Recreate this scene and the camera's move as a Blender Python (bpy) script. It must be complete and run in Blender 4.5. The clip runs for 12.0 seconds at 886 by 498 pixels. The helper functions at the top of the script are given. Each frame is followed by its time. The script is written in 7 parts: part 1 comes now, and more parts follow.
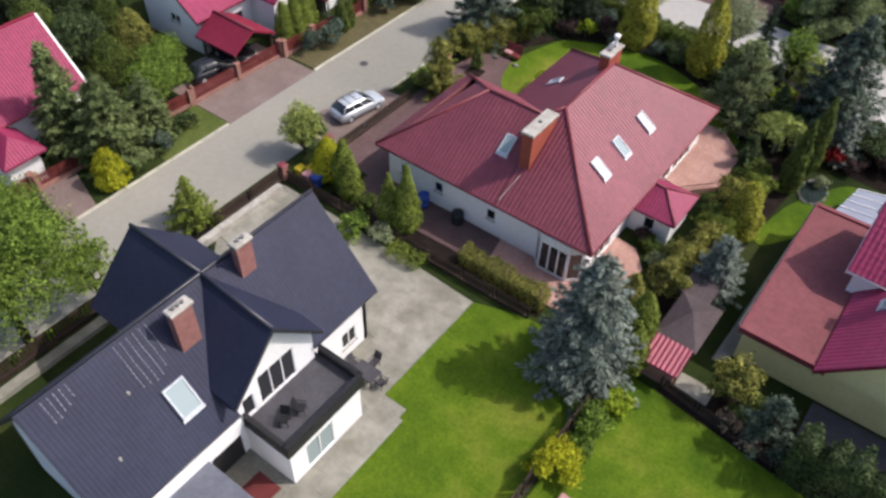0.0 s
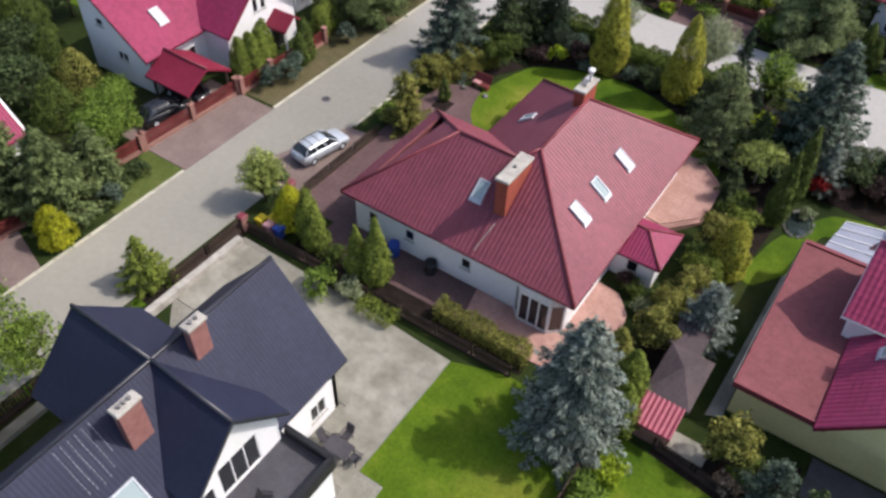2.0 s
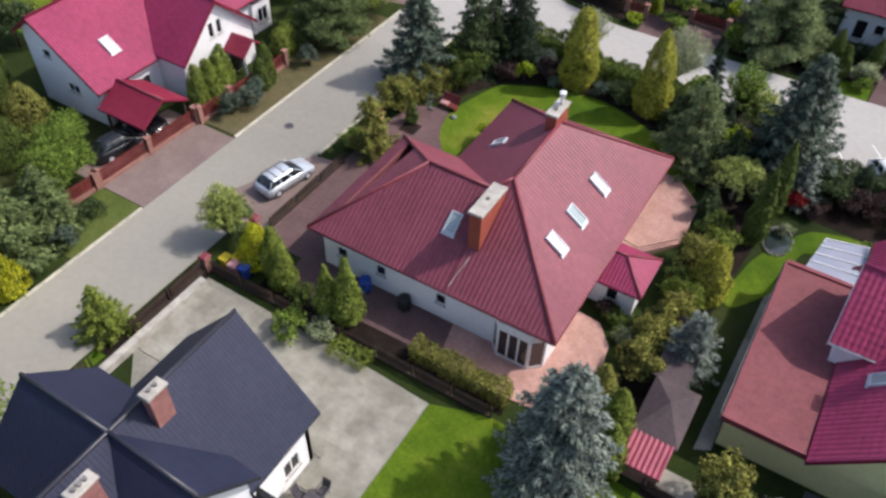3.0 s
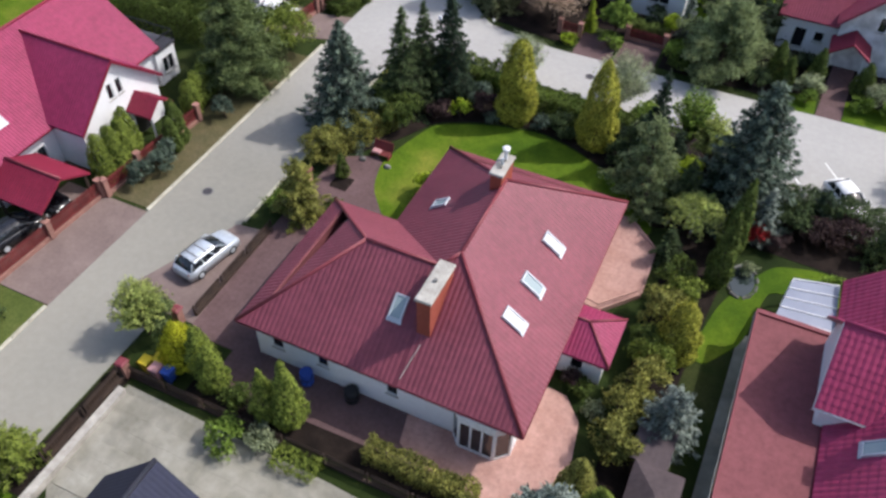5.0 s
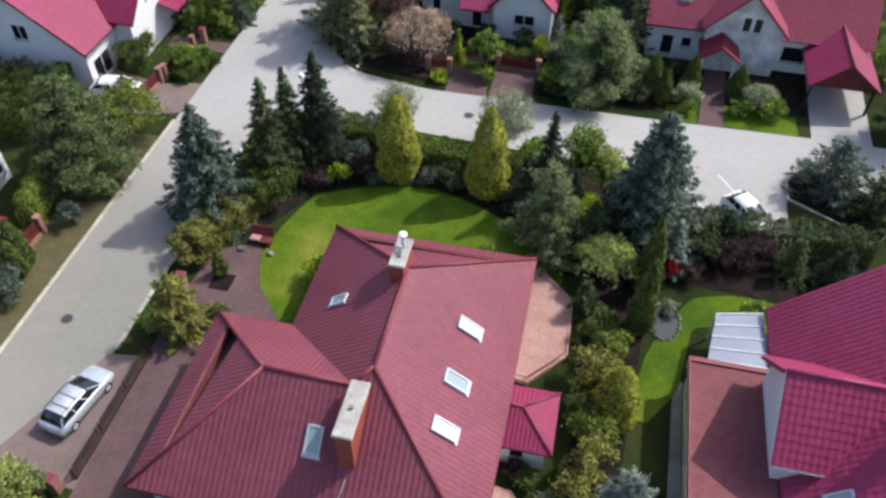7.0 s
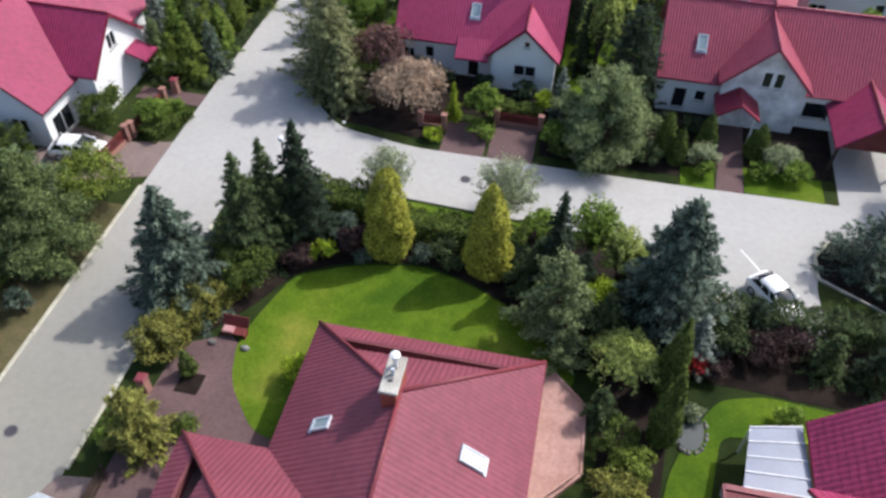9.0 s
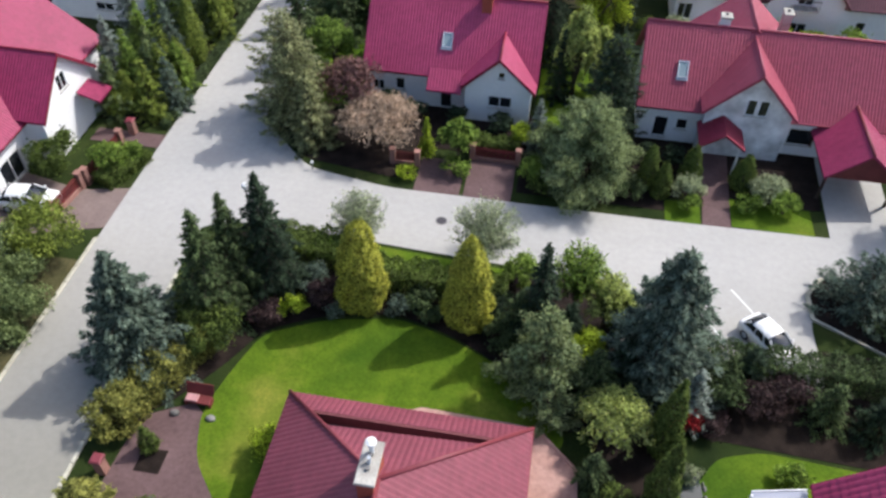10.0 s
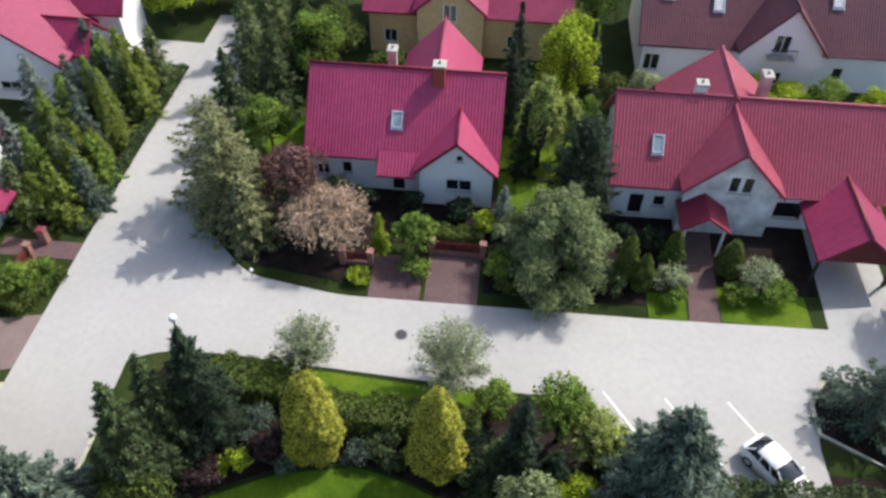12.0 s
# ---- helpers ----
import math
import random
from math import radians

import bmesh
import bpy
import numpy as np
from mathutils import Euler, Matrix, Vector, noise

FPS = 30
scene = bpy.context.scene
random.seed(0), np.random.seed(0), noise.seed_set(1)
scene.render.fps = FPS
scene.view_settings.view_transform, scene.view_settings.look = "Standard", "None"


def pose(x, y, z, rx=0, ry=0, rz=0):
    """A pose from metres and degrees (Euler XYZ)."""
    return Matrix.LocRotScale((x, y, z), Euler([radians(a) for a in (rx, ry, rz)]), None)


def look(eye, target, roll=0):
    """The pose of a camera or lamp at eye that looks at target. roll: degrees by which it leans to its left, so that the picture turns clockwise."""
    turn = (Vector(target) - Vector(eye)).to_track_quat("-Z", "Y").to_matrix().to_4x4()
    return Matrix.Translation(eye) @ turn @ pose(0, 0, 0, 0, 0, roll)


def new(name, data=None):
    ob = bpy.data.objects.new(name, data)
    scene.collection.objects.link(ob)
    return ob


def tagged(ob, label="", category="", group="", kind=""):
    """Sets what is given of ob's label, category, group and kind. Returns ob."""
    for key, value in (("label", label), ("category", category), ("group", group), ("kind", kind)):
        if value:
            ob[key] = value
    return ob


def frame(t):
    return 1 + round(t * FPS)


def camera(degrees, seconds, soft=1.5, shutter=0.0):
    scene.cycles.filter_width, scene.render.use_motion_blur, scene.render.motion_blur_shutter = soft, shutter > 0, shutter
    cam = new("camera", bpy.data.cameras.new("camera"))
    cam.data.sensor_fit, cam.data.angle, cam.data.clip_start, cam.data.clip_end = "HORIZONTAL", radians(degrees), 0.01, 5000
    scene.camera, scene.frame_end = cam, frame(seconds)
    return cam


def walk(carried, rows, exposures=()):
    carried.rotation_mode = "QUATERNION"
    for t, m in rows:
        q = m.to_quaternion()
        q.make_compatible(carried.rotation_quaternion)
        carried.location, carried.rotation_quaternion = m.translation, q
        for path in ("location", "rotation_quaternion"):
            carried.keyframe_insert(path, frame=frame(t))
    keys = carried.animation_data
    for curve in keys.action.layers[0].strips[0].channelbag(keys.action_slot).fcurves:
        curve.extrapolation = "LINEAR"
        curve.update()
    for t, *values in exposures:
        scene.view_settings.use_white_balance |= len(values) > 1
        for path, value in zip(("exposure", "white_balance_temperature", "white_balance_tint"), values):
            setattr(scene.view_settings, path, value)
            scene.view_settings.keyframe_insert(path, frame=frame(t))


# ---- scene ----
cam = camera(58.8, 12.0, soft=2.75)
PATH = [
    (0, (0.153, 0.655, 38.292), (-0.651, 1.78, 36.847), 2.2),
    (0.5, (-0.369, 1.409, 38.264), (-1.168, 2.539, 36.82), 2.3),
    (1, (-0.955, 2.256, 38.277), (-1.746, 3.394, 36.834), 2.3),
    (1.5, (-1.68, 3.163, 38.268), (-2.454, 4.313, 36.827), 2.4),
    (2, (-2.454, 4.222, 38.217), (-3.205, 5.392, 36.78), 2.2),
    (2.5, (-3.199, 5.334, 38.32), (-3.924, 6.521, 36.882), 2.1),
    (3, (-4.051, 6.589, 38.368), (-4.743, 7.797, 36.932), 2.1),
    (5, (-7.525, 12.578, 38.62), (-8.078, 13.839, 37.169), 1.7),
    (5.5, (-8.21, 14.033, 38.6), (-8.73, 15.309, 37.151), 1.5),
    (6, (-8.954, 15.532, 38.629), (-9.415, 16.834, 37.183), 1.3),
    (6.5, (-9.774, 17.077, 38.713), (-10.144, 18.408, 37.267), 1.0),
    (7, (-10.55, 18.846, 38.915), (-10.837, 20.195, 37.466), 0.7),
    (9, (-12.679, 26.227, 38.401), (-12.939, 27.594, 36.965), 1.5),
    (9.5, (-13.04, 28.11, 38.356), (-13.28, 29.485, 36.924), 1.5),
    (10, (-13.407, 30.272, 38.407), (-13.612, 31.656, 36.978), 1.5),
    (10.5, (-13.769, 32.432, 38.602), (-13.918, 33.823, 37.173), 1.1),
    (11, (-13.995, 34.806, 38.668), (-14.116, 36.201, 37.241), 0.9),
    (11.5, (-14.23, 37.364, 39.161), (-14.345, 38.75, 37.723), 0.9),
    (12, (-14.584, 40.056, 39.387), (-14.693, 41.44, 37.948), 1.2),
]
walk(cam, [(t, look(eye, target, roll)) for t, eye, target, roll in PATH], exposures=[(0.0, 0.58, 6550, 13), (3.0, 0.60, 6420, 13), (5.5, 0.62, 6230, 11), (9.0, 0.74, 6210, 10), (12.0, 0.84, 6350, 9)])

# ---------------------------------------------------------------- light
SUN_TO = Vector((0.74, 0.62, 1.12)).normalized()      # towards the sun
world = bpy.data.worlds.new("sky")
scene.world = world
world.use_nodes = True
wn = world.node_tree.nodes
sky = wn.new("ShaderNodeTexSky")
sky.sky_type = "NISHITA"
sky.sun_disc = False
sky.sun_elevation = math.asin(SUN_TO.z)
sky.sun_rotation = math.atan2(SUN_TO.x, SUN_TO.y)
sky.dust_density = 3.0
world.node_tree.links.new(sky.outputs[0], wn["Background"].inputs[0])
wn["Background"].inputs[1].default_value = 0.135
sun = new("sun", bpy.data.lights.new("sun", "SUN"))
sun.data.energy, sun.data.angle, sun.data.color = 2.6, radians(0.6), (1.0, 0.95, 0.88)
sun.matrix_world = look(SUN_TO * 80, (0, 0, 0))


# ---------------------------------------------------------------- materials
def nodes_of(name):
    m = bpy.data.materials.new(name)
    m.use_nodes = True
    nt = m.node_tree
    return m, nt, nt.nodes["Principled BSDF"]


def ramp(nt, src, stops):
    r = nt.nodes.new("ShaderNodeValToRGB")
    while len(r.color_ramp.elements) < len(stops):
        r.color_ramp.elements.new(0.5)
    for e, (p, c) in zip(r.color_ramp.elements, stops):
        e.position, e.color = p, (*c, 1)
    nt.links.new(src, r.inputs[0])
    return r.outputs[0]


def noise_of(nt, scale, detail=4.0, rough=0.55):
    co = nt.nodes.new("ShaderNodeNewGeometry")
    n = nt.nodes.new("ShaderNodeTexNoise")
    n.inputs["Scale"].default_value, n.inputs["Detail"].default_value, n.inputs["Roughness"].default_value = scale, detail, rough
    nt.links.new(co.outputs["Position"], n.inputs["Vector"])
    return n.outputs["Fac"]


def mix(nt, a, b, fac, mode="MULTIPLY"):
    m = nt.nodes.new("ShaderNodeMix")
    m.data_type, m.blend_type = "RGBA", mode
    for sock, v in ((m.inputs[0], fac), (m.inputs[6], a), (m.inputs[7], b)):
        if isinstance(v, (int, float)):
            sock.default_value = v
        elif isinstance(v, tuple):
            sock.default_value = (*v, 1)
        else:
            nt.links.new(v, sock)
    return m.outputs[2]


def surface(name, dark, light, rough=0.8, big=0.35, small=6.0, spec=0.3, bump=0.3, metal=0.0, piece=0.0, dist=0.02, lo=0.72, hi=1.15):
    """Colour that drifts at two scales, with fine relief; piece: how much single pieces differ."""
    m, nt, p = nodes_of(name)
    a = ramp(nt, noise_of(nt, big, 5), [(0.3, dark), (0.7, light)])
    b = ramp(nt, noise_of(nt, small, 6, 0.65), [(0.25, (lo, lo, lo)), (0.75, (hi, hi, hi))])
    c = mix(nt, a, b, 1.0)
    if piece:
        o = nt.nodes.new("ShaderNodeObjectInfo")
        k = ramp(nt, o.outputs["Random"], [(0.0, (1 - piece,) * 3), (1.0, (1 + piece,) * 3)])
        c = mix(nt, c, k, 1.0)
    nt.links.new(c, p.inputs["Base Color"])
    p.inputs["Roughness"].default_value, p.inputs["Metallic"].default_value = rough, metal
    p.inputs["Specular IOR Level"].default_value = spec
    if bump:
        bn = nt.nodes.new("ShaderNodeBump")
        bn.inputs["Strength"].default_value, bn.inputs["Distance"].default_value = bump, dist
        nt.links.new(noise_of(nt, small * 4, 4), bn.inputs["Height"])
        nt.links.new(bn.outputs[0], p.inputs["Normal"])
    return m


def foliage(name, dark, light, through_light=0.36):
    dark, light = tuple(0.6 * v for v in dark), tuple(1.4 * v for v in light)
    m, nt, p = nodes_of(name)
    g = nt.nodes.new("ShaderNodeNewGeometry")
    a = ramp(nt, g.outputs["Random Per Island"], [(0.0, dark), (0.5, tuple((x + y) / 2 for x, y in zip(dark, light))), (1.0, light)])
    b = ramp(nt, noise_of(nt, 0.9, 3), [(0.3, (0.7, 0.72, 0.7)), (0.7, (1.2, 1.18, 1.1))])
    c = mix(nt, a, b, 1.0)
    nt.links.new(c, p.inputs["Base Color"])
    p.inputs["Roughness"].default_value, p.inputs["Specular IOR Level"].default_value = 0.7, 0.15
    t = nt.nodes.new("ShaderNodeBsdfTranslucent")
    nt.links.new(c, t.inputs[0])
    s = nt.nodes.new("ShaderNodeMixShader")
    s.inputs[0].default_value = through_light
    nt.links.new(p.outputs[0], s.inputs[1])
    nt.links.new(t.outputs[0], s.inputs[2])
    nt.links.new(s.outputs[0], nt.nodes["Material Output"].inputs[0])
    return m


def glass_mat(name, col, rough=0.06):
    m, nt, p = nodes_of(name)
    p.inputs["Base Color"].default_value = (*col, 1)
    p.inputs["Roughness"].default_value, p.inputs["Specular IOR Level"].default_value = rough, 0.8
    return m


MAT = dict(
    roof_main=surface("brown_red_tile", (0.172, 0.041, 0.060), (0.225, 0.056, 0.080), 0.5, 0.25, 2.5, 0.34, 0.15),
    roof_pink=surface("crimson_tile", (0.235, 0.024, 0.074), (0.29, 0.032, 0.092), 0.52, 0.25, 2.5, 0.3, 0.15),
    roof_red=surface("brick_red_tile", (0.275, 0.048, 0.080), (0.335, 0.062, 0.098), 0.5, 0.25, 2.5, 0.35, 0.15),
    roof_dark=surface("slate_blue_tile", (0.015, 0.018, 0.042), (0.023, 0.027, 0.056), 0.6, 0.3, 3.0, 0.3, 0.15),
    roof_wine=surface("wine_brown_tile", (0.095, 0.030, 0.042), (0.135, 0.042, 0.056), 0.5, 0.3, 3.0, 0.4, 0.15),
    cap_red=surface("red_cap_metal", (0.175, 0.034, 0.045), (0.22, 0.045, 0.058), 0.5, 0.4, 4, 0.35, 0.0),
    cap_dark=surface("dark_cap_metal", (0.02, 0.022, 0.032), (0.035, 0.036, 0.05), 0.4, 0.4, 4, 0.5, 0.0),
    white=surface("white_plaster", (0.755, 0.755, 0.765), (0.815, 0.815, 0.825), 0.9, 0.5, 5, 0.2, 0.15, lo=0.93, hi=1.04),
    stained=surface("stained_plaster", (0.46, 0.46, 0.46), (0.86, 0.86, 0.86), 0.9, 0.9, 2.0, 0.2, 0.2, lo=0.82, hi=1.08),
    yellow=surface("cream_yellow_plaster", (0.70, 0.61, 0.29), (0.78, 0.69, 0.35), 0.9, 0.5, 5, 0.2, 0.15, lo=0.9, hi=1.05),
    sand=surface("sand_yellow_plaster", (0.52, 0.40, 0.20), (0.60, 0.47, 0.25), 0.9, 0.5, 5, 0.2, 0.25),
    plastic=surface("white_window_plastic", (0.78, 0.78, 0.78), (0.84, 0.84, 0.84), 0.4, 1, 6, 0.4, 0.0),
    darkwood=surface("dark_brown_timber", (0.030, 0.020, 0.016), (0.06, 0.04, 0.03), 0.7, 1.2, 9, 0.3, 0.3),
    redwood=surface("red_brown_timber", (0.115, 0.022, 0.022), (0.18, 0.036, 0.035), 0.6, 1.0, 9, 0.3, 0.3, piece=0.2),
    brick=surface("red_brick", (0.25, 0.125, 0.102), (0.35, 0.185, 0.152), 0.85, 2.0, 14, 0.3, 0.5, piece=0.12),
    brickpink=surface("pinkish_brown_brick", (0.24, 0.105, 0.095), (0.34, 0.165, 0.150), 0.85, 2.0, 14, 0.3, 0.5),
    # pale slate for the glints laid on the dark roof
    glintslate=surface("glint_slate_tile", (0.16, 0.165, 0.20), (0.28, 0.285, 0.32), 0.5, 2.0, 9, 0.4, 0.2),
    brickred=surface("painted_red_brick", (0.27, 0.062, 0.040), (0.36, 0.088, 0.056), 0.75, 1.0, 10, 0.3, 0.4),
    cap=surface("pale_concrete_cap", (0.30, 0.28, 0.25), (0.50, 0.475, 0.43), 0.9, 1.5, 9, 0.2, 0.4),
    kerb=surface("pale_kerb_stone", (0.40, 0.38, 0.30), (0.52, 0.50, 0.41), 0.9, 0.8, 6, 0.2, 0.4, piece=0.1),
    drive=surface("plum_brown_pavers", (0.100, 0.062, 0.062), (0.145, 0.092, 0.092), 0.9, 0.4, 4, 0.2, 0.5),
    terracotta=surface("terracotta_pavers", (0.37, 0.205, 0.170), (0.50, 0.305, 0.26), 0.85, 0.6, 4, 0.25, 0.4, piece=0.08),
    slab=surface("grey_concrete_slab", (0.185, 0.176, 0.142), (0.325, 0.312, 0.268), 0.9, 0.45, 1.3, 0.2, 0.5, piece=0.05, lo=0.74, hi=1.14),
    slabbed=surface("slab_joint_bed", (0.19, 0.183, 0.15), (0.27, 0.26, 0.225), 0.95, 0.6, 4, 0.2, 0.4),
    # Bark soil; some beds of it stand in for shade on the ground.
    mulch_and_shade=surface("dark_bark_soil_and_shade", (0.012, 0.009, 0.008), (0.032, 0.023, 0.019), 0.95, 0.9, 7, 0.1, 0.8, dist=0.08),
    flatred=surface("faded_red_roof_felt", (0.170, 0.056, 0.062), (0.215, 0.072, 0.080), 0.8, 0.3, 3, 0.25, 0.2),
    shedfelt=surface("plum_brown_roof_felt", (0.058, 0.044, 0.047), (0.088, 0.066, 0.070), 0.8, 0.4, 4, 0.3, 0.3),
    greyfelt=surface("slate_grey_roof_felt", (0.045, 0.042, 0.05), (0.075, 0.07, 0.08), 0.8, 0.4, 4, 0.3, 0.3),
    decking=surface("dark_balcony_floor", (0.052, 0.050, 0.060), (0.080, 0.077, 0.090), 0.6, 0.8, 5, 0.4, 0.2),
    greymetal=surface("pale_grey_sheet_metal", (0.42, 0.45, 0.50), (0.55, 0.58, 0.62), 0.45, 0.5, 5, 0.5, 0.1),
    canopy=surface("lilac_grey_canopy_sheet", (0.22, 0.24, 0.30), (0.29, 0.31, 0.38), 0.35, 0.5, 5, 0.5, 0.05, lo=0.92, hi=1.05),
    bark=surface("brown_bark", (0.06, 0.045, 0.035), (0.13, 0.10, 0.08), 0.95, 2, 12, 0.1, 0.8),
    stone=surface("grey_garden_stone", (0.10, 0.10, 0.09), (0.24, 0.23, 0.22), 0.9, 2, 10, 0.2, 0.6, piece=0.2),
    water=glass_mat("dark_pond_water", (0.02, 0.03, 0.03), 0.05),
    glass=glass_mat("dark_window_glass", (0.015, 0.018, 0.022)),
    skyglass=glass_mat("skylight_glass", (0.27, 0.34, 0.35), 0.12),
    blind=surface("white_roller_blind", (0.58, 0.56, 0.54), (0.68, 0.66, 0.64), 0.5, 1, 6, 0.3, 0.0),
    silver=surface("silver_car_paint", (0.50, 0.545, 0.60), (0.54, 0.585, 0.64), 0.28, 0.5, 3, 0.6, 0.0, 0.25),
    carwhite=surface("white_car_paint", (0.80, 0.80, 0.80), (0.84, 0.84, 0.84), 0.25, 0.5, 3, 0.5, 0.0),
    carblack=surface("black_car_paint", (0.015, 0.016, 0.02), (0.02, 0.021, 0.026), 0.2, 0.5, 3, 0.6, 0.0),
    tyre=surface("black_rubber", (0.012, 0.012, 0.012), (0.02, 0.02, 0.02), 0.8, 2, 10, 0.2, 0.1),
    black=surface("black_metal", (0.012, 0.012, 0.014), (0.022, 0.022, 0.025), 0.5, 2, 10, 0.4, 0.0),
    iron=surface("grey_cast_iron", (0.14, 0.135, 0.13), (0.20, 0.195, 0.19), 0.7, 2, 10, 0.4, 0.3),
    yellowplastic=surface("yellow_plastic", (0.55, 0.42, 0.02), (0.62, 0.48, 0.03), 0.45, 2, 8, 0.4, 0.0),
    blueplastic=surface("blue_plastic", (0.02, 0.06, 0.30), (0.03, 0.08, 0.36), 0.45, 2, 8, 0.4, 0.0),
    pinkplastic=surface("pale_pink_plastic", (0.45, 0.22, 0.22), (0.5, 0.27, 0.27), 0.5, 2, 8, 0.4, 0.0),
    paint=surface("white_road_paint", (0.66, 0.66, 0.64), (0.78, 0.78, 0.76), 0.7, 2, 9, 0.3, 0.1),
    spruce=foliage("deep_green_spruce", (0.018, 0.031, 0.014), (0.105, 0.148, 0.062)),
    sage=foliage("sage_green_spruce", (0.036, 0.056, 0.022), (0.205, 0.262, 0.108)),
    larch=foliage("feathery_larch", (0.080, 0.092, 0.044), (0.345, 0.365, 0.190), 0.45),
    blue=foliage("blue_spruce", (0.060, 0.080, 0.074), (0.29, 0.338, 0.305)),
    darkfir=foliage("dark_fir", (0.008, 0.017, 0.011), (0.048, 0.076, 0.044)),
    teal=foliage("grey_green_spruce", (0.028, 0.046, 0.036), (0.150, 0.198, 0.155)),
    gold=foliage("golden_thuja", (0.10, 0.12, 0.016), (0.45, 0.45, 0.075)),
    thuja=foliage("green_thuja", (0.050, 0.078, 0.016), (0.255, 0.315, 0.062)),
    hedge=foliage("hedge_green", (0.024, 0.044, 0.011), (0.138, 0.186, 0.044)),
    olive=foliage("olive_shrub", (0.066, 0.072, 0.018), (0.315, 0.315, 0.085)),
    leaf=foliage("fresh_green_leaf", (0.044, 0.084, 0.014), (0.262, 0.373, 0.076), 0.5),
    lime=foliage("lime_green_leaf", (0.095, 0.15, 0.009), (0.442, 0.552, 0.055), 0.5),
    yellowleaf=foliage("yellow_shrub", (0.18, 0.20, 0.010), (0.56, 0.57, 0.045), 0.5),
    pine=foliage("grey_pine", (0.060, 0.084, 0.038), (0.300, 0.362, 0.175)),
    willow=foliage("silver_willow", (0.11, 0.14, 0.075), (0.42, 0.47, 0.30), 0.5),
    bloom=foliage("dusty_pink_blossom", (0.21, 0.150, 0.118), (0.60, 0.46, 0.36), 0.45),
    purple=foliage("purple_leaf", (0.020, 0.012, 0.014), (0.088, 0.056, 0.058)),
    maple=foliage("red_maple_leaf", (0.10, 0.009, 0.010), (0.36, 0.032, 0.038), 0.5),
    # Brighter copy of the crimson tile; adds light to slopes turned from the sun.
    raspberry=surface("crimson_tile_lifted", (0.300, 0.033, 0.094), (0.365, 0.044, 0.116), 0.5, 0.25, 2.5, 0.35, 0.15),
    plum=foliage("dull_plum_leaf", (0.060, 0.032, 0.034), (0.235, 0.130, 0.125)),
    weeping=foliage("yellow_green_weeping_leaf", (0.110, 0.145, 0.036), (0.450, 0.515, 0.165), 0.45),
    crimson=surface("deep_red_tile", (0.170, 0.012, 0.032), (0.220, 0.018, 0.044), 0.5, 0.25, 2.5, 0.3, 0.15),
    drivepale=surface("dusty_rose_brown_pavers", (0.165, 0.122, 0.112), (0.220, 0.166, 0.152), 0.9, 0.5, 4, 0.2, 0.4, lo=0.84, hi=1.08),
    porchfelt=surface("blue_grey_roof_felt", (0.105, 0.112, 0.140), (0.145, 0.152, 0.185), 0.7, 0.6, 4, 0.35, 0.2),
)


def grass_material(name, dark, light, worn):
    m, nt, p = nodes_of(name)
    a = ramp(nt, noise_of(nt, 0.16, 6, 0.6), [(0.32, dark), (0.52, light), (0.72, worn)])
    b = ramp(nt, noise_of(nt, 5.5, 6, 0.7), [(0.25, (0.62, 0.66, 0.6)), (0.75, (1.25, 1.22, 1.2))])
    mid = ramp(nt, noise_of(nt, 0.75, 5, 0.7), [(0.3, (0.78, 0.84, 0.8)), (0.55, (1.0, 1.0, 1.0)), (0.75, (1.28, 1.14, 1.3))])
    nt.links.new(mix(nt, mix(nt, a, mid, 1.0), b, 1.0), p.inputs["Base Color"])
    p.inputs["Roughness"].default_value, p.inputs["Specular IOR Level"].default_value = 0.9, 0.1
    bn = nt.nodes.new("ShaderNodeBump")
    bn.inputs["Strength"].default_value, bn.inputs["Distance"].default_value = 0.7, 0.08
    nt.links.new(noise_of(nt, 18, 4), bn.inputs["Height"])
    nt.links.new(bn.outputs[0], p.inputs["Normal"])
    return m


MAT["lawn"] = grass_material("mown_lawn", (0.050, 0.100, 0.007), (0.098, 0.158, 0.011), (0.185, 0.205, 0.030))


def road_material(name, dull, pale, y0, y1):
    """Block paving; brightening by sun glare towards the crossing is put into the colour."""
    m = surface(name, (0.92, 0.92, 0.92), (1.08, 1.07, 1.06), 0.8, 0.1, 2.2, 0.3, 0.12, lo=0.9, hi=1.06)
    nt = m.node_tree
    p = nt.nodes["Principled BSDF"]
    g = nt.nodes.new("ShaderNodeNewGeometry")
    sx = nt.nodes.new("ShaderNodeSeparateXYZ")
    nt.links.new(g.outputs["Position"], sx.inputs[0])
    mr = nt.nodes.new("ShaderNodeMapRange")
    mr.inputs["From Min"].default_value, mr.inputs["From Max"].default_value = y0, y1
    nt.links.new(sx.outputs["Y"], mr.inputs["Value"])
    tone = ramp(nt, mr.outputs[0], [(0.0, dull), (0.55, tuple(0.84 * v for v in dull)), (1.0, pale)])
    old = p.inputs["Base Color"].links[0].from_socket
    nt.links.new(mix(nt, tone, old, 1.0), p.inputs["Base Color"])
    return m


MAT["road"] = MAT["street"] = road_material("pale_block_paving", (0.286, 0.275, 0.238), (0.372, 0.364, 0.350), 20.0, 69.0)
# Dark grass for rough ground and for lawn that lies in shade.
MAT["rough_and_shaded_grass"] = grass_material("rough_and_shaded_grass", (0.015, 0.026, 0.007), (0.030, 0.045, 0.011), (0.050, 0.056, 0.020))
MAT["dull_lawn"] = grass_material("dry_dull_lawn", (0.062, 0.088, 0.020), (0.100, 0.125, 0.034), (0.150, 0.150, 0.060))
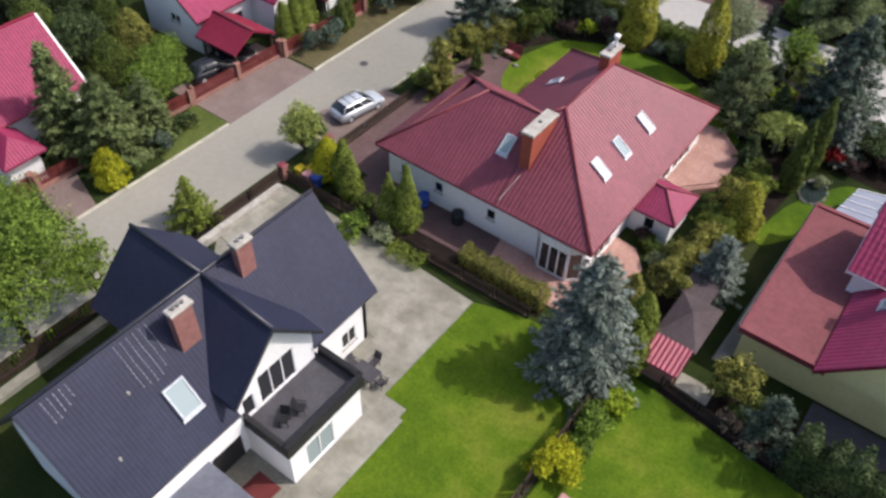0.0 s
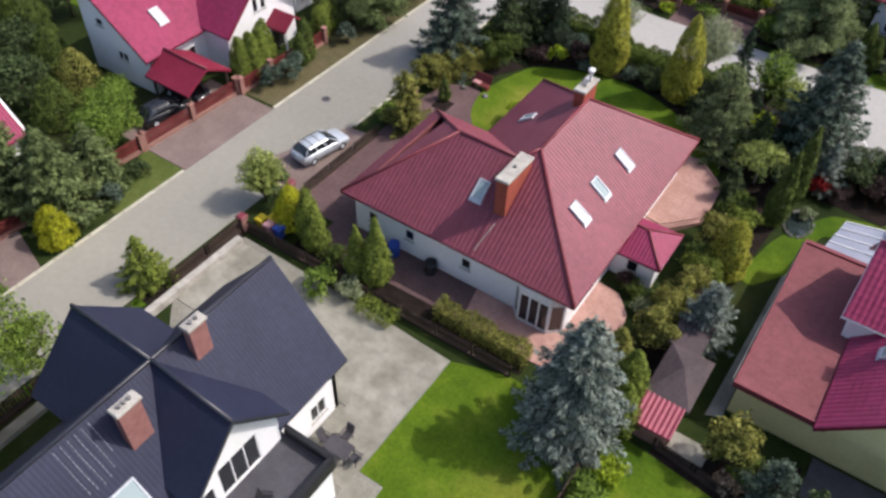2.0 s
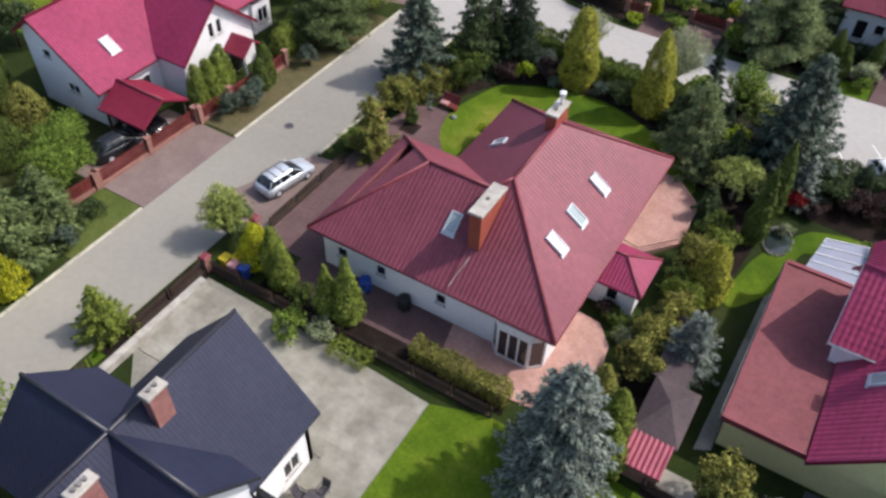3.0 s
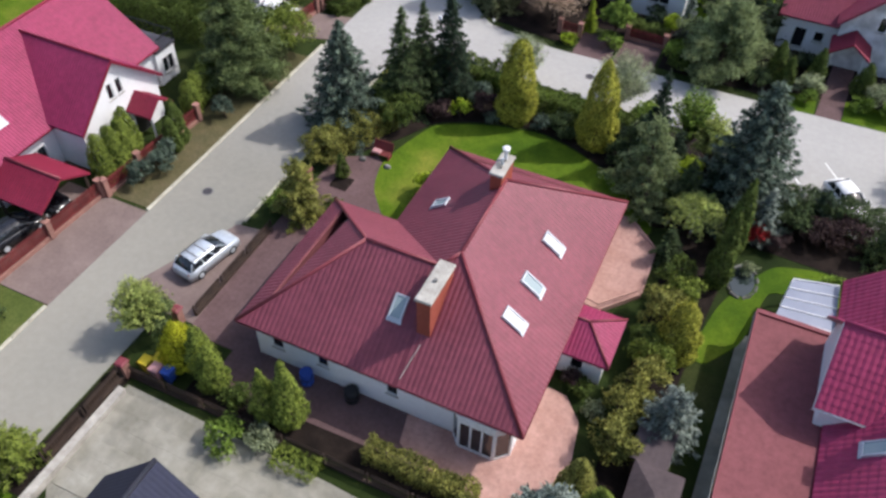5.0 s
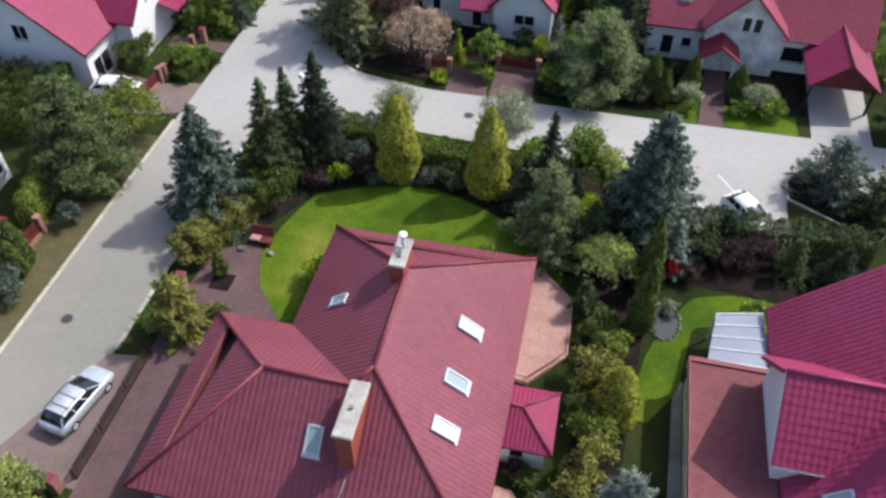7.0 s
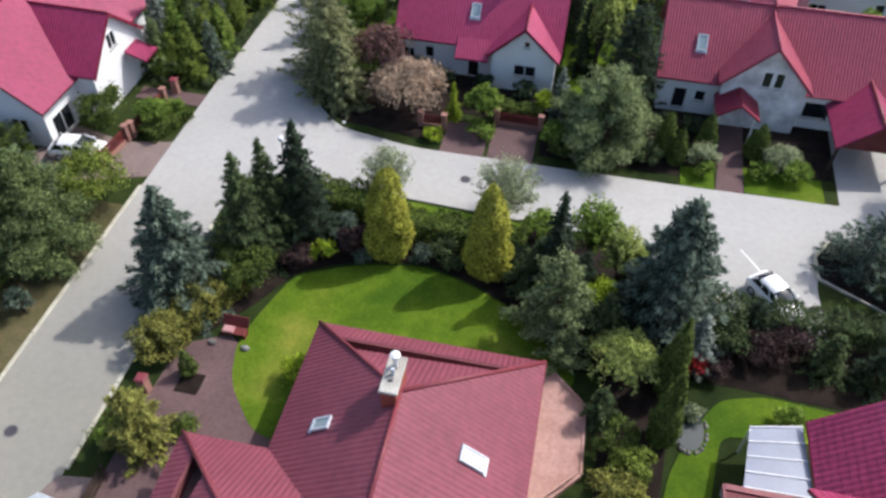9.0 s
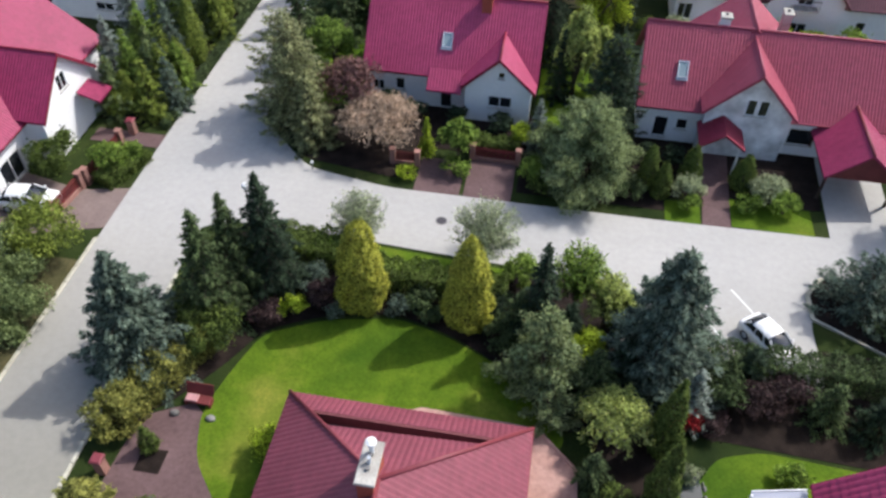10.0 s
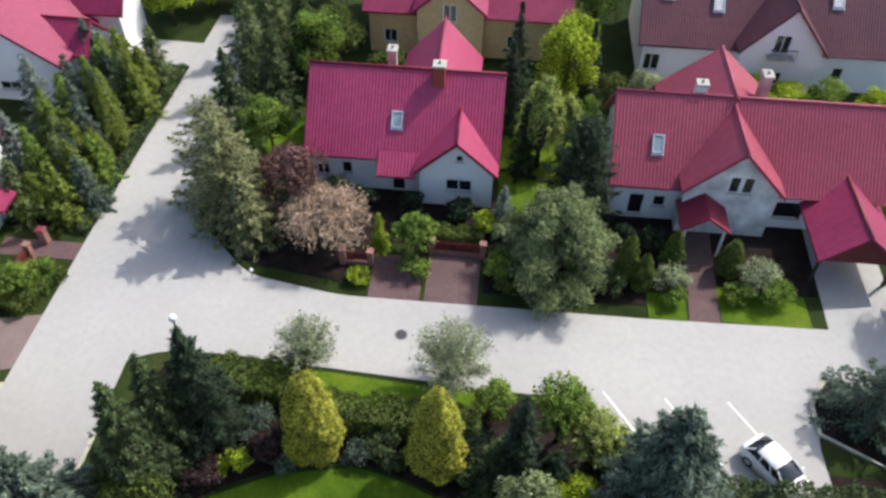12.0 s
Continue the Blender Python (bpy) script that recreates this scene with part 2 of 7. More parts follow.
MAT["verge"] = grass_material("dry_earth_verge", (0.070, 0.068, 0.030), (0.115, 0.100, 0.052), (0.150, 0.125, 0.080))


# ---------------------------------------------------------------- mesh tools
class Geo:
    """Collects corners and faces of one mesh."""

    def __init__(self):
        self.v, self.f = [], []

    def add(self, vs, fs):
        n = len(self.v)
        self.v += [tuple(p) for p in vs]
        self.f += [tuple(i + n for i in f) for f in fs]
        return self

    def box(self, x0, y0, z0, x1, y1, z1):
        x0, x1, y0, y1, z0, z1 = min(x0, x1), max(x0, x1), min(y0, y1), max(y0, y1), min(z0, z1), max(z0, z1)
        return self.add([(x0, y0, z0), (x1, y0, z0), (x1, y1, z0), (x0, y1, z0), (x0, y0, z1), (x1, y0, z1), (x1, y1, z1), (x0, y1, z1)],
                        [(3, 2, 1, 0), (4, 5, 6, 7), (0, 1, 5, 4), (1, 2, 6, 5), (2, 3, 7, 6), (3, 0, 4, 7)])

    def chamfered(self, x0, y0, z0, x1, y1, z1, c):
        """A box whose top edges are cut off."""
        vs = [(x0, y0, z0), (x1, y0, z0), (x1, y1, z0), (x0, y1, z0), (x0, y0, z1 - c), (x1, y0, z1 - c), (x1, y1, z1 - c), (x0, y1, z1 - c),
              (x0 + c, y0 + c, z1), (x1 - c, y0 + c, z1), (x1 - c, y1 - c, z1), (x0 + c, y1 - c, z1)]
        fs = [(3, 2, 1, 0), (0, 1, 5, 4), (1, 2, 6, 5), (2, 3, 7, 6), (3, 0, 4, 7), (4, 5, 9, 8), (5, 6, 10, 9), (6, 7, 11, 10), (7, 4, 8, 11), (8, 9, 10, 11)]
        return self.add(vs, fs)

    def slab(self, pts, down):
        """A polygon in space, given a thickness along the vector down."""
        n = len(pts)
        d = Vector(down)
        vs = [Vector(p) for p in pts] + [Vector(p) + d for p in pts]
        return self.add(vs, [tuple(range(n)), tuple(range(2 * n - 1, n - 1, -1))] + [(i, n + i, n + (i + 1) % n, (i + 1) % n) for i in range(n)])

    def tube(self, p0, p1, r0, r1=None, n=8):
        p0, p1 = Vector(p0), Vector(p1)
        r1 = r0 if r1 is None else r1
        q = (p1 - p0).to_track_quat("Z", "Y")
        ring = [Vector((math.cos(6.28319 * i / n), math.sin(6.28319 * i / n), 0)) for i in range(n)]
        vs = [p0 + q @ (c * r0) for c in ring] + [p1 + q @ (c * r1) for c in ring]
        return self.add(vs, [tuple(range(n - 1, -1, -1)), tuple(range(n, 2 * n))] + [(i, (i + 1) % n, n + (i + 1) % n, n + i) for i in range(n)])

    def ball(self, c, rx, ry, rz, n=10, m=6):
        vs = [(c[0], c[1], c[2] - rz)]
        for j in range(1, m):
            a = math.pi * j / m - math.pi / 2
            vs += [(c[0] + rx * math.cos(a) * math.cos(6.28319 * i / n), c[1] + ry * math.cos(a) * math.sin(6.28319 * i / n), c[2] + rz * math.sin(a)) for i in range(n)]
        vs.append((c[0], c[1], c[2] + rz))
        fs = [(0, 1 + (i + 1) % n, 1 + i) for i in range(n)]
        for j in range(m - 2):
            fs += [(1 + j * n + i, 1 + j * n + (i + 1) % n, 1 + (j + 1) * n + (i + 1) % n, 1 + (j + 1) * n + i) for i in range(n)]
        last = len(vs) - 1
        fs += [(last, 1 + (m - 2) * n + i, 1 + (m - 2) * n + (i + 1) % n) for i in range(n)]
        return self.add(vs, fs)


ORIGIN = {}


def thing(name, loc, label, category, group="", kind=""):
    ob = new(name)
    ob.location = loc
    ob.empty_display_size = 0.2
    ORIGIN[ob] = Vector(loc)
    return tagged(ob, label, category, group, kind)


def make_mesh(name, vs, fs, mat, smooth=False):
    me = bpy.data.meshes.new(name)
    me.from_pydata(vs, [], fs)
    me.materials.append(MAT[mat] if isinstance(mat, str) else mat)
    if smooth:
        me.polygons.foreach_set("use_smooth", [True] * len(me.polygons))
    me.update()
    return me


def part(name, geo, mat, parent=None, label="", smooth=False):
    """One mesh in world coordinates, under a thing or a part."""
    o = ORIGIN.get(parent, Vector((0, 0, 0))) if parent else Vector((0, 0, 0))
    vs = [(x - o.x, y - o.y, z - o.z) for x, y, z in geo.v]
    ob = new(name, make_mesh(name, vs, geo.f, mat, smooth))
    if parent:
        ob.parent = parent
        ORIGIN[ob] = o
    return tagged(ob, label) if label else ob


def solo(name, geo, mat, label, category, group="", kind="", base=None, smooth=False):
    """A thing of one mesh, its origin at its base."""
    a = np.array(geo.v)
    o = base or (float(a[:, 0].mean()), float(a[:, 1].mean()), float(a[:, 2].min()))
    ob = new(name, make_mesh(name, [tuple(p) for p in a - np.array(o)], geo.f, mat, smooth))
    ob.location = o
    return tagged(ob, label, category, group, kind)


def flat(name, pts, z, mat, label, category="ground", thick=0.06):
    """A laid surface with a thickness, its top at z."""
    g = Geo().slab([(x, y, z) for x, y in pts], (0, 0, -thick))
    return solo(name, g, mat, label, category, kind="structure")


def rounded(pts, r, n=5):
    """A polygon with its corners rounded."""
    out = []
    for i, p in enumerate(pts):
        p, a, b = Vector(p), Vector(pts[i - 1]), Vector(pts[(i + 1) % len(pts)])
        ra = min(r, (a - p).length * 0.45, (b - p).length * 0.45)
        s, e = p + (a - p).normalized() * ra, p + (b - p).normalized() * ra
        for k in range(n + 1):
            t = k / n
            out.append(tuple((1 - t) ** 2 * s + 2 * t * (1 - t) * p + t * t * e))
    return out


# ---------------------------------------------------------------- roofs, walls, windows
def tile_sheet(pts, along, pitch=0.24, row=0.38, amp=0.027, step=0.010):
    """Ribbed, stepped roof sheet over a convex sloping polygon; along: level direction of its eave."""
    P = np.array(pts, float)
    u = np.array((along[0], along[1], 0.0))
    u /= np.linalg.norm(u)
    n = np.cross(P[1] - P[0], P[2] - P[0])
    n /= np.linalg.norm(n)
    n = n if n[2] > 0 else -n
    v = np.cross(n, u)
    v = v if v[2] > 0 else -v
    o = P[0]
    U, V = (P - o) @ u, (P - o) @ v
    k = max(4, int(round((U.max() - U.min()) / (pitch / 4))))
    us = np.linspace(U.min() + 1e-4, U.max() - 1e-4, k + 1)
    lo, hi = np.full(k + 1, 1e9), np.full(k + 1, -1e9)
    for i in range(len(P)):
        a, b = i, (i + 1) % len(P)
        if abs(U[a] - U[b]) < 1e-6:
            continue
        t = (us - U[a]) / (U[b] - U[a])
        w = V[a] + t * (V[b] - V[a])
        ok = (t >= -1e-6) & (t <= 1 + 1e-6)
        lo, hi = np.where(ok, np.minimum(lo, w), lo), np.where(ok, np.maximum(hi, w), hi)
    hgt = amp * np.array([0.0, 0.6, 1.0, 0.6])[np.arange(k + 1) % 4]
    rows = np.arange(np.floor(V.min() / row), np.ceil(V.max() / row)) * row
    vs, fs = [], []
    for r in rows:
        a, b = np.clip(r, lo, hi), np.clip(r + row, lo, hi)
        base = len(vs)
        lower = o + us[:, None] * u + a[:, None] * v + (hgt + step)[:, None] * n
        upper = o + us[:, None] * u + b[:, None] * v + hgt[:, None] * n
        vs += [tuple(x) for x in lower] + [tuple(x) for x in upper]
        wide = (b - a) > 1e-3
        for i in range(k):
            if wide[i] or wide[i + 1]:
                fs.append((base + i, base + i + 1, base + k + 1 + i + 1, base + k + 1 + i))
    return vs, fs


def roof_plane(house, pts, along, mat, name="roof_slope", label="", deck=0.16, **kw):
    """A roof slope: the deck with its thickness, and the tiles on it as a part of it."""
    g = Geo().slab(pts, (0, 0, -deck))
    d = part(name, g, mat, house, label)
    if kw.get("plain"):
        return d
    sheet = Geo()
    sheet.v, sheet.f = tile_sheet([(x, y, z + 0.012) for x, y, z in pts], along, **kw)
    part("tile_sheet", sheet, mat, d)
    return d


def caps(house, lines, mat, r=0.11):
    for a, b in lines:
        a, b = Vector(a) + Vector((0, 0, 0.05)), Vector(b) + Vector((0, 0, 0.05))
        part("ridge_cap", Geo().tube(a, b, r, n=8), mat, house, smooth=True)


def gutter(house, a, b, mat="cap_red"):
    part("gutter", Geo().tube(a, b, 0.075, n=8), mat, house, smooth=True)


def on_face(facing, pos, a, off, z):
    if facing == "S":
        return (a, pos - off, z)
    if facing == "N":
        return (a, pos + off, z)
    if facing == "E":
        return (pos + off, a, z)
    return (pos - off, a, z)


def face_box(g, facing, pos, a0, o0, z0, a1, o1, z1):
    p, q = on_face(facing, pos, a0, o0, z0), on_face(facing, pos, a1, o1, z1)
    return g.box(*p, *q)


def panel(place, a0, a1, top, holes=(), z0=0.0, thick=0.3):
    """A standing panel of one piece with holes right through it; place(a, off, z) puts its corners into the world."""
    tops = [(a0, top), (a1, top)] if isinstance(top, (int, float)) else list(top)
    height = lambda a: float(np.interp(a, [t[0] for t in tops], [t[1] for t in tops]))
    cuts = sorted({a0, a1, *[t[0] for t in tops], *[h[0] for h in holes], *[h[2] for h in holes]})
    levels = sorted({z0, *[h[1] for h in holes], *[h[3] for h in holes]}) + [1e9]
    for (pa, pz), (qa, qz) in zip(tops[:-1], tops[1:]):
        cuts = sorted({*cuts, *[pa + (qa - pa) * (lv - pz) / (qz - pz) for lv in levels[:-1] if min(pz, qz) + 1e-3 < lv < max(pz, qz) - 1e-3]})
    ids, cells = {}, []

    def at(a, off, z):
        return ids.setdefault(tuple(round(c, 4) for c in place(a, off, z)), len(ids))

    for s, e in zip(cuts[:-1], cuts[1:]):
        for lo, hi in zip(levels[:-1], levels[1:]):
            if any(h[0] < (s + e) / 2 < h[2] and h[1] <= lo + 1e-6 and hi <= h[3] + 1e-6 for h in holes):
                continue
            zs, ze = min(hi, height(s)), min(hi, height(e))
            if max(zs, ze) <= lo + 1e-4:
                continue
            c = [at(s, 0, lo), at(e, 0, lo), at(e, 0, max(ze, lo)), at(s, 0, max(zs, lo)), at(s, -thick, lo), at(e, -thick, lo), at(e, -thick, max(ze, lo)), at(s, -thick, max(zs, lo))]
            cells += [tuple(c[k] for k in f) for f in ((0, 1, 2, 3), (7, 6, 5, 4), (0, 4, 5, 1), (1, 5, 6, 2), (2, 6, 7, 3), (3, 7, 4, 0))]
    seen = {}
    for f in cells:
        f = tuple(dict.fromkeys(f))
        if len(f) > 2:
            seen.setdefault(frozenset(f), []).append(f)
    g = Geo()
    g.v, g.f = list(ids), [fs[0] for fs in seen.values() if len(fs) == 1]
    return g


def wall(house, facing, pos, a0, a1, top, mat, holes=(), z0=0.0, thick=0.3, name="wall"):
    """A wall with its outer face at pos, from a0 to a1; top: a height, or (a, z) along a gable; holes: (a0, z0, a1, z1) cut right through."""
    return part(name, panel(lambda a, off, z: on_face(facing, pos, a, off, z), a0, a1, top, holes, z0, thick), mat, house)


def window(house, facing, pos, a, z, w, h, lights=2, frame_mat="plastic", glass="glass", sill=True, name="window"):
    """A window in a hole of the wall: frame with its bars, panes and a sill. Gives back the hole."""
    a0, a1, z0, z1, t = a - w / 2, a + w / 2, z - h / 2, z + h / 2, 0.07
    cells = [(a0 + t + (w - t) * i / lights, z0 + t, a0 + (w - t) * (i + 1) / lights, z1 - t) for i in range(lights)]
    g = panel(lambda a, off, z: on_face(facing, pos, a, off - 0.02, z), a0, a1, z1, cells, z0, 0.12)
    f = part(name, g, frame_mat, house)
    for i in range(lights):
        c0, c1 = a0 + t + (w - t) * i / lights, a0 + (w - t) * (i + 1) / lights
        part("pane", face_box(Geo(), facing, pos, c0, -0.07, z0 + t, c1, -0.09, z1 - t), glass, f)
    if sill:
        part("window_sill", face_box(Geo(), facing, pos, a0 - 0.06, 0.08, z0 - 0.05, a1 + 0.06, -0.02, z0), "cap", f)
    return (a0, z0, a1, z1)


def skylight(house, centre, slope_dir, rise, w=0.85, length=1.45, glass="skyglass"):
    """A roof window lying on a slope; slope_dir: level direction down the slope; rise: drop per metre."""
    d = Vector((*slope_dir, 0)).normalized()
    down = Vector((d.x, d.y, -rise)).normalized()
    side = Vector((-d.y, d.x, 0))
    up = side.cross(down)
    up = up if up.z > 0 else -up
    c = Vector(centre)

    def block(g, s0, s1, l0, l1, h0, h1):
        cs = [c + side * s + down * l + up * h for h in (h0, h1) for s, l in ((s0, l0), (s1, l0), (s1, l1), (s0, l1))]
        g.add(cs, [(3, 2, 1, 0), (4, 5, 6, 7), (0, 1, 5, 4), (1, 2, 6, 5), (2, 3, 7, 6), (3, 0, 4, 7)])

    g, t = Geo(), 0.1
    W, L = w / 2, length / 2
    block(g, -W, -W + t, -L, L, 0, 0.15)
    block(g, W - t, W, -L, L, 0, 0.15)
    block(g, -W + t, W - t, -L, -L + t, 0, 0.15)
    block(g, -W + t, W - t, L - t, L, 0, 0.15)
    f = part("skylight", g, "greymetal", house, "grey-framed roof window")
    p = Geo()
    block(p, -W + t, W - t, -L + t, L - t, 0.03, 0.10)
    part("pane", p, glass, f)
    a = Geo()
    block(a, -W - 0.05, W + 0.05, L, L + 0.18, 0.02, 0.06)
    part("flashing", a, "greymetal", f)


def chimney(house, x, y, w, d, z0, z1, mat="brick", pots=2, cowl=False, bricks=False):
    g = Geo().box(x - w / 2, y - d / 2, z0, x + w / 2, y + d / 2, z1)
    c = part("chimney", g, mat, house, "brick chimney with a pale concrete cap")
    t = Geo().chamfered(x - w / 2 - 0.09, y - d / 2 - 0.09, z1, x + w / 2 + 0.09, y + d / 2 + 0.09, z1 + 0.16, 0.04)
    part("chimney_cap", t, "cap", c)
    for i in range(pots):
        f = (i + 0.5) / pots - 0.5
        px, py = (x + f * w * 0.7, y) if w > d else (x, y + f * d * 0.7)
        part("flue", Geo().tube((px, py, z1 + 0.16), (px, py, z1 + 0.3), 0.1, n=10), "iron", c)
    if bricks:
        # courses of bricks standing a little proud of the shaft
        course, z, k = 0.085, z0, 0
        lay = Geo()
        while z < z1 - 0.05:
            for sx in (-1, 1):
                n = max(2, int(d / 0.27))
                for i in range(n):
                    y0 = y - d / 2 + d * i / n
                    lay.box(x + sx * w / 2 - 0.004, y0 + 0.006, z + 0.006, x + sx * (w / 2 + 0.012), y0 + d / n - 0.006, z + course - 0.008)
            for sy in (-1, 1):
                n = max(2, int(w / 0.27))
                for i in range(n):
                    x0 = x - w / 2 + w * i / n
                    lay.box(x0 + 0.006, y + sy * d / 2 - 0.004, z + 0.006, x0 + w / n - 0.006, y + sy * (d / 2 + 0.012), z + course - 0.008)
            z += course
        tagged(part("brickwork", lay, mat, c), kind="stuff")
    if cowl:
        px, py = x, y + d * 0.25
        part("cowl_pipe", Geo().tube((px, py, z1 + 0.16), (px, py, z1 + 0.75), 0.11, n=10), "plastic", c)
        part("cowl_head", Geo().ball((px, py, z1 + 0.86), 0.2, 0.2, 0.2, 12, 8), "plastic", c, smooth=True)
        part("cowl_cap", Geo().tube((px, py, z1 + 1.0), (px, py, z1 + 1.08), 0.24, 0.1, 12), "plastic", c)
        part("cowl_pipe", Geo().tube((px, py - 0.5, z1 + 0.16), (px, py - 0.5, z1 + 0.6), 0.09, n=10), "greymetal", c)
    return c


# ---------------------------------------------------------------- plants
def leaves(points, outward, size, stretch=1.6, tilt=0.6, rng=None, dirs=None):
    """Small pointed leaves, two at each place: corners (6n, 3) and faces (2n, 3)."""
    twice = lambda v: np.concatenate([v, v])
    n = 2 * len(points)
    points = twice(points) + rng.normal(0, 0.45 * size, (n, 3))
    points[:, 2] = np.maximum(points[:, 2], 0.02)
    nrm = twice(outward) + rng.normal(0, tilt, (n, 3))
    nrm /= np.linalg.norm(nrm, axis=1)[:, None] + 1e-9
    t = np.cross(nrm, rng.normal(0, 1, (n, 3))) if dirs is None else twice(dirs) + rng.normal(0, 0.3, (n, 3))
    if dirs is not None:
        t -= nrm * (t * nrm).sum(1)[:, None]
    t /= np.linalg.norm(t, axis=1)[:, None] + 1e-9
    b = np.cross(nrm, t)
    s = (0.76 * size * rng.uniform(0.65, 1.35, n))[:, None]
    back = points - t * s * stretch / 2
    q = np.stack([back - b * s / 2, back + b * s / 2, points + t * s * stretch / 2 + nrm * s * 0.12], 1)
    return q.reshape(-1, 3), np.arange(3 * n).reshape(-1, 3)


def leaf_object(name, q, f, mat, parent=None):
    me = bpy.data.meshes.new(name)
    me.from_pydata(q.tolist(), [], f.tolist())
    me.materials.append(MAT[mat])
    me.update()
    ob = new(name, me)
    ob.parent = parent
    return ob


TALLY = [0]


def rng_next():
    TALLY[0] += 1
    return np.random.default_rng(1000 + TALLY[0])


def clumps(rng, n, rx, ry, rz, count, size, airy=0.62):
    """Leaves gathered in many clumps set round an ellipsoid: places and outward directions."""
    c = rng.normal(0, 1, (count, 3))
    c /= np.linalg.norm(c, axis=1)[:, None]
    c[:, 2] = np.where(c[:, 2] < -0.55, -c[:, 2], c[:, 2])
    c *= rng.uniform(airy, 0.86, count)[:, None]
    own = rng.uniform(0.62, 1.2, count) * size
    pick = rng.integers(0, count, n)
    u = rng.normal(0, 1, (n, 3))
    u /= np.linalg.norm(u, axis=1)[:, None]
    u[:, 2] = np.where(u[:, 2] < -0.3, -u[:, 2] * 0.6, u[:, 2])
    rad = own[pick] * (0.55 + 0.5 * np.sqrt(rng.uniform(0, 1, n)) + (rng.uniform(0, 1, n) > 0.93) * rng.uniform(0.1, 0.5, n))
    p = (c[pick] + u * rad[:, None]) * np.array((rx, ry, rz))
    return p, u + c[pick] * 0.5


def broadleaf(name, x, y, h, r, mat, label, trunk=0.3, leaf=0.17, dense=30, lumps=26, depth=0.46, group="", airy=0.55, limbs=8, category="tree", wood="bark"):
    """A tree: tapered trunk, limbs and a crown of many small leaves in uneven clumps."""
    rng = rng_next()
    ob = thing(name, (x, y, 0), label, category, group)
    zc = h * trunk + (h * (1 - trunk)) / 2
    rz = h * (1 - trunk) / 2 * 1.05
    g = Geo().tube((x, y, -0.05), (x, y, zc), 0.028 * h, 0.014 * h, 8)
    for i in range(limbs):
        a = 6.283 * i / limbs + rng.uniform(0, 0.6)
        z0 = zc - rz * rng.uniform(0.2, 0.8)
        part("limb", Geo().tube((x, y, z0), (x + math.cos(a) * r * 0.8, y + math.sin(a) * r * 0.8, z0 + rz * rng.uniform(0.4, 1.1)), 0.012 * h, 0.004 * h, 5), wood, ob, smooth=True)
    part("trunk", g, wood, ob, smooth=True)
    area = 4 * math.pi * ((r * r + 2 * r * rz) / 3)
    n = int(area * dense * (0.24 / leaf) ** 2)
    p, d = clumps(rng, n, r, r, rz, int(lumps * (0.7 + 0.12 * r)), 0.36, airy)
    q, f = leaves(p + np.array((0, 0, zc)), d, leaf, 1.5, 0.9, rng)
    leaf_object("crown", q, f, mat, ob)
    return ob


def shrub(name, x, y, h, r, mat, label, leaf=0.15, dense=38, lumps=18, depth=0.34, group="", egg=0.0, ry=None, category="shrub"):
    """A rounded bush with its stems."""
    rng = rng_next()
    ob = thing(name, (x, y, 0), label, category, group)
    g = Geo()
    for i in range(4):
        a = 1.57 * i + rng.uniform(0, 1)
        g.tube((x, y, -0.03), (x + math.cos(a) * r * 0.4, y + math.sin(a) * r * 0.4, h * 0.7), 0.035, 0.012, 5)
    tagged(part("stem", g, "bark", ob), kind="stuff")
    rz = h / 2
    area = 4 * math.pi * ((r * r + 2 * r * rz) / 3)
    n = int(area * dense * (0.19 / leaf) ** 2)
    p, d = clumps(rng, n, r, ry or r, rz, lumps, 0.34, 0.5)
    p[:, 2] = np.abs(p[:, 2] + rz) + 0.03
    q, f = leaves(p, d, leaf, 1.5, 0.9, rng)
    leaf_object("foliage", q, f, mat, ob)
    return ob


def column(name, x, y, h, r, mat, label, group="", leaf=0.11, dense=140, egg=0.25, category="conifer"):
    """A dense upright flame of flat sprays, like a thuja; egg: how pointed the top is."""
    rng = rng_next()
    ob = thing(name, (x, y, 0), label, category, group)
    part("trunk", Geo().tube((x, y, -0.05), (x, y, h * 0.8), 0.09, 0.02, 7), "bark", ob)
    n = int(2.2 * math.pi * r * h * dense * 0.8)
    u = rng.uniform(0, 1, n)
    power = 0.46 + egg
    wide = np.where(u < 0.22, 0.6 + 0.4 * np.sin(u / 0.22 * 1.57), np.clip(1 - (np.clip(u - 0.22, 0, 1) / 0.78) ** 1.15, 0, 1) ** power)
    keep = rng.uniform(0, 1, n) < wide + 0.12
    u, wide = u[keep], wide[keep]
    n = len(u)
    a = rng.uniform(0, 6.2832, n)
    # upright plumes standing out of the flame
    k = int(14 + 9 * r)
    pa, pu = rng.uniform(0, 6.2832, 3 * k), rng.uniform(0.0, 0.97, 3 * k)
    da = np.abs((a[:, None] - pa[None] + 3.1416) % 6.2832 - 3.1416)
    near = np.exp(-(da / 0.34) ** 2) * np.exp(-((u[:, None] - pu[None]) / 0.11) ** 2)
    plume = near.max(axis=1)
    rad = r * wide * (0.70 + 0.34 * plume) * (0.82 + 0.2 * np.sqrt(rng.uniform(0, 1, n)))
    p = np.stack([np.cos(a) * rad, np.sin(a) * rad, u * h * (0.96 + 0.04 * plume) + 0.04], 1)
    out = np.stack([np.cos(a), np.sin(a), 0.35 + u * 0.6], 1)
    way = np.stack([np.cos(a) * 0.5, np.sin(a) * 0.5, np.full(n, 1.0)], 1)
    q, f = leaves(p, out, leaf, 1.9, 0.55, rng, way)
    leaf_object("foliage", q, f, mat, ob)
    return ob


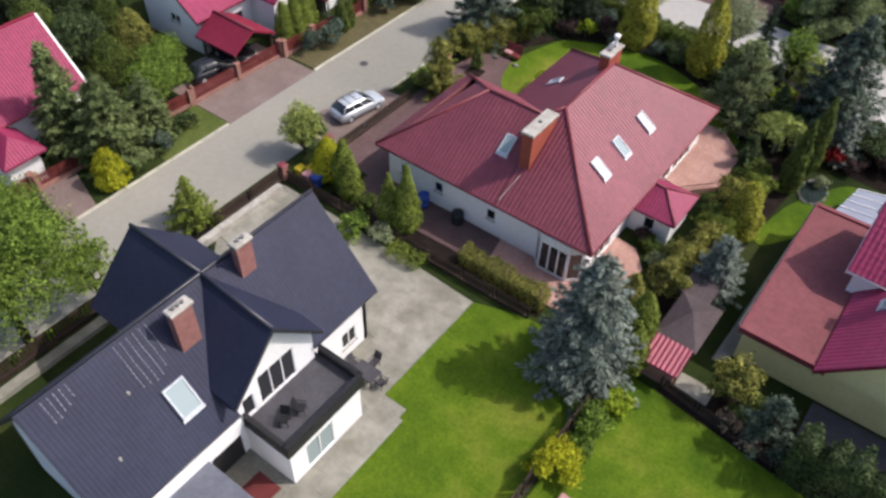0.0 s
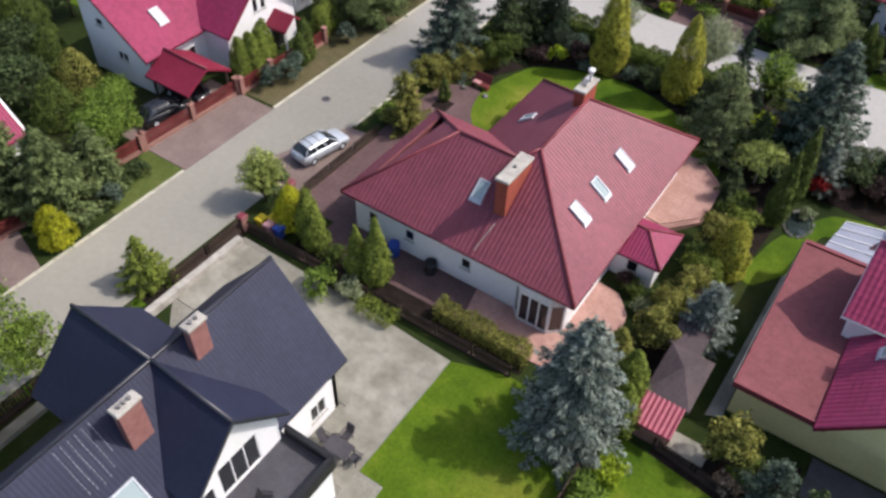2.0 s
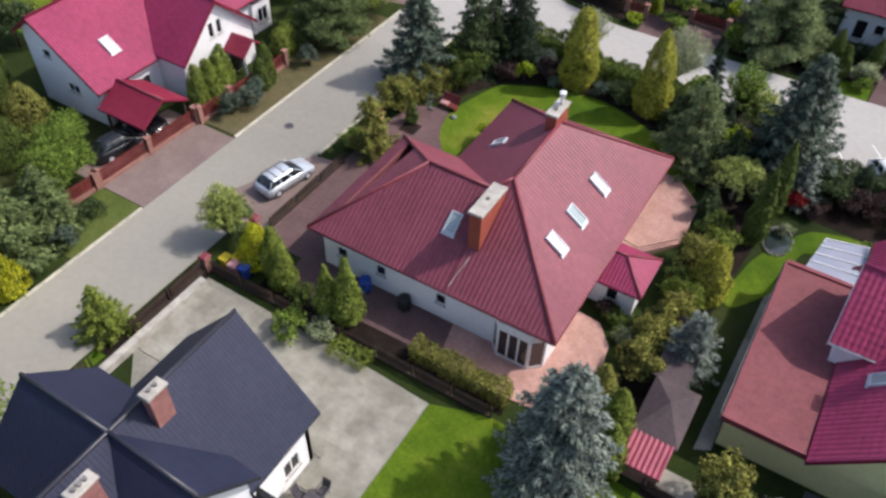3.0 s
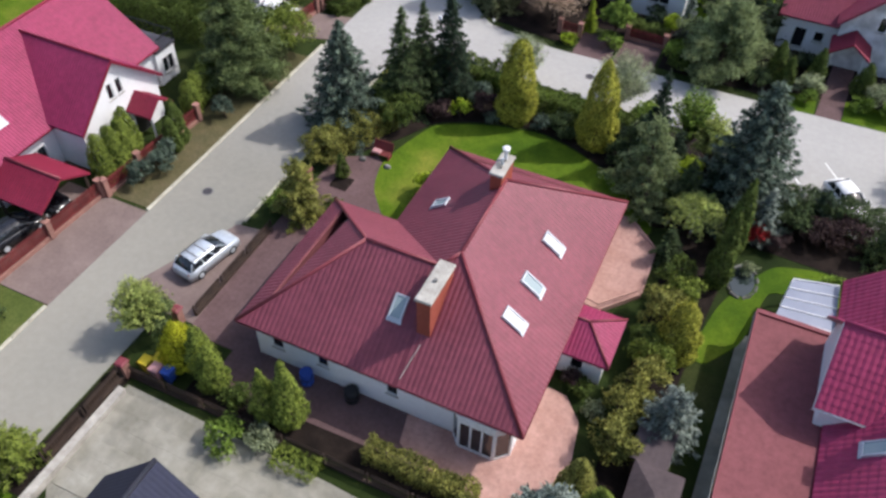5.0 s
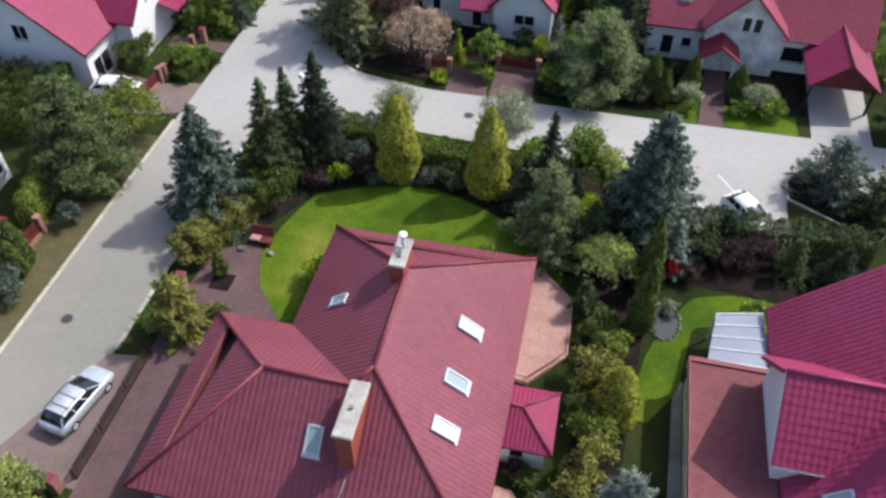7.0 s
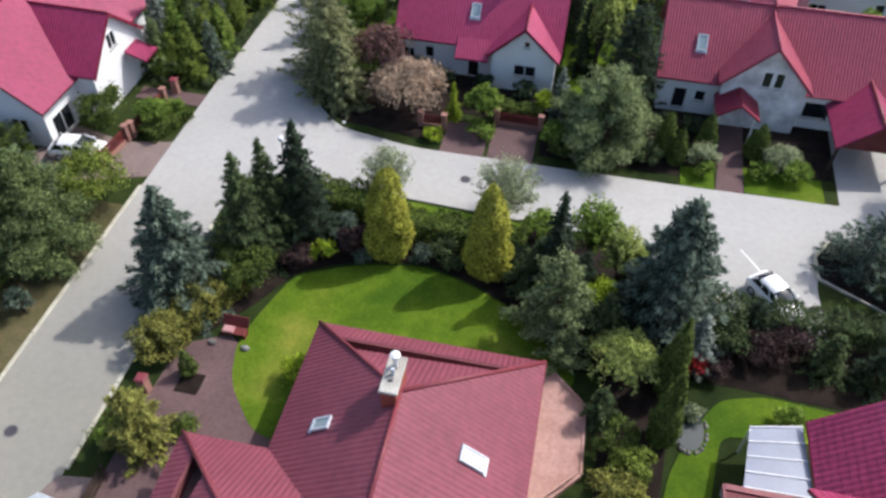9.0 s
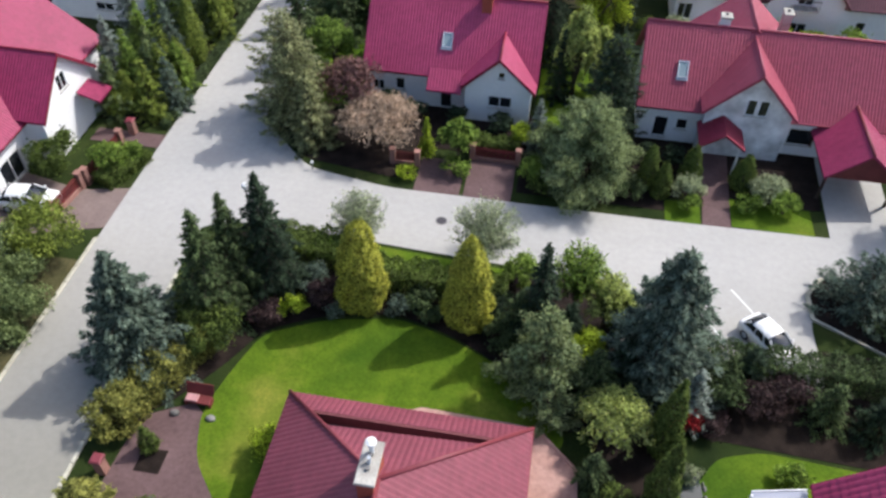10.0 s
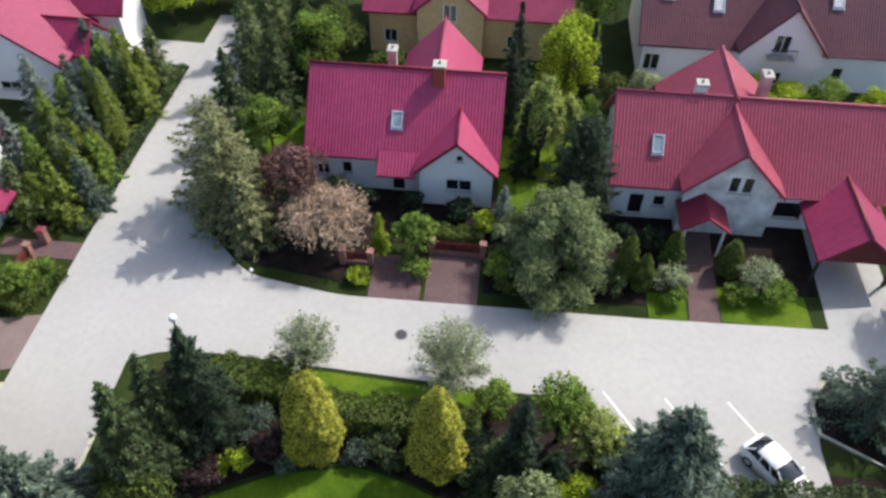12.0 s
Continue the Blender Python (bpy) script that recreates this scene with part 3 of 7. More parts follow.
def conifer(name, x, y, h, r, mat, label, group="", droop=0.28, tier=0.42, spray=0.34, power=0.85, skirt=0.03, arms=10, category="conifer"):
    """A spruce: straight trunk, whorls of drooping branches, and sprays of needles along them."""
    rng = rng_next()
    ob = thing(name, (x, y, 0), label, category, group)
    pts, out, way = [], [], []
    wood = Geo().tube((x, y, -0.05), (x, y, h * 0.97), 0.02 * h + 0.04, 0.015, 8)
    z = h * skirt + 0.15
    while z < h * 0.985:
        R = r * (1 - z / h) ** power + 0.08
        k = max(5, int(0.95 * arms * (0.5 + 0.5 * R / r)))
        turn = rng.uniform(0, 6.28)
        for i in range(k):
            a = turn + 6.283 * i / k + rng.uniform(-0.25, 0.25)
            L = R * rng.uniform(0.58, 1.18)
            d = np.array((math.cos(a), math.sin(a), 0.0))
            side = np.array((-d[1], d[0], 0.0))
            zz = z + rng.uniform(-0.12, 0.12)
            if L > 0.8:
                wood.tube((x, y, zz), (x + d[0] * L * 0.85, y + d[1] * L * 0.85, zz - droop * L * 0.6), 0.025, 0.008, 4)
            m = max(6, int(L / spray * 9.0))
            f = rng.uniform(0.10, 1.0, m) ** 0.72
            v = rng.uniform(-1, 1, m)
            w = v * 0.36 * L * (1.06 - f) ** 0.8
            p = d[None] * (L * (f + 0.10 * np.abs(v) * (1 - f)))[:, None] + side[None] * w[:, None]
            p[:, 2] = zz - droop * L * f ** 1.4 + 0.30 * L * np.maximum(f - 0.72, 0) - 0.22 * np.abs(w) + rng.normal(0, 0.035, m)
            pts.append(p)
            out.append(np.tile(d * 0.3 + np.array((0, 0, 1.0)), (m, 1)))
            way.append(d[None] + side[None] * (np.sign(w) * 0.75 * np.sqrt(np.abs(v)))[:, None] + np.array((0, 0, -droop * 0.7))[None])
        z += 1.2 * tier * (0.5 + 0.5 * R / r) * rng.uniform(0.85, 1.15)
    # the leader
    top = np.zeros((14, 3))
    top[:, 2] = np.linspace(h * 0.93, h, 14)
    pts.append(top + rng.normal(0, 0.05, (14, 3)))
    out.append(rng.normal(0, 1, (14, 3)))
    way.append(np.tile((0.1, 0.1, 1.0), (14, 1)))
    p, o = np.concatenate(pts), np.concatenate(out)
    p[:, 2] = np.maximum(p[:, 2], 0.04)
    q, f = leaves(p, o, spray * 0.37, 2.4, 0.42, rng, np.concatenate(way))
    leaf_object("needles", q, f, mat, ob)
    part("trunk", wood, "bark", ob)
    return ob


def pine(name, x, y, h, r, mat, label, group="", power=0.75, count=46, leaf=0.12, dense=90, skirt=0.04, category="conifer"):
    """A pine: limbs that carry soft, rounded tufts of needles, in a broad cone with gaps."""
    rng = rng_next()
    ob = thing(name, (x, y, 0), label, category, group)
    wood = Geo().tube((x, y, -0.05), (x, y, h * 0.95), 0.02 * h + 0.05, 0.02, 8)
    pts, out = [], []
    for i in range(count):
        f = (i + rng.uniform(0, 1)) / count
        z = h * (skirt + (0.97 - skirt) * (1 - (1 - f) ** 1.0))
        R = r * (1 - z / h) ** power
        a = i * 2.399 + rng.uniform(-0.5, 0.5)
        far = R * rng.uniform(0.5, 1.05)
        c = np.array((math.cos(a) * far, math.sin(a) * far, z))
        own = (0.11 + 0.15 * R / r) * r * rng.uniform(0.7, 1.3)
        wood.tube((x, y, max(z - 0.5, 0.2)), (x + c[0] * 0.9, y + c[1] * 0.9, z), 0.04, 0.012, 5)
        n = int(4 * math.pi * own * own * dense * 0.55)
        u = rng.normal(0, 1, (n, 3))
        u /= np.linalg.norm(u, axis=1)[:, None]
        u[:, 2] = np.where(u[:, 2] < -0.35, -u[:, 2], u[:, 2])
        rad = own * (0.35 + 0.85 * rng.uniform(0, 1, n))
        p = u * rad[:, None] * np.array((0.85, 0.85, 0.5))
        way = np.array((math.cos(a), math.sin(a), 0.25))
        p = c[None] + p + np.outer((p @ way) * 0.85, way)
        pts.append(p)
        out.append(u)
    p, o = np.concatenate(pts), np.concatenate(out)
    p[:, 2] = np.maximum(p[:, 2], 0.05)
    q, f = leaves(p, o * 0.6 + np.array((0, 0, 0.35)), leaf, 2.0, 0.8, rng)
    leaf_object("needles", q, f, mat, ob)
    part("trunk", wood, "bark", ob)
    return ob


def arching(name, x, y, h, r, mat, label, arch=0.5, count=70, leaf=0.11, dense=60, wood="bark", group="", spread=0.55, base=None, category="tree"):
    """A light tree of many fine branches from one short stem; arch: 0 a fan of upright twigs, 1 branches that hang to the ground."""
    rng = rng_next()
    ob = thing(name, (x, y, 0), label, category, group)
    z0 = h * (0.10 + 0.32 * arch if base is None else base)
    part("trunk", Geo().tube((x, y, -0.05), (x, y, z0 + 0.1 * h), 0.022 * h + 0.03, 0.014 * h, 8), wood, ob, smooth=True)
    twig = Geo()
    pts, out, way = [], [], []
    for i in range(count):
        a = i * 2.39996 + rng.uniform(-0.3, 0.3)
        u = math.sqrt((i + 0.5) / count) * rng.uniform(0.85, 1.1)
        R = r * u
        rise = (h - z0) * (1.0 - 0.5 * u * u * (1 - 0.5 * arch)) * rng.uniform(0.82, 1.04)
        drop = arch * (0.35 + 0.65 * u) * rise * rng.uniform(0.7, 1.15)

        def at(f):
            f = np.asarray(f, float)
            go = R * f ** (1.15 - spread * arch)
            up = z0 + rise * (1 - (1 - f) ** (1.25 + 1.1 * arch)) - drop * np.clip(f - 0.45, 0, 1) ** 1.6 * 2.6
            return np.stack([math.cos(a) * go, math.sin(a) * go, np.maximum(up, 0.15)], -1)

        line = at([0.0, 0.3, 0.6, 0.9])
        for p, q, w in zip(line[:-1], line[1:], (0.010, 0.007, 0.004)):
            twig.tube((x + p[0], y + p[1], p[2]), (x + q[0], y + q[1], q[2]), w * h * 0.5 + 0.006, w * h * 0.35 + 0.004, 4)
        m = int(dense * (0.5 + 0.5 * u) * (0.11 / leaf))
        f = rng.uniform(0.28, 1.04, m) ** 0.8
        p = at(f)
        t = at(f + 0.04) - p
        pts.append(p + rng.normal(0, 0.055 * r, (m, 3)) * (0.5 + 0.6 * f)[:, None])
        out.append(np.tile((0.4 * math.cos(a), 0.4 * math.sin(a), 0.8), (m, 1)))
        way.append(t / (np.linalg.norm(t, axis=1)[:, None] + 1e-6))
    tagged(part("twig", twig, wood, ob), kind="stuff")
    q, f = leaves(np.concatenate(pts), np.concatenate(out), leaf, 1.9, 0.8, rng, np.concatenate(way))
    leaf_object("crown", q, f, mat, ob)
    return ob


def hedge(name, p0, p1, w, h, mat, label, leaf=0.13, dense=120, wavy=0.12, category="hedge"):
    """A hedge between two ground points: leaves all over an uneven block, with stems inside."""
    rng = rng_next()
    a, b = np.array((*p0, 0.0)), np.array((*p1, 0.0))
    L = np.linalg.norm(b - a)
    d = (b - a) / L
    s = np.array((-d[1], d[0], 0))
    c = (a + b) / 2
    ob = thing(name, tuple(c), label, category)
    stems = Geo()
    for i in range(max(2, int(L / 0.8))):
        q = a + d * (0.4 + i * 0.8)
        stems.tube((q[0], q[1], -0.03), (q[0], q[1], h * 0.8), 0.03, 0.012, 5)
    tagged(part("stem", stems, "bark", ob), kind="stuff")
    areas = np.array([L * w, L * h, L * h, w * h, w * h])
    P, N = [], []
    for k, ar in enumerate(areas):
        n = int(ar * dense)
        u, v = rng.uniform(-0.5, 0.5, n), rng.uniform(-0.5, 0.5, n)
        dep = rng.uniform(0, 0.22, n)
        if k == 0:
            p, nn = np.outer(u * L, d) + np.outer(v * w, s) + np.outer(h - dep, (0, 0, 1)), np.array((0, 0, 1.0))
        elif k < 3:
            sg = 1 if k == 1 else -1
            p, nn = np.outer(u * L, d) + np.outer(sg * (w / 2 - dep), s) + np.outer((v + 0.5) * h, (0, 0, 1)), sg * s
        else:
            sg = 1 if k == 3 else -1
            p, nn = np.outer(sg * (L / 2 - dep), d) + np.outer(u * w, s) + np.outer((v + 0.5) * h, (0, 0, 1)), sg * d
        P.append(p)
        N.append(np.tile(nn, (n, 1)))
    P, N = np.concatenate(P), np.concatenate(N)
    wave = 1 + wavy * np.sin((P @ d) * 2.1 + rng.uniform(0, 6)) * 0.6 + wavy * np.sin((P @ d) * 5.3) * 0.5
    P[:, 2] *= wave
    P += s * ((P @ s) * (wave - 1))[:, None]
    P[:, 2] = np.maximum(P[:, 2], 0.02)
    q, f = leaves(P, N, leaf, 1.4, 0.6, rng)
    leaf_object("foliage", q, f, mat, ob)
    return ob


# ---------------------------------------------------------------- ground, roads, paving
ground = new("ground", make_mesh("ground", [(-900, -900, 0), (900, -900, 0), (900, 900, 0), (-900, 900, 0)], [(0, 1, 2, 3)], "rough_and_shaded_grass"))
tagged(ground, "rough grass and soil between the gardens", "ground", kind="structure")

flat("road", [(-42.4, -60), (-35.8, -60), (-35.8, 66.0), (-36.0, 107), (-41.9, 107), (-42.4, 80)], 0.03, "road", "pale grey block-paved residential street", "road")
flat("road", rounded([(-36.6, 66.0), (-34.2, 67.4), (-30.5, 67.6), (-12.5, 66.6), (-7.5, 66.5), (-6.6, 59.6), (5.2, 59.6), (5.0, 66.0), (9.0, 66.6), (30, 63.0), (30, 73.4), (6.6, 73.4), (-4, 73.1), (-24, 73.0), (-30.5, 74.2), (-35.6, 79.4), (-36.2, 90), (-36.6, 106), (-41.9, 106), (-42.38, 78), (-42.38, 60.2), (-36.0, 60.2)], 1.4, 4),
     0.036, "street", "pale paved side street with parking bays, sun glare in its colour", "road")
flat("driveway", [(-49.5, 30.9), (-42.4, 30.9), (-42.4, 40.3), (-49.5, 40.3)], 0.035, "drivepale", "plum-brown paved driveway before the carport", "driveway")
flat("driveway", [(-49, 17.2), (-42.4, 16.2), (-42.4, 18.6), (-49, 20.6)], 0.035, "drivepale", "plum-brown paved driveway with a gate", "driveway")
flat("driveway", [(-52, 62.2), (-42.4, 65.2), (-42.4, 69.4), (-46, 68.6), (-52, 70)], 0.035, "drivepale", "plum-brown paved driveway with a gate", "driveway")
flat("driveway", [(-48, 74.2), (-42.4, 74.2), (-42.4, 75.8), (-48, 75.8)], 0.035, "drive", "narrow paved path to a house door", "driveway")
flat("driveway", [(-22.1, 73.0), (-18.7, 73.0), (-18.7, 77.0), (-22.1, 77.0)], 0.035, "drive", "plum-brown paved path to the house", "driveway")
# Dark pavers stand in for the shade on this parking strip.
flat("driveway", [(-18.4, 73.0), (-14.9, 73.0), (-14.9, 77.6), (-18.4, 77.6)], 0.034, "drive", "parking strip at the garden fence, plum-brown pavers for its shade", "driveway")
flat("driveway", [(-1.2, 73.2), (0.8, 73.2), (1.2, 82), (-0.6, 82)], 0.04, "drive", "plum-brown paved path to the front door", "driveway")
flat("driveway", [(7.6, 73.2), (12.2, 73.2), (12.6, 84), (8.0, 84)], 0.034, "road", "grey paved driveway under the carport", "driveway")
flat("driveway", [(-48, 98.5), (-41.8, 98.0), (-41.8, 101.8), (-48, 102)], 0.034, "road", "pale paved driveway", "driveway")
flat("driveway", [(-39.1, 34.0), (-35.8, 33.6), (-33.2, 33.6), (-33.2, 42.4), (-36.0, 42.0)], 0.045, "drivepale", "plum-brown paved bay beside the garden fence", "driveway")
flat("courtyard", [(-33.4, 33.0), (-24.0, 33.0), (-24.0, 46.2), (-26.6, 49.8), (-29.3, 51.6), (-30.8, 52.8), (-33.4, 51.4), (-33.8, 46.0)], 0.05, "drive", "plum-brown paved courtyard by the garage", "paving")
flat("courtyard", [(-30.0, 30.6), (-15, 30.9), (-15, 34.0), (-30.0, 34.0)], 0.055, "drive", "plum-brown paved strip along the house", "paving")
flat("flower_bed", [(-30.8, 29.2), (-13, 29.4), (-13, 31.0), (-30.8, 30.8)], 0.05, "mulch_and_shade", "dark soil bed along the fence", "flower bed")
# Lawn in shade, given by a darker grass colour.
flat("lawn", [(-9.6, 33), (-8.0, 33), (-8.2, 45), (-8.4, 54), (-9.6, 54.3)], 0.04, "rough_and_shaded_grass", "grass strip beside the terrace, its shade put into the colour", "lawn")
flat("flower_bed", [(-8.2, 33), (-5.8, 33), (-5.0, 46), (-4.0, 57), (-8.6, 58), (-8.3, 45)], 0.03, "mulch_and_shade", "dark soil bed under the shrub border", "flower bed")
flat("flower_bed", rounded([(-35.6, 50.5), (-32.6, 52.0), (-30.2, 55.4), (-28.6, 58.6), (-25, 60.4), (-20.6, 61.2), (-17.2, 60.2), (-13.4, 58.2), (-11.6, 55.0), (-9.4, 54.4), (-5.8, 58), (-7.0, 66.0), (-14.0, 66.2), (-33.6, 66.6)], 1.2), 0.035, "mulch_and_shade", "dark soil bed under the trees of the garden edge", "flower bed")
flat("flower_bed", [(-3.4, 55.6), (10, 55.0), (10, 63.0), (-3.4, 63.0)], 0.03, "mulch_and_shade", "dark soil bed under the hedge", "flower bed")
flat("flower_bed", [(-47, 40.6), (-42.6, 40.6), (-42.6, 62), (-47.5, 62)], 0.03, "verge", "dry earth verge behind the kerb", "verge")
flat("flower_bed", rounded([(-31, 75.2), (-24, 74.2), (-22.4, 74.2), (-22.4, 79.6), (-26, 81), (-34.6, 83), (-34.6, 79.4)], 1.0), 0.035, "mulch_and_shade", "dark soil bed at the street corner", "flower bed")
flat("flower_bed", [(-14.6, 74.2), (-3.8, 74.2), (-3.8, 81), (-14.6, 81)], 0.03, "mulch_and_shade", "dark soil bed under the shrubs", "flower bed")
flat("flower_bed", [(-4.6, 29.0), (2.2, 28.2), (13, 26.8), (13, 31.2), (2.8, 31.2), (2.6, 33.0), (-4.6, 30.6)], 0.035, "mulch_and_shade", "dark bark bed along the garden edge", "flower bed")
# Dark ground in both front gardens stands in for the shade of shrubs.
flat("flower_bed", [(-28.4, 78.2), (-13.8, 78.2), (-13.8, 83.8), (-28.4, 83.8)], 0.038, "mulch_and_shade", "dark ground before the white house, standing in for shrub shade", "flower bed")
flat("flower_bed", [(-6.2, 75.6), (7.5, 76.2), (7.9, 82.6), (-6.2, 82.6)], 0.038, "mulch_and_shade", "dark ground before the white house, standing in for shrub shade", "flower bed")
flat("flower_bed", [(-52, 77), (-42.6, 77), (-42.4, 97), (-52, 97)], 0.03, "mulch_and_shade", "dark soil bed under the evergreens", "flower bed")
flat("lawn", rounded([(-29.4, 49.4), (-27.0, 46.6), (-24.2, 46.2), (-24.2, 52), (-11.0, 52), (-9.6, 54.2), (-11.4, 55.6), (-13.2, 58.0), (-17.4, 60.0), (-20.6, 60.9), (-25, 60.0), (-28.6, 58.2), (-29.6, 55.0), (-30.2, 52.2)], 1.0), 0.06, "lawn", "bright mown lawn behind the house", "lawn")
flat("lawn", [(-16.8, 27.9), (-16.8, 19.2), (-15.2, 19.2), (-14.9, 6), (-14.9, -20), (-7.6, -20), (-7.3, 26.5), (-8.0, 28.9), (-13.6, 29.0)], 0.045, "lawn", "bright mown lawn beside the patio", "lawn")
flat("lawn", [(-7.1, -20), (13, -20), (13, 26.8), (2.2, 28.2), (-4.4, 29.0), (-6.9, 29.2)], 0.05, "lawn", "bright mown lawn of the next garden", "lawn")
# Lawn ends where shade begins; darker ground beyond it stands in for that shade.
flat("lawn", rounded([(-5.2, 44.6), (-4.2, 44.2), (-2.4, 46.9), (-1.6, 52.0), (3, 52.5), (10, 53), (10, 54.6), (1.0, 55.2), (-1.6, 54.4), (-3.4, 51.5), (-4.4, 49)], 0.8), 0.05, "lawn", "narrow bright lawn beside the flat-roofed house", "lawn")
flat("lawn", [(-44.9, 24.8), (-42.5, 24.8), (-42.5, 30.8), (-46.6, 30.8)], 0.04, "dull_lawn", "small dry lawn patch behind the kerb", "lawn")
flat("lawn", [(-3.8, 73.15), (-1.3, 73.15), (-1.3, 75.4), (-3.8, 75.4)], 0.05, "lawn", "small lawn patch behind the kerb", "lawn")
flat("lawn", [(0.9, 73.35), (6.6, 73.35), (6.6, 76.0), (0.9, 76.4)], 0.05, "lawn", "small lawn patch behind the kerb", "lawn")
flat("lawn", [(-35.6, -20), (-34.8, -20), (-34.8, 20.5), (-35.6, 20.5)], 0.045, "lawn", "grass verge along the fence", "lawn")
flat("lawn", [(-14, 80), (-7, 80), (-7, 98), (-14, 98)], 0.04, "lawn", "sunny lawn between two houses", "lawn")
flat("lawn", [(-62, 41.5), (-80, 41.5), (-80, 62), (-62, 62)], 0.04, "lawn", "lawn behind the red-roofed house", "lawn")
flat("lawn", [(-34, 82.5), (-28.4, 82.5), (-28.4, 93), (-34, 93)], 0.04, "lawn", "shaded lawn beside the house", "lawn")
flat("lawn", [(-28.0, 65.2), (-14.5, 64.6), (-14.5, 66.3), (-28.0, 67.2)], 0.05, "lawn", "grass verge between hedge and street", "lawn")
# Dark strip takes the place of the timber fence's shadow on the verge.
flat("flower_bed", [(-35.6, 20.6), (-34.15, 20.6), (-34.15, 29.2), (-35.6, 29.6)], 0.045, "mulch_and_shade", "dark soil strip along the timber fence, carrying the fence's shadow", "flower bed")
flat("path", [(-3.0, 33.2), (-2.15, 33.6), (-2.15, 47.6), (-2.7, 47.6)], 0.045, "slab", "narrow weathered concrete path along the house wall", "path")
flat("paving", [(2.9, 31.3), (14, 31.3), (14, 34.0), (2.9, 34.0)], 0.06, "decking", "dark slate-grey paved yard", "paving")

# patio of the dark-roofed house: bed first, its slabs at the end of the file
patio = thing("patio", (-20, 20, 0), "weathered grey concrete slab patio beside the dark-roofed house", "patio", kind="structure")
part("joint_bed", Geo().slab([(-34.0, 22.0, 0.03), (-19, 6, 0.03), (-14.9, 6, 0.03), (-14.9, 19.2, 0.03), (-16.8, 19.2, 0.03), (-16.8, 27.9, 0.03), (-20.6, 28.1, 0.03), (-34.0, 28.4, 0.03)], (0, 0, -0.1)), "slabbed", patio)

# terracotta terraces of the red hip-roofed house
terrace = thing("terrace", (-13, 34, 0), "rounded terracotta-paved terrace round the house corner", "terrace", kind="structure")
rim = [(-18.6, 33.6), (-18.2, 31.8), (-16.6, 30.9), (-14.6, 31.3), (-13.6, 30.6), (-11.6, 30.7), (-9.9, 32.4), (-9.3, 34.6), (-9.7, 37.2), (-10.9, 38.6), (-12.6, 38.8), (-12.6, 33.6)]
part("paved_top", Geo().slab([(x, y, 0.1) for x, y in rim], (0, 0, -0.14)), "terracotta", terrace)
terrace_n = thing("terrace", (-11, 50, 0), "pale terracotta terrace with a white balustrade", "terrace", kind="structure")
rim2 = [(-12.6, 45.6), (-11.2, 45.4), (-9.1, 47.8), (-9.2, 52.1), (-11.6, 54.4), (-18.0, 54.6), (-20.0, 53.6), (-20.0, 51.8), (-12.6, 51.8)]
part("paved_top", Geo().slab([(x, y, 0.30) for x, y in rim2], (0, 0, -0.34)), "terracotta", terrace_n)
for i in range(len(rim2) - 6):
    (xa, ya), (xb, yb) = rim2[i + 1], rim2[i + 2]
    g = Geo()
    n = Vector((yb - ya, xa - xb, 0)).normalized() * 0.12
    g.slab([(xa, ya, 0.40), (xb, yb, 0.40), (xb + n.x, yb + n.y, 0.40), (xa + n.x, ya + n.y, 0.40)], (0, 0, -0.45))
    part("kerb_wall", g, "terracotta", terrace_n)


def kerb_line(name, x, y0, y1, label, step=1.0):
    """A row of kerb stones along the street, standing above the road."""
    t = thing(name, (x, (y0 + y1) / 2, 0), label, "kerb", kind="structure")
    n = int((y1 - y0) / step)
    base = make_mesh("kerb_stone", [], [], "kerb")
    g = Geo().chamfered(-0.12, -0.485 * step, -0.1, 0.12, 0.485 * step, 0.12, 0.03)
    base.from_pydata(g.v, [], g.f)
    base.update()
    for i in range(n):
        o = new("kerb_stone", base)
        o.parent = t
        o.location = (0, y0 + (i + 0.5) * step - (y0 + y1) / 2, 0)
    return t


kerb_line("kerb", -42.48, 0, 30.8, "low pale kerb along the street edge", 1.4)
kerb_line("kerb", -42.48, 40.4, 65, "low pale kerb along the street edge", 1.4)
kerb_line("kerb", -35.74, 42.4, 62.5, "low pale kerb along the street edge", 1.4)
for x, y, lab in ((-39.89, 43.86, "round grey cast-iron manhole cover in the street"), (-19.48, 70.17, "round grey cast-iron manhole cover in the side street")):
    m = thing("manhole_cover", (x, y, 0.03), lab, "manhole cover")
    part("rim", Geo().tube((x, y, 0.0), (x, y, 0.047), 0.42, n=24), "iron", m)
    part("lid", Geo().tube((x, y, 0.02), (x, y, 0.055), 0.34, n=24), "greyfelt", m)
for i, (x, y) in enumerate(((-7.0, 67.2), (-3.4, 67.1), (0.3, 67.2))):
    a = Vector((0.55, -0.83, 0))
    s = Vector((0.83, 0.55, 0)) * 0.06
    p, q = Vector((x, y, 0.048)), Vector((x, y, 0.048)) + a * 5.0
    solo("bay_line", Geo().slab([p - s, q - s, q + s, p + s], (0, 0, -0.012)), "paint", "worn white painted line of a parking bay", "road marking", group="parking bay lines", kind="structure")


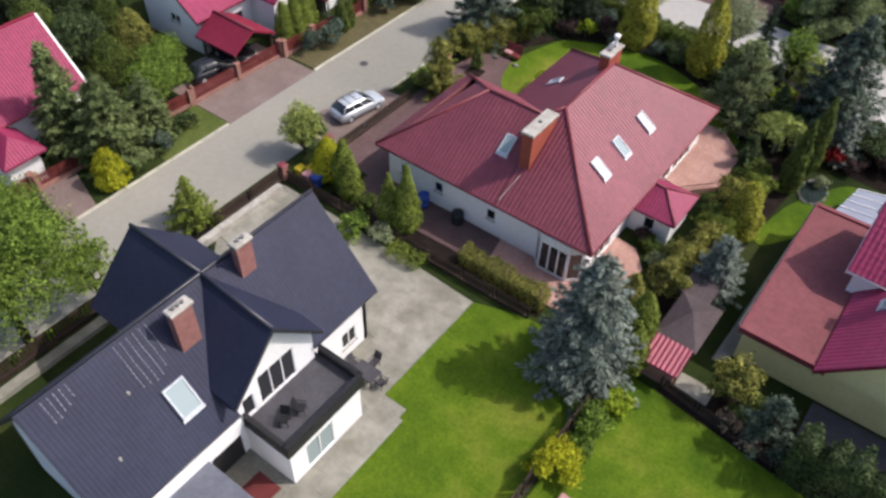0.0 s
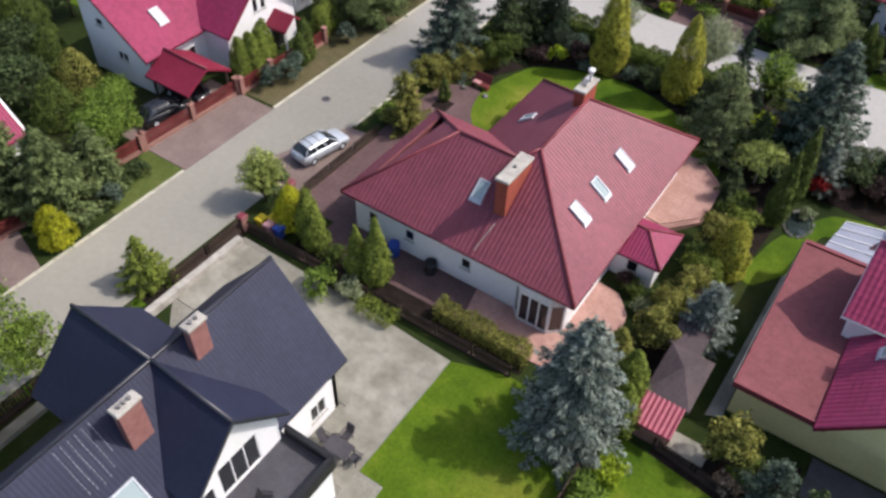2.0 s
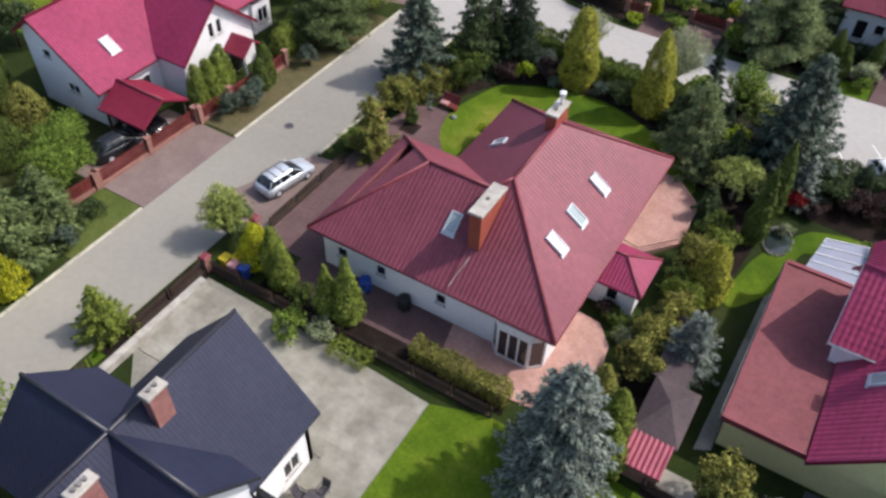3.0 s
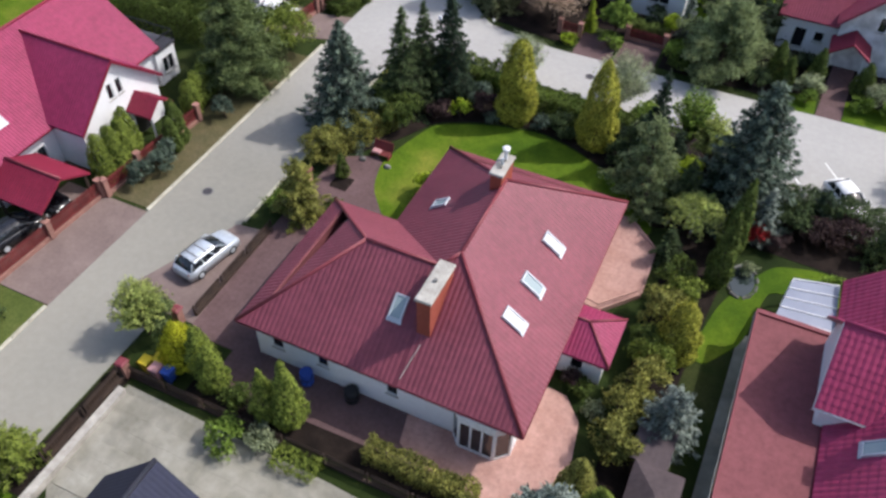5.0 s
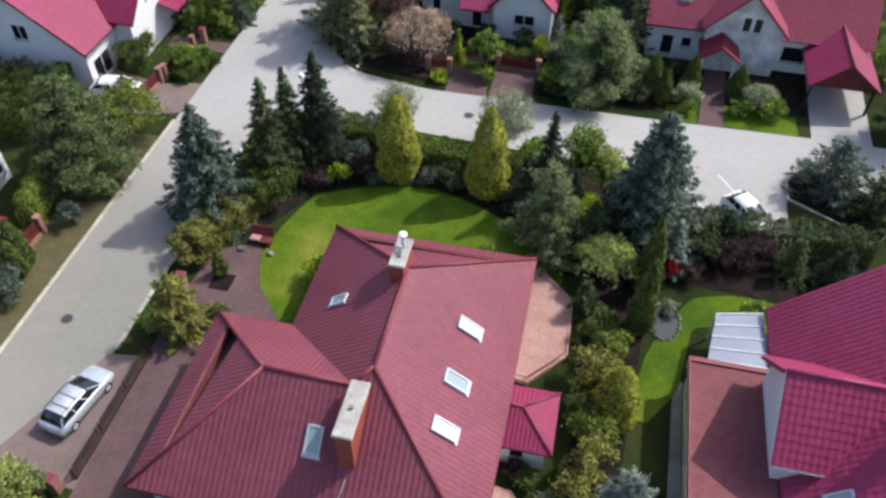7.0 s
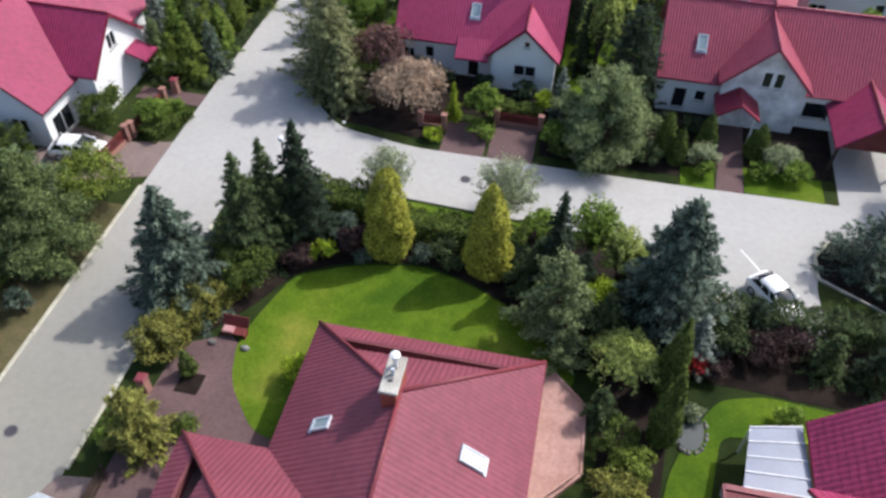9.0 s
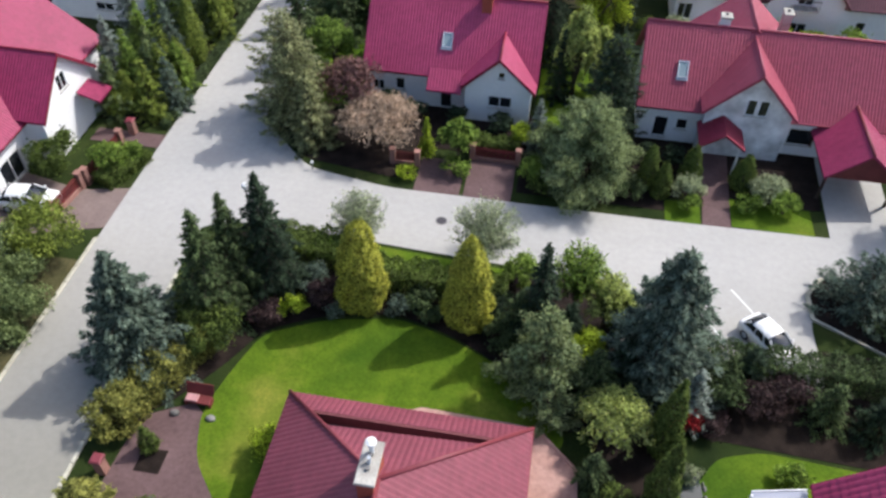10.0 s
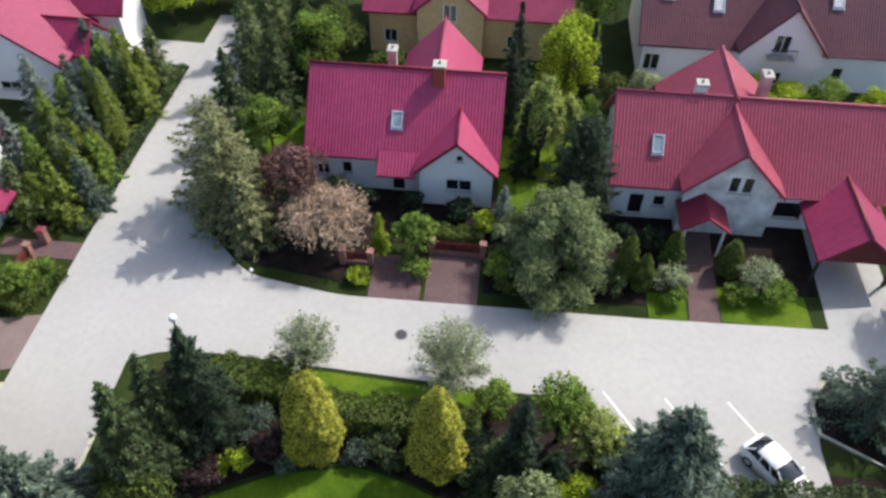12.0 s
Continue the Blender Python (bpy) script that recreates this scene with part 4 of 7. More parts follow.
# ---------------------------------------------------------------- the hip-roofed red house
def red_hip_house():
    H = thing("house", (-19, 42, 0), "white house with a broad brown-red hipped tile roof and brick chimneys", "house")
    X0, X1, Y0, Y1, Z = -24.6, -11.8, 33.0, 52.3, 3.45      # eaves of the main block
    WX, WY = -29.1, 44.1                                     # west wing
    k = 0.704
    xr = (X0 + X1) / 2
    half = (X1 - X0) / 2
    zr = Z + half * k
    ya, yb = Y0 + half, Y1 - half                            # ridge ends
    hw = (WY - Y0) / 2
    yw, zw = Y0 + hw, Z + hw * k
    xw = WX + hw                                             # west hip apex
    xj = X0 + hw                                             # wing ridge meets the main slope
    pl = lambda *p, **kw: roof_plane(H, *p, "roof_main", pitch=0.30, row=0.42, amp=0.036, step=0.014, **kw)
    # east slope, west slope, south slope in two joined pieces
    pl([(X1, Y0, Z), (X1, Y1, Z), (xr, yb, zr), (xr, ya, zr)], (0, 1))
    pl([(X0, Y1, Z), (X0, Y0 + 2.0, Z), (X0 + 2, Y0 + 2.0, Z + 2 * k), (xr, ya, zr), (xr, yb, zr)], (0, 1))
    pl([(WX, Y0, Z), (xj, Y0, Z), (xj, yw, zw), (xw, yw, zw)], (1, 0))
    pl([(xj, Y0, Z), (X1, Y0, Z), (xr, ya, zr), (xj, yw, zw)], (1, 0))
    # north slope of the wing
    pl([(WX, WY, Z), (X0 + 0.5, WY, Z), (xj, yw, zw), (xw, yw, zw)], (1, 0))

    # hip ends with a sunk loggia between apron and upper slope
    def hip_end(a, b, apex, inward, along, s0, s1, s2):
        """a, b: eave corners; s0: share of the slope at which the sunk strip begins; s1, s2: where it ends at a and at b."""
        a, b, apex = Vector(a), Vector(b), Vector(apex)
        at = lambda p, s: p + (apex - p) * s
        pl([tuple(a), tuple(b), tuple(at(b, s0)), tuple(at(a, s0))], along)
        pl([tuple(at(a, s1)), tuple(at(b, s2)), tuple(apex)], along)
        lo = at(a, s0).z
        g = Geo()
        fl = lo - 0.8
        p0, p1, q1, q0 = at(a, s0), at(b, s0), at(b, s2), at(a, s1)
        g.slab([(p.x, p.y, fl) for p in (p0, p1, q1, q0)], (0, 0, -0.1))
        part("loggia_floor", g, "drive", H, "dark recessed loggia floor behind the eave")
        w = Geo()
        n = Vector(inward) * 0.12
        w.add([(q0.x, q0.y, fl), (q1.x, q1.y, fl), (q1.x, q1.y, q1.z - 0.16), (q0.x, q0.y, q0.z - 0.16), (q0.x + n.x, q0.y + n.y, fl), (q1.x + n.x, q1.y + n.y, fl), (q1.x + n.x, q1.y + n.y, q1.z - 0.16), (q0.x + n.x, q0.y + n.y, q0.z - 0.16)],
              [(0, 1, 2, 3), (7, 6, 5, 4), (0, 4, 5, 1), (1, 5, 6, 2), (2, 6, 7, 3), (3, 7, 4, 0)])
        part("loggia_wall", w, "flatred", H)
        w = Geo()
        w.add([(p0.x, p0.y, fl), (p1.x, p1.y, fl), (p1.x, p1.y, lo), (p0.x, p0.y, lo), (p0.x + n.x, p0.y + n.y, fl), (p1.x + n.x, p1.y + n.y, fl), (p1.x + n.x, p1.y + n.y, lo - 0.02), (p0.x + n.x, p0.y + n.y, lo - 0.02)],
              [(0, 1, 2, 3), (7, 6, 5, 4), (0, 4, 5, 1), (1, 5, 6, 2), (2, 6, 7, 3), (3, 7, 4, 0)])
        part("loggia_parapet", w, "flatred", H)

    hip_end((WX, WY, Z), (WX, Y0, Z), (xw, yw, zw), (1, 0, 0), (0, 1), 0.25, 0.50, 0.30)
    hip_end((X1, Y1, Z), (X0, Y1, Z), (xr, yb, zr), (0, -1, 0), (1, 0), 0.24, 0.36, 0.44)
    caps(H, [((X1, Y0, Z), (xr, ya, zr)), ((xr, ya, zr), (xr, yb, zr)), ((X1, Y1, Z), (xr, yb, zr)), ((X0, Y1, Z), (xr, yb, zr)), ((WX, Y0, Z), (xw, yw, zw)), ((WX, WY, Z), (xw, yw, zw)), ((xw, yw, zw), (xj, yw, zw)), ((xj, yw, zw), (xr, ya, zr))], "cap_red")
    for a, b in (((WX, Y0), (X1, Y0)), ((X1, Y0), (X1, Y1)), ((X1, Y1), (X0, Y1)), ((X0, Y1), (X0, WY)), ((X0, WY), (WX, WY)), ((WX, WY), (WX, Y0))):
        gutter(H, (*a, Z - 0.08), (*b, Z - 0.08))
    # walls, 0.65 m behind the eaves
    e, t = 0.65, Z + 0.25
    hs = [window(H, "S", Y0 + e, a, 1.75, 0.75, 0.9, 1) for a in (-24.0, -19.6)]
    hs.append(window(H, "S", Y0 + e, -27.0, 1.7, 0.8, 0.9, 1))
    wall(H, "S", Y0 + e, WX + e, X1 - e, t, "white", hs)
    he = [window(H, "E", X1 - e, 36.4, 1.4, 2.4, 2.1, 3, sill=False), window(H, "E", X1 - e, 48.6, 1.4, 3.0, 2.1, 3, sill=False), window(H, "E", X1 - e, 46.0, 1.4, 1.4, 2.1, 2, sill=False)]
    wall(H, "E", X1 - e, Y0 + e + 0.3, Y1 - e - 0.3, t, "white", he)
    hn = [window(H, "N", Y1 - e, a, 1.4, 1.8, 1.5, 2) for a in (-21.5, -15.5)]
    wall(H, "N", Y1 - e, X0 + e, X1 - e, t, "white", hn)
    wall(H, "W", X0 + e, WY - e, Y1 - e - 0.3, t, "white", [window(H, "W", X0 + e, 48, 1.6, 1.4, 1.3, 2)])
    wall(H, "N", WY - e, WX + e, X0 + e, t, "white", [window(H, "N", WY - e, -26.6, 1.6, 1.4, 1.2, 2)])
    gd = (35.0, 0.06, 38.0, 2.35)
    gd2 = (39.0, 0.06, 42.0, 2.35)
    wall(H, "W", WX + e, Y0 + e + 0.3, WY - e - 0.3, t, "white", [gd, gd2])
    for q in (gd, gd2):
        part("garage_door", face_box(Geo(), "W", WX + e, q[0], -0.1, q[1], q[2], -0.18, q[3]), "redwood", H, "red-brown garage door")
    soffit = Geo().slab([(WX + 0.1, Y0 + 0.1, Z - 0.2), (X1 - 0.1, Y0 + 0.1, Z - 0.2), (X1 - 0.1, Y0 + e + 0.1, Z - 0.2), (WX + 0.1, Y0 + e + 0.1, Z - 0.2)], (0, 0, 0.05))
    part("soffit", soffit, "white", H)
    # bay window with tall glazed doors
    bay = [(-15.9, 33.65), (-15.3, 32.95), (-13.2, 32.95), (-12.45, 33.65)]
    for (xa, ya_), (xb, yb_), n in ((bay[0], bay[1], 1), (bay[1], bay[2], 3), (bay[2], bay[3], 1)):
        d = Vector((xb - xa, yb_ - ya_, 0))
        nn = Vector((-d.y, d.x, 0)).normalized() * 0.1
        L = d.length
        out = lambda a, off, z: tuple(Vector((xa, ya_, z)) + d * (a / L) - nn * (off / 0.1))
        glaze = [(0.12 + (L - 0.12) * i / n, 0.3, (L - 0.12) * (i + 1) / n, 2.55) for i in range(n)]
        f = panel(out, 0, L, 3.2, glaze, 0.1, 0.1)

        def bar(s0, s1, z0, z1, g, off0=0.0, off1=1.0):
            a, b = Vector((xa, ya_, 0)) + d * (s0 / L), Vector((xa, ya_, 0)) + d * (s1 / L)
            c = [a + nn * off0, b + nn * off0, b + nn * off1, a + nn * off1]
            g.add([(p.x, p.y, z0) for p in c] + [(p.x, p.y, z1) for p in c], [(3, 2, 1, 0), (4, 5, 6, 7), (0, 1, 5, 4), (1, 2, 6, 5), (2, 3, 7, 6), (3, 0, 4, 7)])

        b_ = part("bay_window", f, "plastic", H, "white bay window with tall glazed doors")
        for i in range(n):
            g = Geo()
            bar((L - 0.12) * i / n + 0.12, (L - 0.12) * (i + 1) / n, 0.3, 2.55, g, 0.4, 0.6)
            part("pane", g, "glass", b_)
    # chimneys and roof windows
    chimney(H, -18.55, 36.9, 0.78, 2.9, 5.0, 7.9, "brickred", 1)
    chimney(H, -18.6, 46.1, 0.7, 1.9, 7.0, 8.75, "brickred", 2, cowl=True)
    zE = lambda x: Z + (X1 - x) * k
    for y, gl in ((44.6, "blind"), (41.1, "skyglass"), (38.3, "blind")):
        skylight(H, (-14.55, y, zE(-14.55) + 0.06), (1, 0), k, glass=gl)
    skylight(H, (-20.35, 36.2, Z + (36.2 - Y0) * k + 0.06), (0, -1), k, 0.8, 1.4, "skyglass")
    skylight(H, (-21.9, 44.9, Z + (-21.9 - X0) * k + 0.06), (-1, 0), k, 0.7, 1.1, "skyglass")
    part("roof_cable", Geo().tube((-18.9, 33.3, Z + 0.3), (-18.5, 35.0, Z + 2 * k + 0.08), 0.03, n=6), "cap", H)
    # small annex with its own hipped roof
    ax0, ax1, ay0, ay1, az = -12.45, -9.5, 40.2, 43.4, 2.2
    wall(H, "S", ay0, ax0, ax1, az, "white", [window(H, "S", ay0, -11.0, 1.2, 0.8, 1.0, 1)], name="annex_wall")
    wall(H, "E", ax1, ay0 + 0.3, ay1 - 0.3, az, "white", name="annex_wall")
    wall(H, "N", ay1, ax0, ax1, az, "white", name="annex_wall")
    c, d, o = (-11.0, 41.8, 3.25), (-12.2, 41.8, 3.25), 0.35
    A, B, C, D = (ax0 - 0.2, ay0 - o, az), (ax1 + o, ay0 - o, az), (ax1 + o, ay1 + o, az), (ax0 - 0.2, ay1 + o, az)
    for pts, al in (([A, B, c, d], (1, 0)), ([B, C, c], (0, 1)), ([C, D, d, c], (1, 0))):
        roof_plane(H, pts, al, "roof_pink", name="annex_roof")
    caps(H, [(B, c), (C, c), (c, d)], "cap_red", 0.08)
    # white balustrade at the northern terrace
    for (xa, ya_), (xb, yb_) in (((-12.4, 45.7), (-11.3, 45.5)), ((-11.3, 45.5), (-9.3, 47.7))):
        part("balustrade", Geo().slab([(xa, ya_, 0.8), (xb, yb_, 0.8), (xb + 0.08, yb_ - 0.07, 0.8), (xa + 0.08, ya_ - 0.07, 0.8)], (0, 0, -0.12)), "terracotta", H, "low terracotta-coloured rail")
    return H


red_hip_house()


# ---------------------------------------------------------------- the dark-roofed house
def dark_house():
    H = thing("house", (-24, 14, 0), "white house with a steep dark slate-blue tiled roof and cross gables", "house")
    xr, zr, xe, xw, ze = -24.2, 9.36, -19.75, -28.65, 4.3
    y0, y1 = 4.3, 22.2
    k = (zr - ze) / (xe - xr)
    pl = lambda *p, **kw: roof_plane(H, *p, "roof_dark", pitch=0.22, row=0.35, amp=0.010, step=0.012, **kw)
    cut0, cut1, xi = 14.45 - 2.62, 14.45 + 2.62, -20.35      # the gable wall stands in this gap
    zi = ze + (xe - xi) * k
    pl([(xe, y0, ze), (xe, cut0, ze), (xr, cut0, zr), (xr, y0, zr)], (0, 1))
    pl([(xe, cut1, ze), (xe, y1, ze), (xr, y1, zr), (xr, cut1, zr)], (0, 1))
    pl([(xi, cut0, zi), (xi, cut1, zi), (xr, cut1, zr), (xr, cut0, zr)], (0, 1))
    pl([(xw, y0, ze), (xw, y1, ze), (xr, y1, zr), (xr, y0, zr)], (0, 1))
    # cross gables
    yc, hwid, zc = 14.45, 3.35, zr + 0.02
    zg = zc - hwid * 1.13
    xE, xW = -19.35, -29.6
    he, zp, ge, fall = 3.05, 8.85, 5.65, zc - 8.85            # east gable: half width, peak, eaves, fall of its ridge
    for yy in (yc - he, yc + he):
        pl([(xE, yy, ge), (xr, yy, ge + fall), (xr, yc, zc), (xE, yc, zp)], (1, 0))
    for yy in (yc - hwid, yc + hwid):
        pl([(xW - 0.5, yy, zg), (xr, yy, zg), (xr, yc, zc), (xW, yc, zc)], (1, 0))
    caps(H, [((xr, y0, zr), (xr, y1, zr)), ((xE, yc, zp), (xr, yc, zc)), ((xr, yc, zc), (xW, yc, zc))], "cap_dark")
    for x, ya, yb in ((xe, y0, cut0), (xe, cut1, y1), (xw, y0, y1)):
        gutter(H, (x, ya, ze - 0.06), (x, yb, ze - 0.06), "cap_dark")
    # verge boards
    for y in (y0, y1):
        for x in (xe, xw):
            part("verge_board", Geo().slab([(x, y - 0.03, ze), (xr, y - 0.03, zr), (xr, y + 0.03, zr), (x, y + 0.03, ze)], (0, 0, -0.3)), "cap_dark", H)
    for s in (-1, 1):
        part("verge_board", Geo().slab([(xE - 0.03, yc + s * he, ge), (xE - 0.03, yc, zp), (xE + 0.03, yc, zp), (xE + 0.03, yc + s * he, ge)], (0, 0, -0.28)), "cap_dark", H)
    # walls
    a, b, c, d = xw + 0.5, xe - 0.55, y0 + 0.4, y1 - 0.45
    gab = lambda m, h, base: [(m - h, base), (m, base + h * k), (m + h, base)]
    wt = ze + 0.42
    hE = [window(H, "E", b, 20.2, 1.5, 1.2, 1.3, 2), window(H, "E", b, 8.6, 1.6, 1.4, 1.2, 2)]
    wall(H, "E", b, c, d, wt, "white", hE)
    wall(H, "W", a, c, d, wt, "white")
    wall(H, "N", d, a, b, [(a, wt), (xr, wt + (b - xr) * k), (b, wt)], "white", [window(H, "N", d, -24.4, 1.6, 1.6, 1.3, 2)])
    wall(H, "S", c, a, b, [(a, wt), (xr, wt + (b - xr) * k), (b, wt)], "white")
    gh = hwid - 0.45
    gw = [window(H, "E", xE - 0.5, yc + 0.05, 4.55, 2.5, 2.3, 3, sill=False), window(H, "E", xE - 0.5, yc - 1.95, 4.2, 0.8, 1.5, 1, sill=False)]
    wall(H, "E", xE - 0.5, yc - he + 0.4, yc + he - 0.4, [(yc - he + 0.4, ge + 0.26), (yc, zp - 0.2), (yc + he - 0.4, ge + 0.26)], "white", gw, z0=3.1, name="gable_wall")
    for f, sg in (("S", -1), ("N", 1)):
        wall(H, f, yc + sg * (he - 0.4), xi - 0.6, xE - 0.8, ge + 0.2, "white", z0=3.1, name="gable_side_wall")
    wall(H, "W", xW + 0.5, yc - gh, yc + gh, [(yc - gh, zg + 0.25), (yc, zg + 0.2 + gh * 1.13), (yc + gh, zg + 0.25)], "white", z0=0, name="gable_wall")
    # room with a roof terrace
    bx0, bx1, by0, by1, bz = b, -16.92, 12.15, 17.4, 3.15
    dh = [window(H, "E", bx1, 14.2, 1.25, 2.0, 2.1, 2, glass="skyglass", sill=False)]
    wall(H, "E", bx1, by0, by1, bz, "white", dh, name="terrace_room_wall")
    wall(H, "N", by1, bx0, bx1 - 0.3, bz, "white", name="terrace_room_wall")
    wall(H, "S", by0, bx0, bx1 - 0.3, bz, "white", name="terrace_room_wall")
    part("terrace_floor", Geo().box(bx0, by0, bz, bx1, by1, bz + 0.15), "decking", H, "dark balcony floor")
    for q in ((bx1 - 0.02, by0 - 0.18, bx1 + 0.18, by1 + 0.18), (bx0, by0 - 0.18, bx1 - 0.02, by0 + 0.02), (bx0 + 0.4, by1 - 0.02, bx1 - 0.02, by1 + 0.18)):
        part("parapet", Geo().box(q[0], q[1], bz - 0.18, q[2], q[3], bz + 0.5), "black", H, "black sheet-clad parapet")
        part("handrail", Geo().box(q[0] - 0.04, q[1] - 0.04, bz + 0.83, q[2] + 0.02, q[3] + 0.02, bz + 0.88), "black", H)
        n = 5
        for i in range(n):
            f = i / (n - 1)
            px = q[0] + 0.1 + (q[2] - q[0] - 0.2) * f
            py = q[1] + 0.1 + (q[3] - q[1] - 0.2) * f
            if q[2] - q[0] < 0.3:
                px = (q[0] + q[2]) / 2
            else:
                py = (q[1] + q[3]) / 2
            part("rail_post", Geo().box(px - 0.03, py - 0.03, bz + 0.5, px + 0.03, py + 0.03, bz + 0.84), "black", H)
    # flat-roofed southern annex
    wall(H, "E", -16.0, -2, 9.2, 2.9, "white", name="annex_wall")
    wall(H, "N", 9.2, -19.4, -16.3, 2.9, "white", name="annex_wall")
    part("annex_roof", Geo().chamfered(-20.0, -2, 2.9, -15.8, 9.5, 3.15, 0.05), "porchfelt", H, "blue-grey felt flat roof")
    part("roof_upstand", Geo().box(-20.3, 4.2, 2.9, -19.7, 11.8, 3.9), "white", H)
    # Black panel gives the dark of the open entrance niche.
    part("entrance_door", face_box(Geo(), "E", b, 9.9, 0.04, 0.05, 11.8, -0.02, 2.3), "black", H, "black door panel standing in for the dark entrance niche")
    part("door_mat", Geo().box(-18.9, 10.0, 0.08, -17.3, 11.5, 0.12), "redwood", H, "dark red entrance mat")
    chimney(H, -22.75, 12.05, 0.46, 1.12, 6.8, 10.1, "brickpink", 3, bricks=True)
    chimney(H, -23.45, 16.55, 0.46, 0.95, 7.6, 10.4, "brickpink", 2, bricks=True)
    skylight(H, (-21.42, 10.13, zr - (-21.42 - xr) * k + 0.08), (1, 0), k, 1.2, 1.75, "skyglass")
    # sun glints on the tile ribs, modelled as pale dashes down the slope
    for i, (ya, xb) in enumerate(((9.12, -22.4), (9.45, -22.35), (9.80, -22.3), (10.15, -22.35), (10.50, -22.5), (10.85, -22.9), (5.40, -23.2), (5.70, -23.2), (6.0, -23.3), (6.3, -23.35), (6.6, -23.5))):
        xa = -24.0
        n = int((xb - xa) / 0.15)
        g = Geo()
        for j in range(n):
            xs, xt = xa + (xb - xa) * j / n, xa + (xb - xa) * (j + 0.72) / n
            g.tube((xs, ya + 0.02 * math.sin(7 * j + i), zr - (xs - xr) * k + 0.035), (xt, ya, zr - (xt - xr) * k + 0.035), 0.022, n=6)
        part("worn_tile_rib", g, "glintslate", H, "row of pale dashes put on for sun glints on tile ribs")
    for gx, gy in ((-22.6, 8.4), (-21.2, 6.4)):
        z = zr - (gx - xr) * k
        part("roof_vent", Geo().tube((gx, gy, z), (gx, gy, z + 0.18), 0.07, n=8), "cap", H)
    return H


dark_house()


# ---------------------------------------------------------------- flat-roofed yellow house
def yellow_house():
    H = thing("house", (5, 42, 0), "cream-yellow house with a faded red flat roof and crimson tiled roofs", "house")
    x0, y0, y1, z = -2.35, 34.0, 47.4, 2.6
    wall(H, "S", y0 + 0.25, x0 + 0.25, 14, z, "yellow", [window(H, "S", y0 + 0.25, 8.0, 1.3, 1.6, 1.3, 2)])
    wall(H, "W", x0 + 0.25, y0 + 0.55, y1 - 0.4, z, "yellow", [window(H, "W", x0 + 0.25, a, 1.4, 1.2, 1.1, 2) for a in (38.5, 42.5)])
    wall(H, "N", y1 - 0.1, x0 + 0.25, 3.0, z, "yellow")
    part("flat_roof", Geo().chamfered(x0, y0, z, 2.6, y1 - 0.3, z + 0.22, 0.04), "flatred", H, "faded red felt flat roof")
    part("roof_edge", Geo().box(x0 - 0.06, y0 - 0.06, z - 0.12, x0 + 0.06, y1, z + 0.3), "cap_red", H)
    part("roof_edge", Geo().box(x0 + 0.06, y0 - 0.06, z - 0.12, 2.6, y0 + 0.06, z + 0.3), "cap_red", H)
    part("roof_edge", Geo().box(x0 + 0.06, y1 - 0.3, z - 0.12, 2.2, y1, z + 0.34), "cap_red", H)
    kw = dict(pitch=0.34, row=0.44, amp=0.036, step=0.024)
    # long saddle roof over the upper floor, its ridge running north
    xe, ze, xr, yS, yN, k = 2.05, 2.95, 7.6, 33.5, 51.9, 1.05
    zr = ze + (xr - xe) * k
    xo = 2 * xr - xe
    for x in (xe, xo):
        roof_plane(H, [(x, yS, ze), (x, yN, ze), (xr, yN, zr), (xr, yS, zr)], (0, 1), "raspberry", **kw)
        gutter(H, (x, yS, ze - 0.06), (x, yN, ze - 0.06), "crimson")
        for y in (yS, yN):
            part("verge_board", Geo().slab([(x, y - 0.03, ze), (xr, y - 0.03, zr), (xr, y + 0.03, zr), (x, y + 0.03, ze)], (0, 0, -0.26)), "crimson", H)
    caps(H, [((xr, yS, zr), (xr, yN, zr))], "raspberry", 0.12)
    for f, y in (("S", yS + 0.5), ("N", yN - 0.45)):
        wall(H, f, y, xe + 0.45, xo - 0.45, [(xe + 0.45, ze + 0.3), (xr, zr - 0.2), (xo - 0.45, ze + 0.3)], "yellow", z0=2.6 if f == "S" else 0.0, name="gable_wall")
    wall(H, "W", xe + 0.45, yS + 0.8, yN - 0.75, ze + 0.3, "yellow", z0=0.0, name="wall")
    wall(H, "E", xo - 0.45, yS + 0.8, yN - 0.75, ze + 0.3, "yellow", name="wall")
    # gable across it, looking west over the flat roof
    cy, ch, cz, ce, cx = 43.65, 3.3, 7.8, 4.6, 1.05
    back = xe + (cz - ze) / k
    foot = xe + (ce - ze) / k
    for sg in (-1, 1):
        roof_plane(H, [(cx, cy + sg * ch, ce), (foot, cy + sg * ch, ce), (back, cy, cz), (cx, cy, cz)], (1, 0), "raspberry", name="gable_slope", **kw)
        part("verge_board", Geo().slab([(cx - 0.03, cy + sg * ch, ce), (cx - 0.03, cy, cz), (cx + 0.03, cy, cz), (cx + 0.03, cy + sg * ch, ce)], (0, 0, -0.26)), "plastic" if sg < 0 else "crimson", H)
        gutter(H, (cx, cy + sg * ch, ce - 0.07), (foot, cy + sg * ch, ce - 0.07), "plastic")
        wall(H, "N" if sg > 0 else "S", cy + sg * (ch - 0.4), cx + 0.8, foot, ce + 0.3, "white", z0=2.7, name="gable_side_wall")
    wall(H, "W", cx + 0.5, cy - ch + 0.4, cy + ch - 0.4, [(cy - ch + 0.4, ce + 0.3), (cy, cz - 0.2), (cy + ch - 0.4, ce + 0.3)], "white", z0=2.7, name="gable_wall")
    caps(H, [((cx, cy, cz), (back, cy, cz))], "raspberry", 0.12)
    skylight(H, (3.96, 38.88, ze + (3.96 - xe) * k + 0.08), (-1, 0), k, 0.9, 1.3)
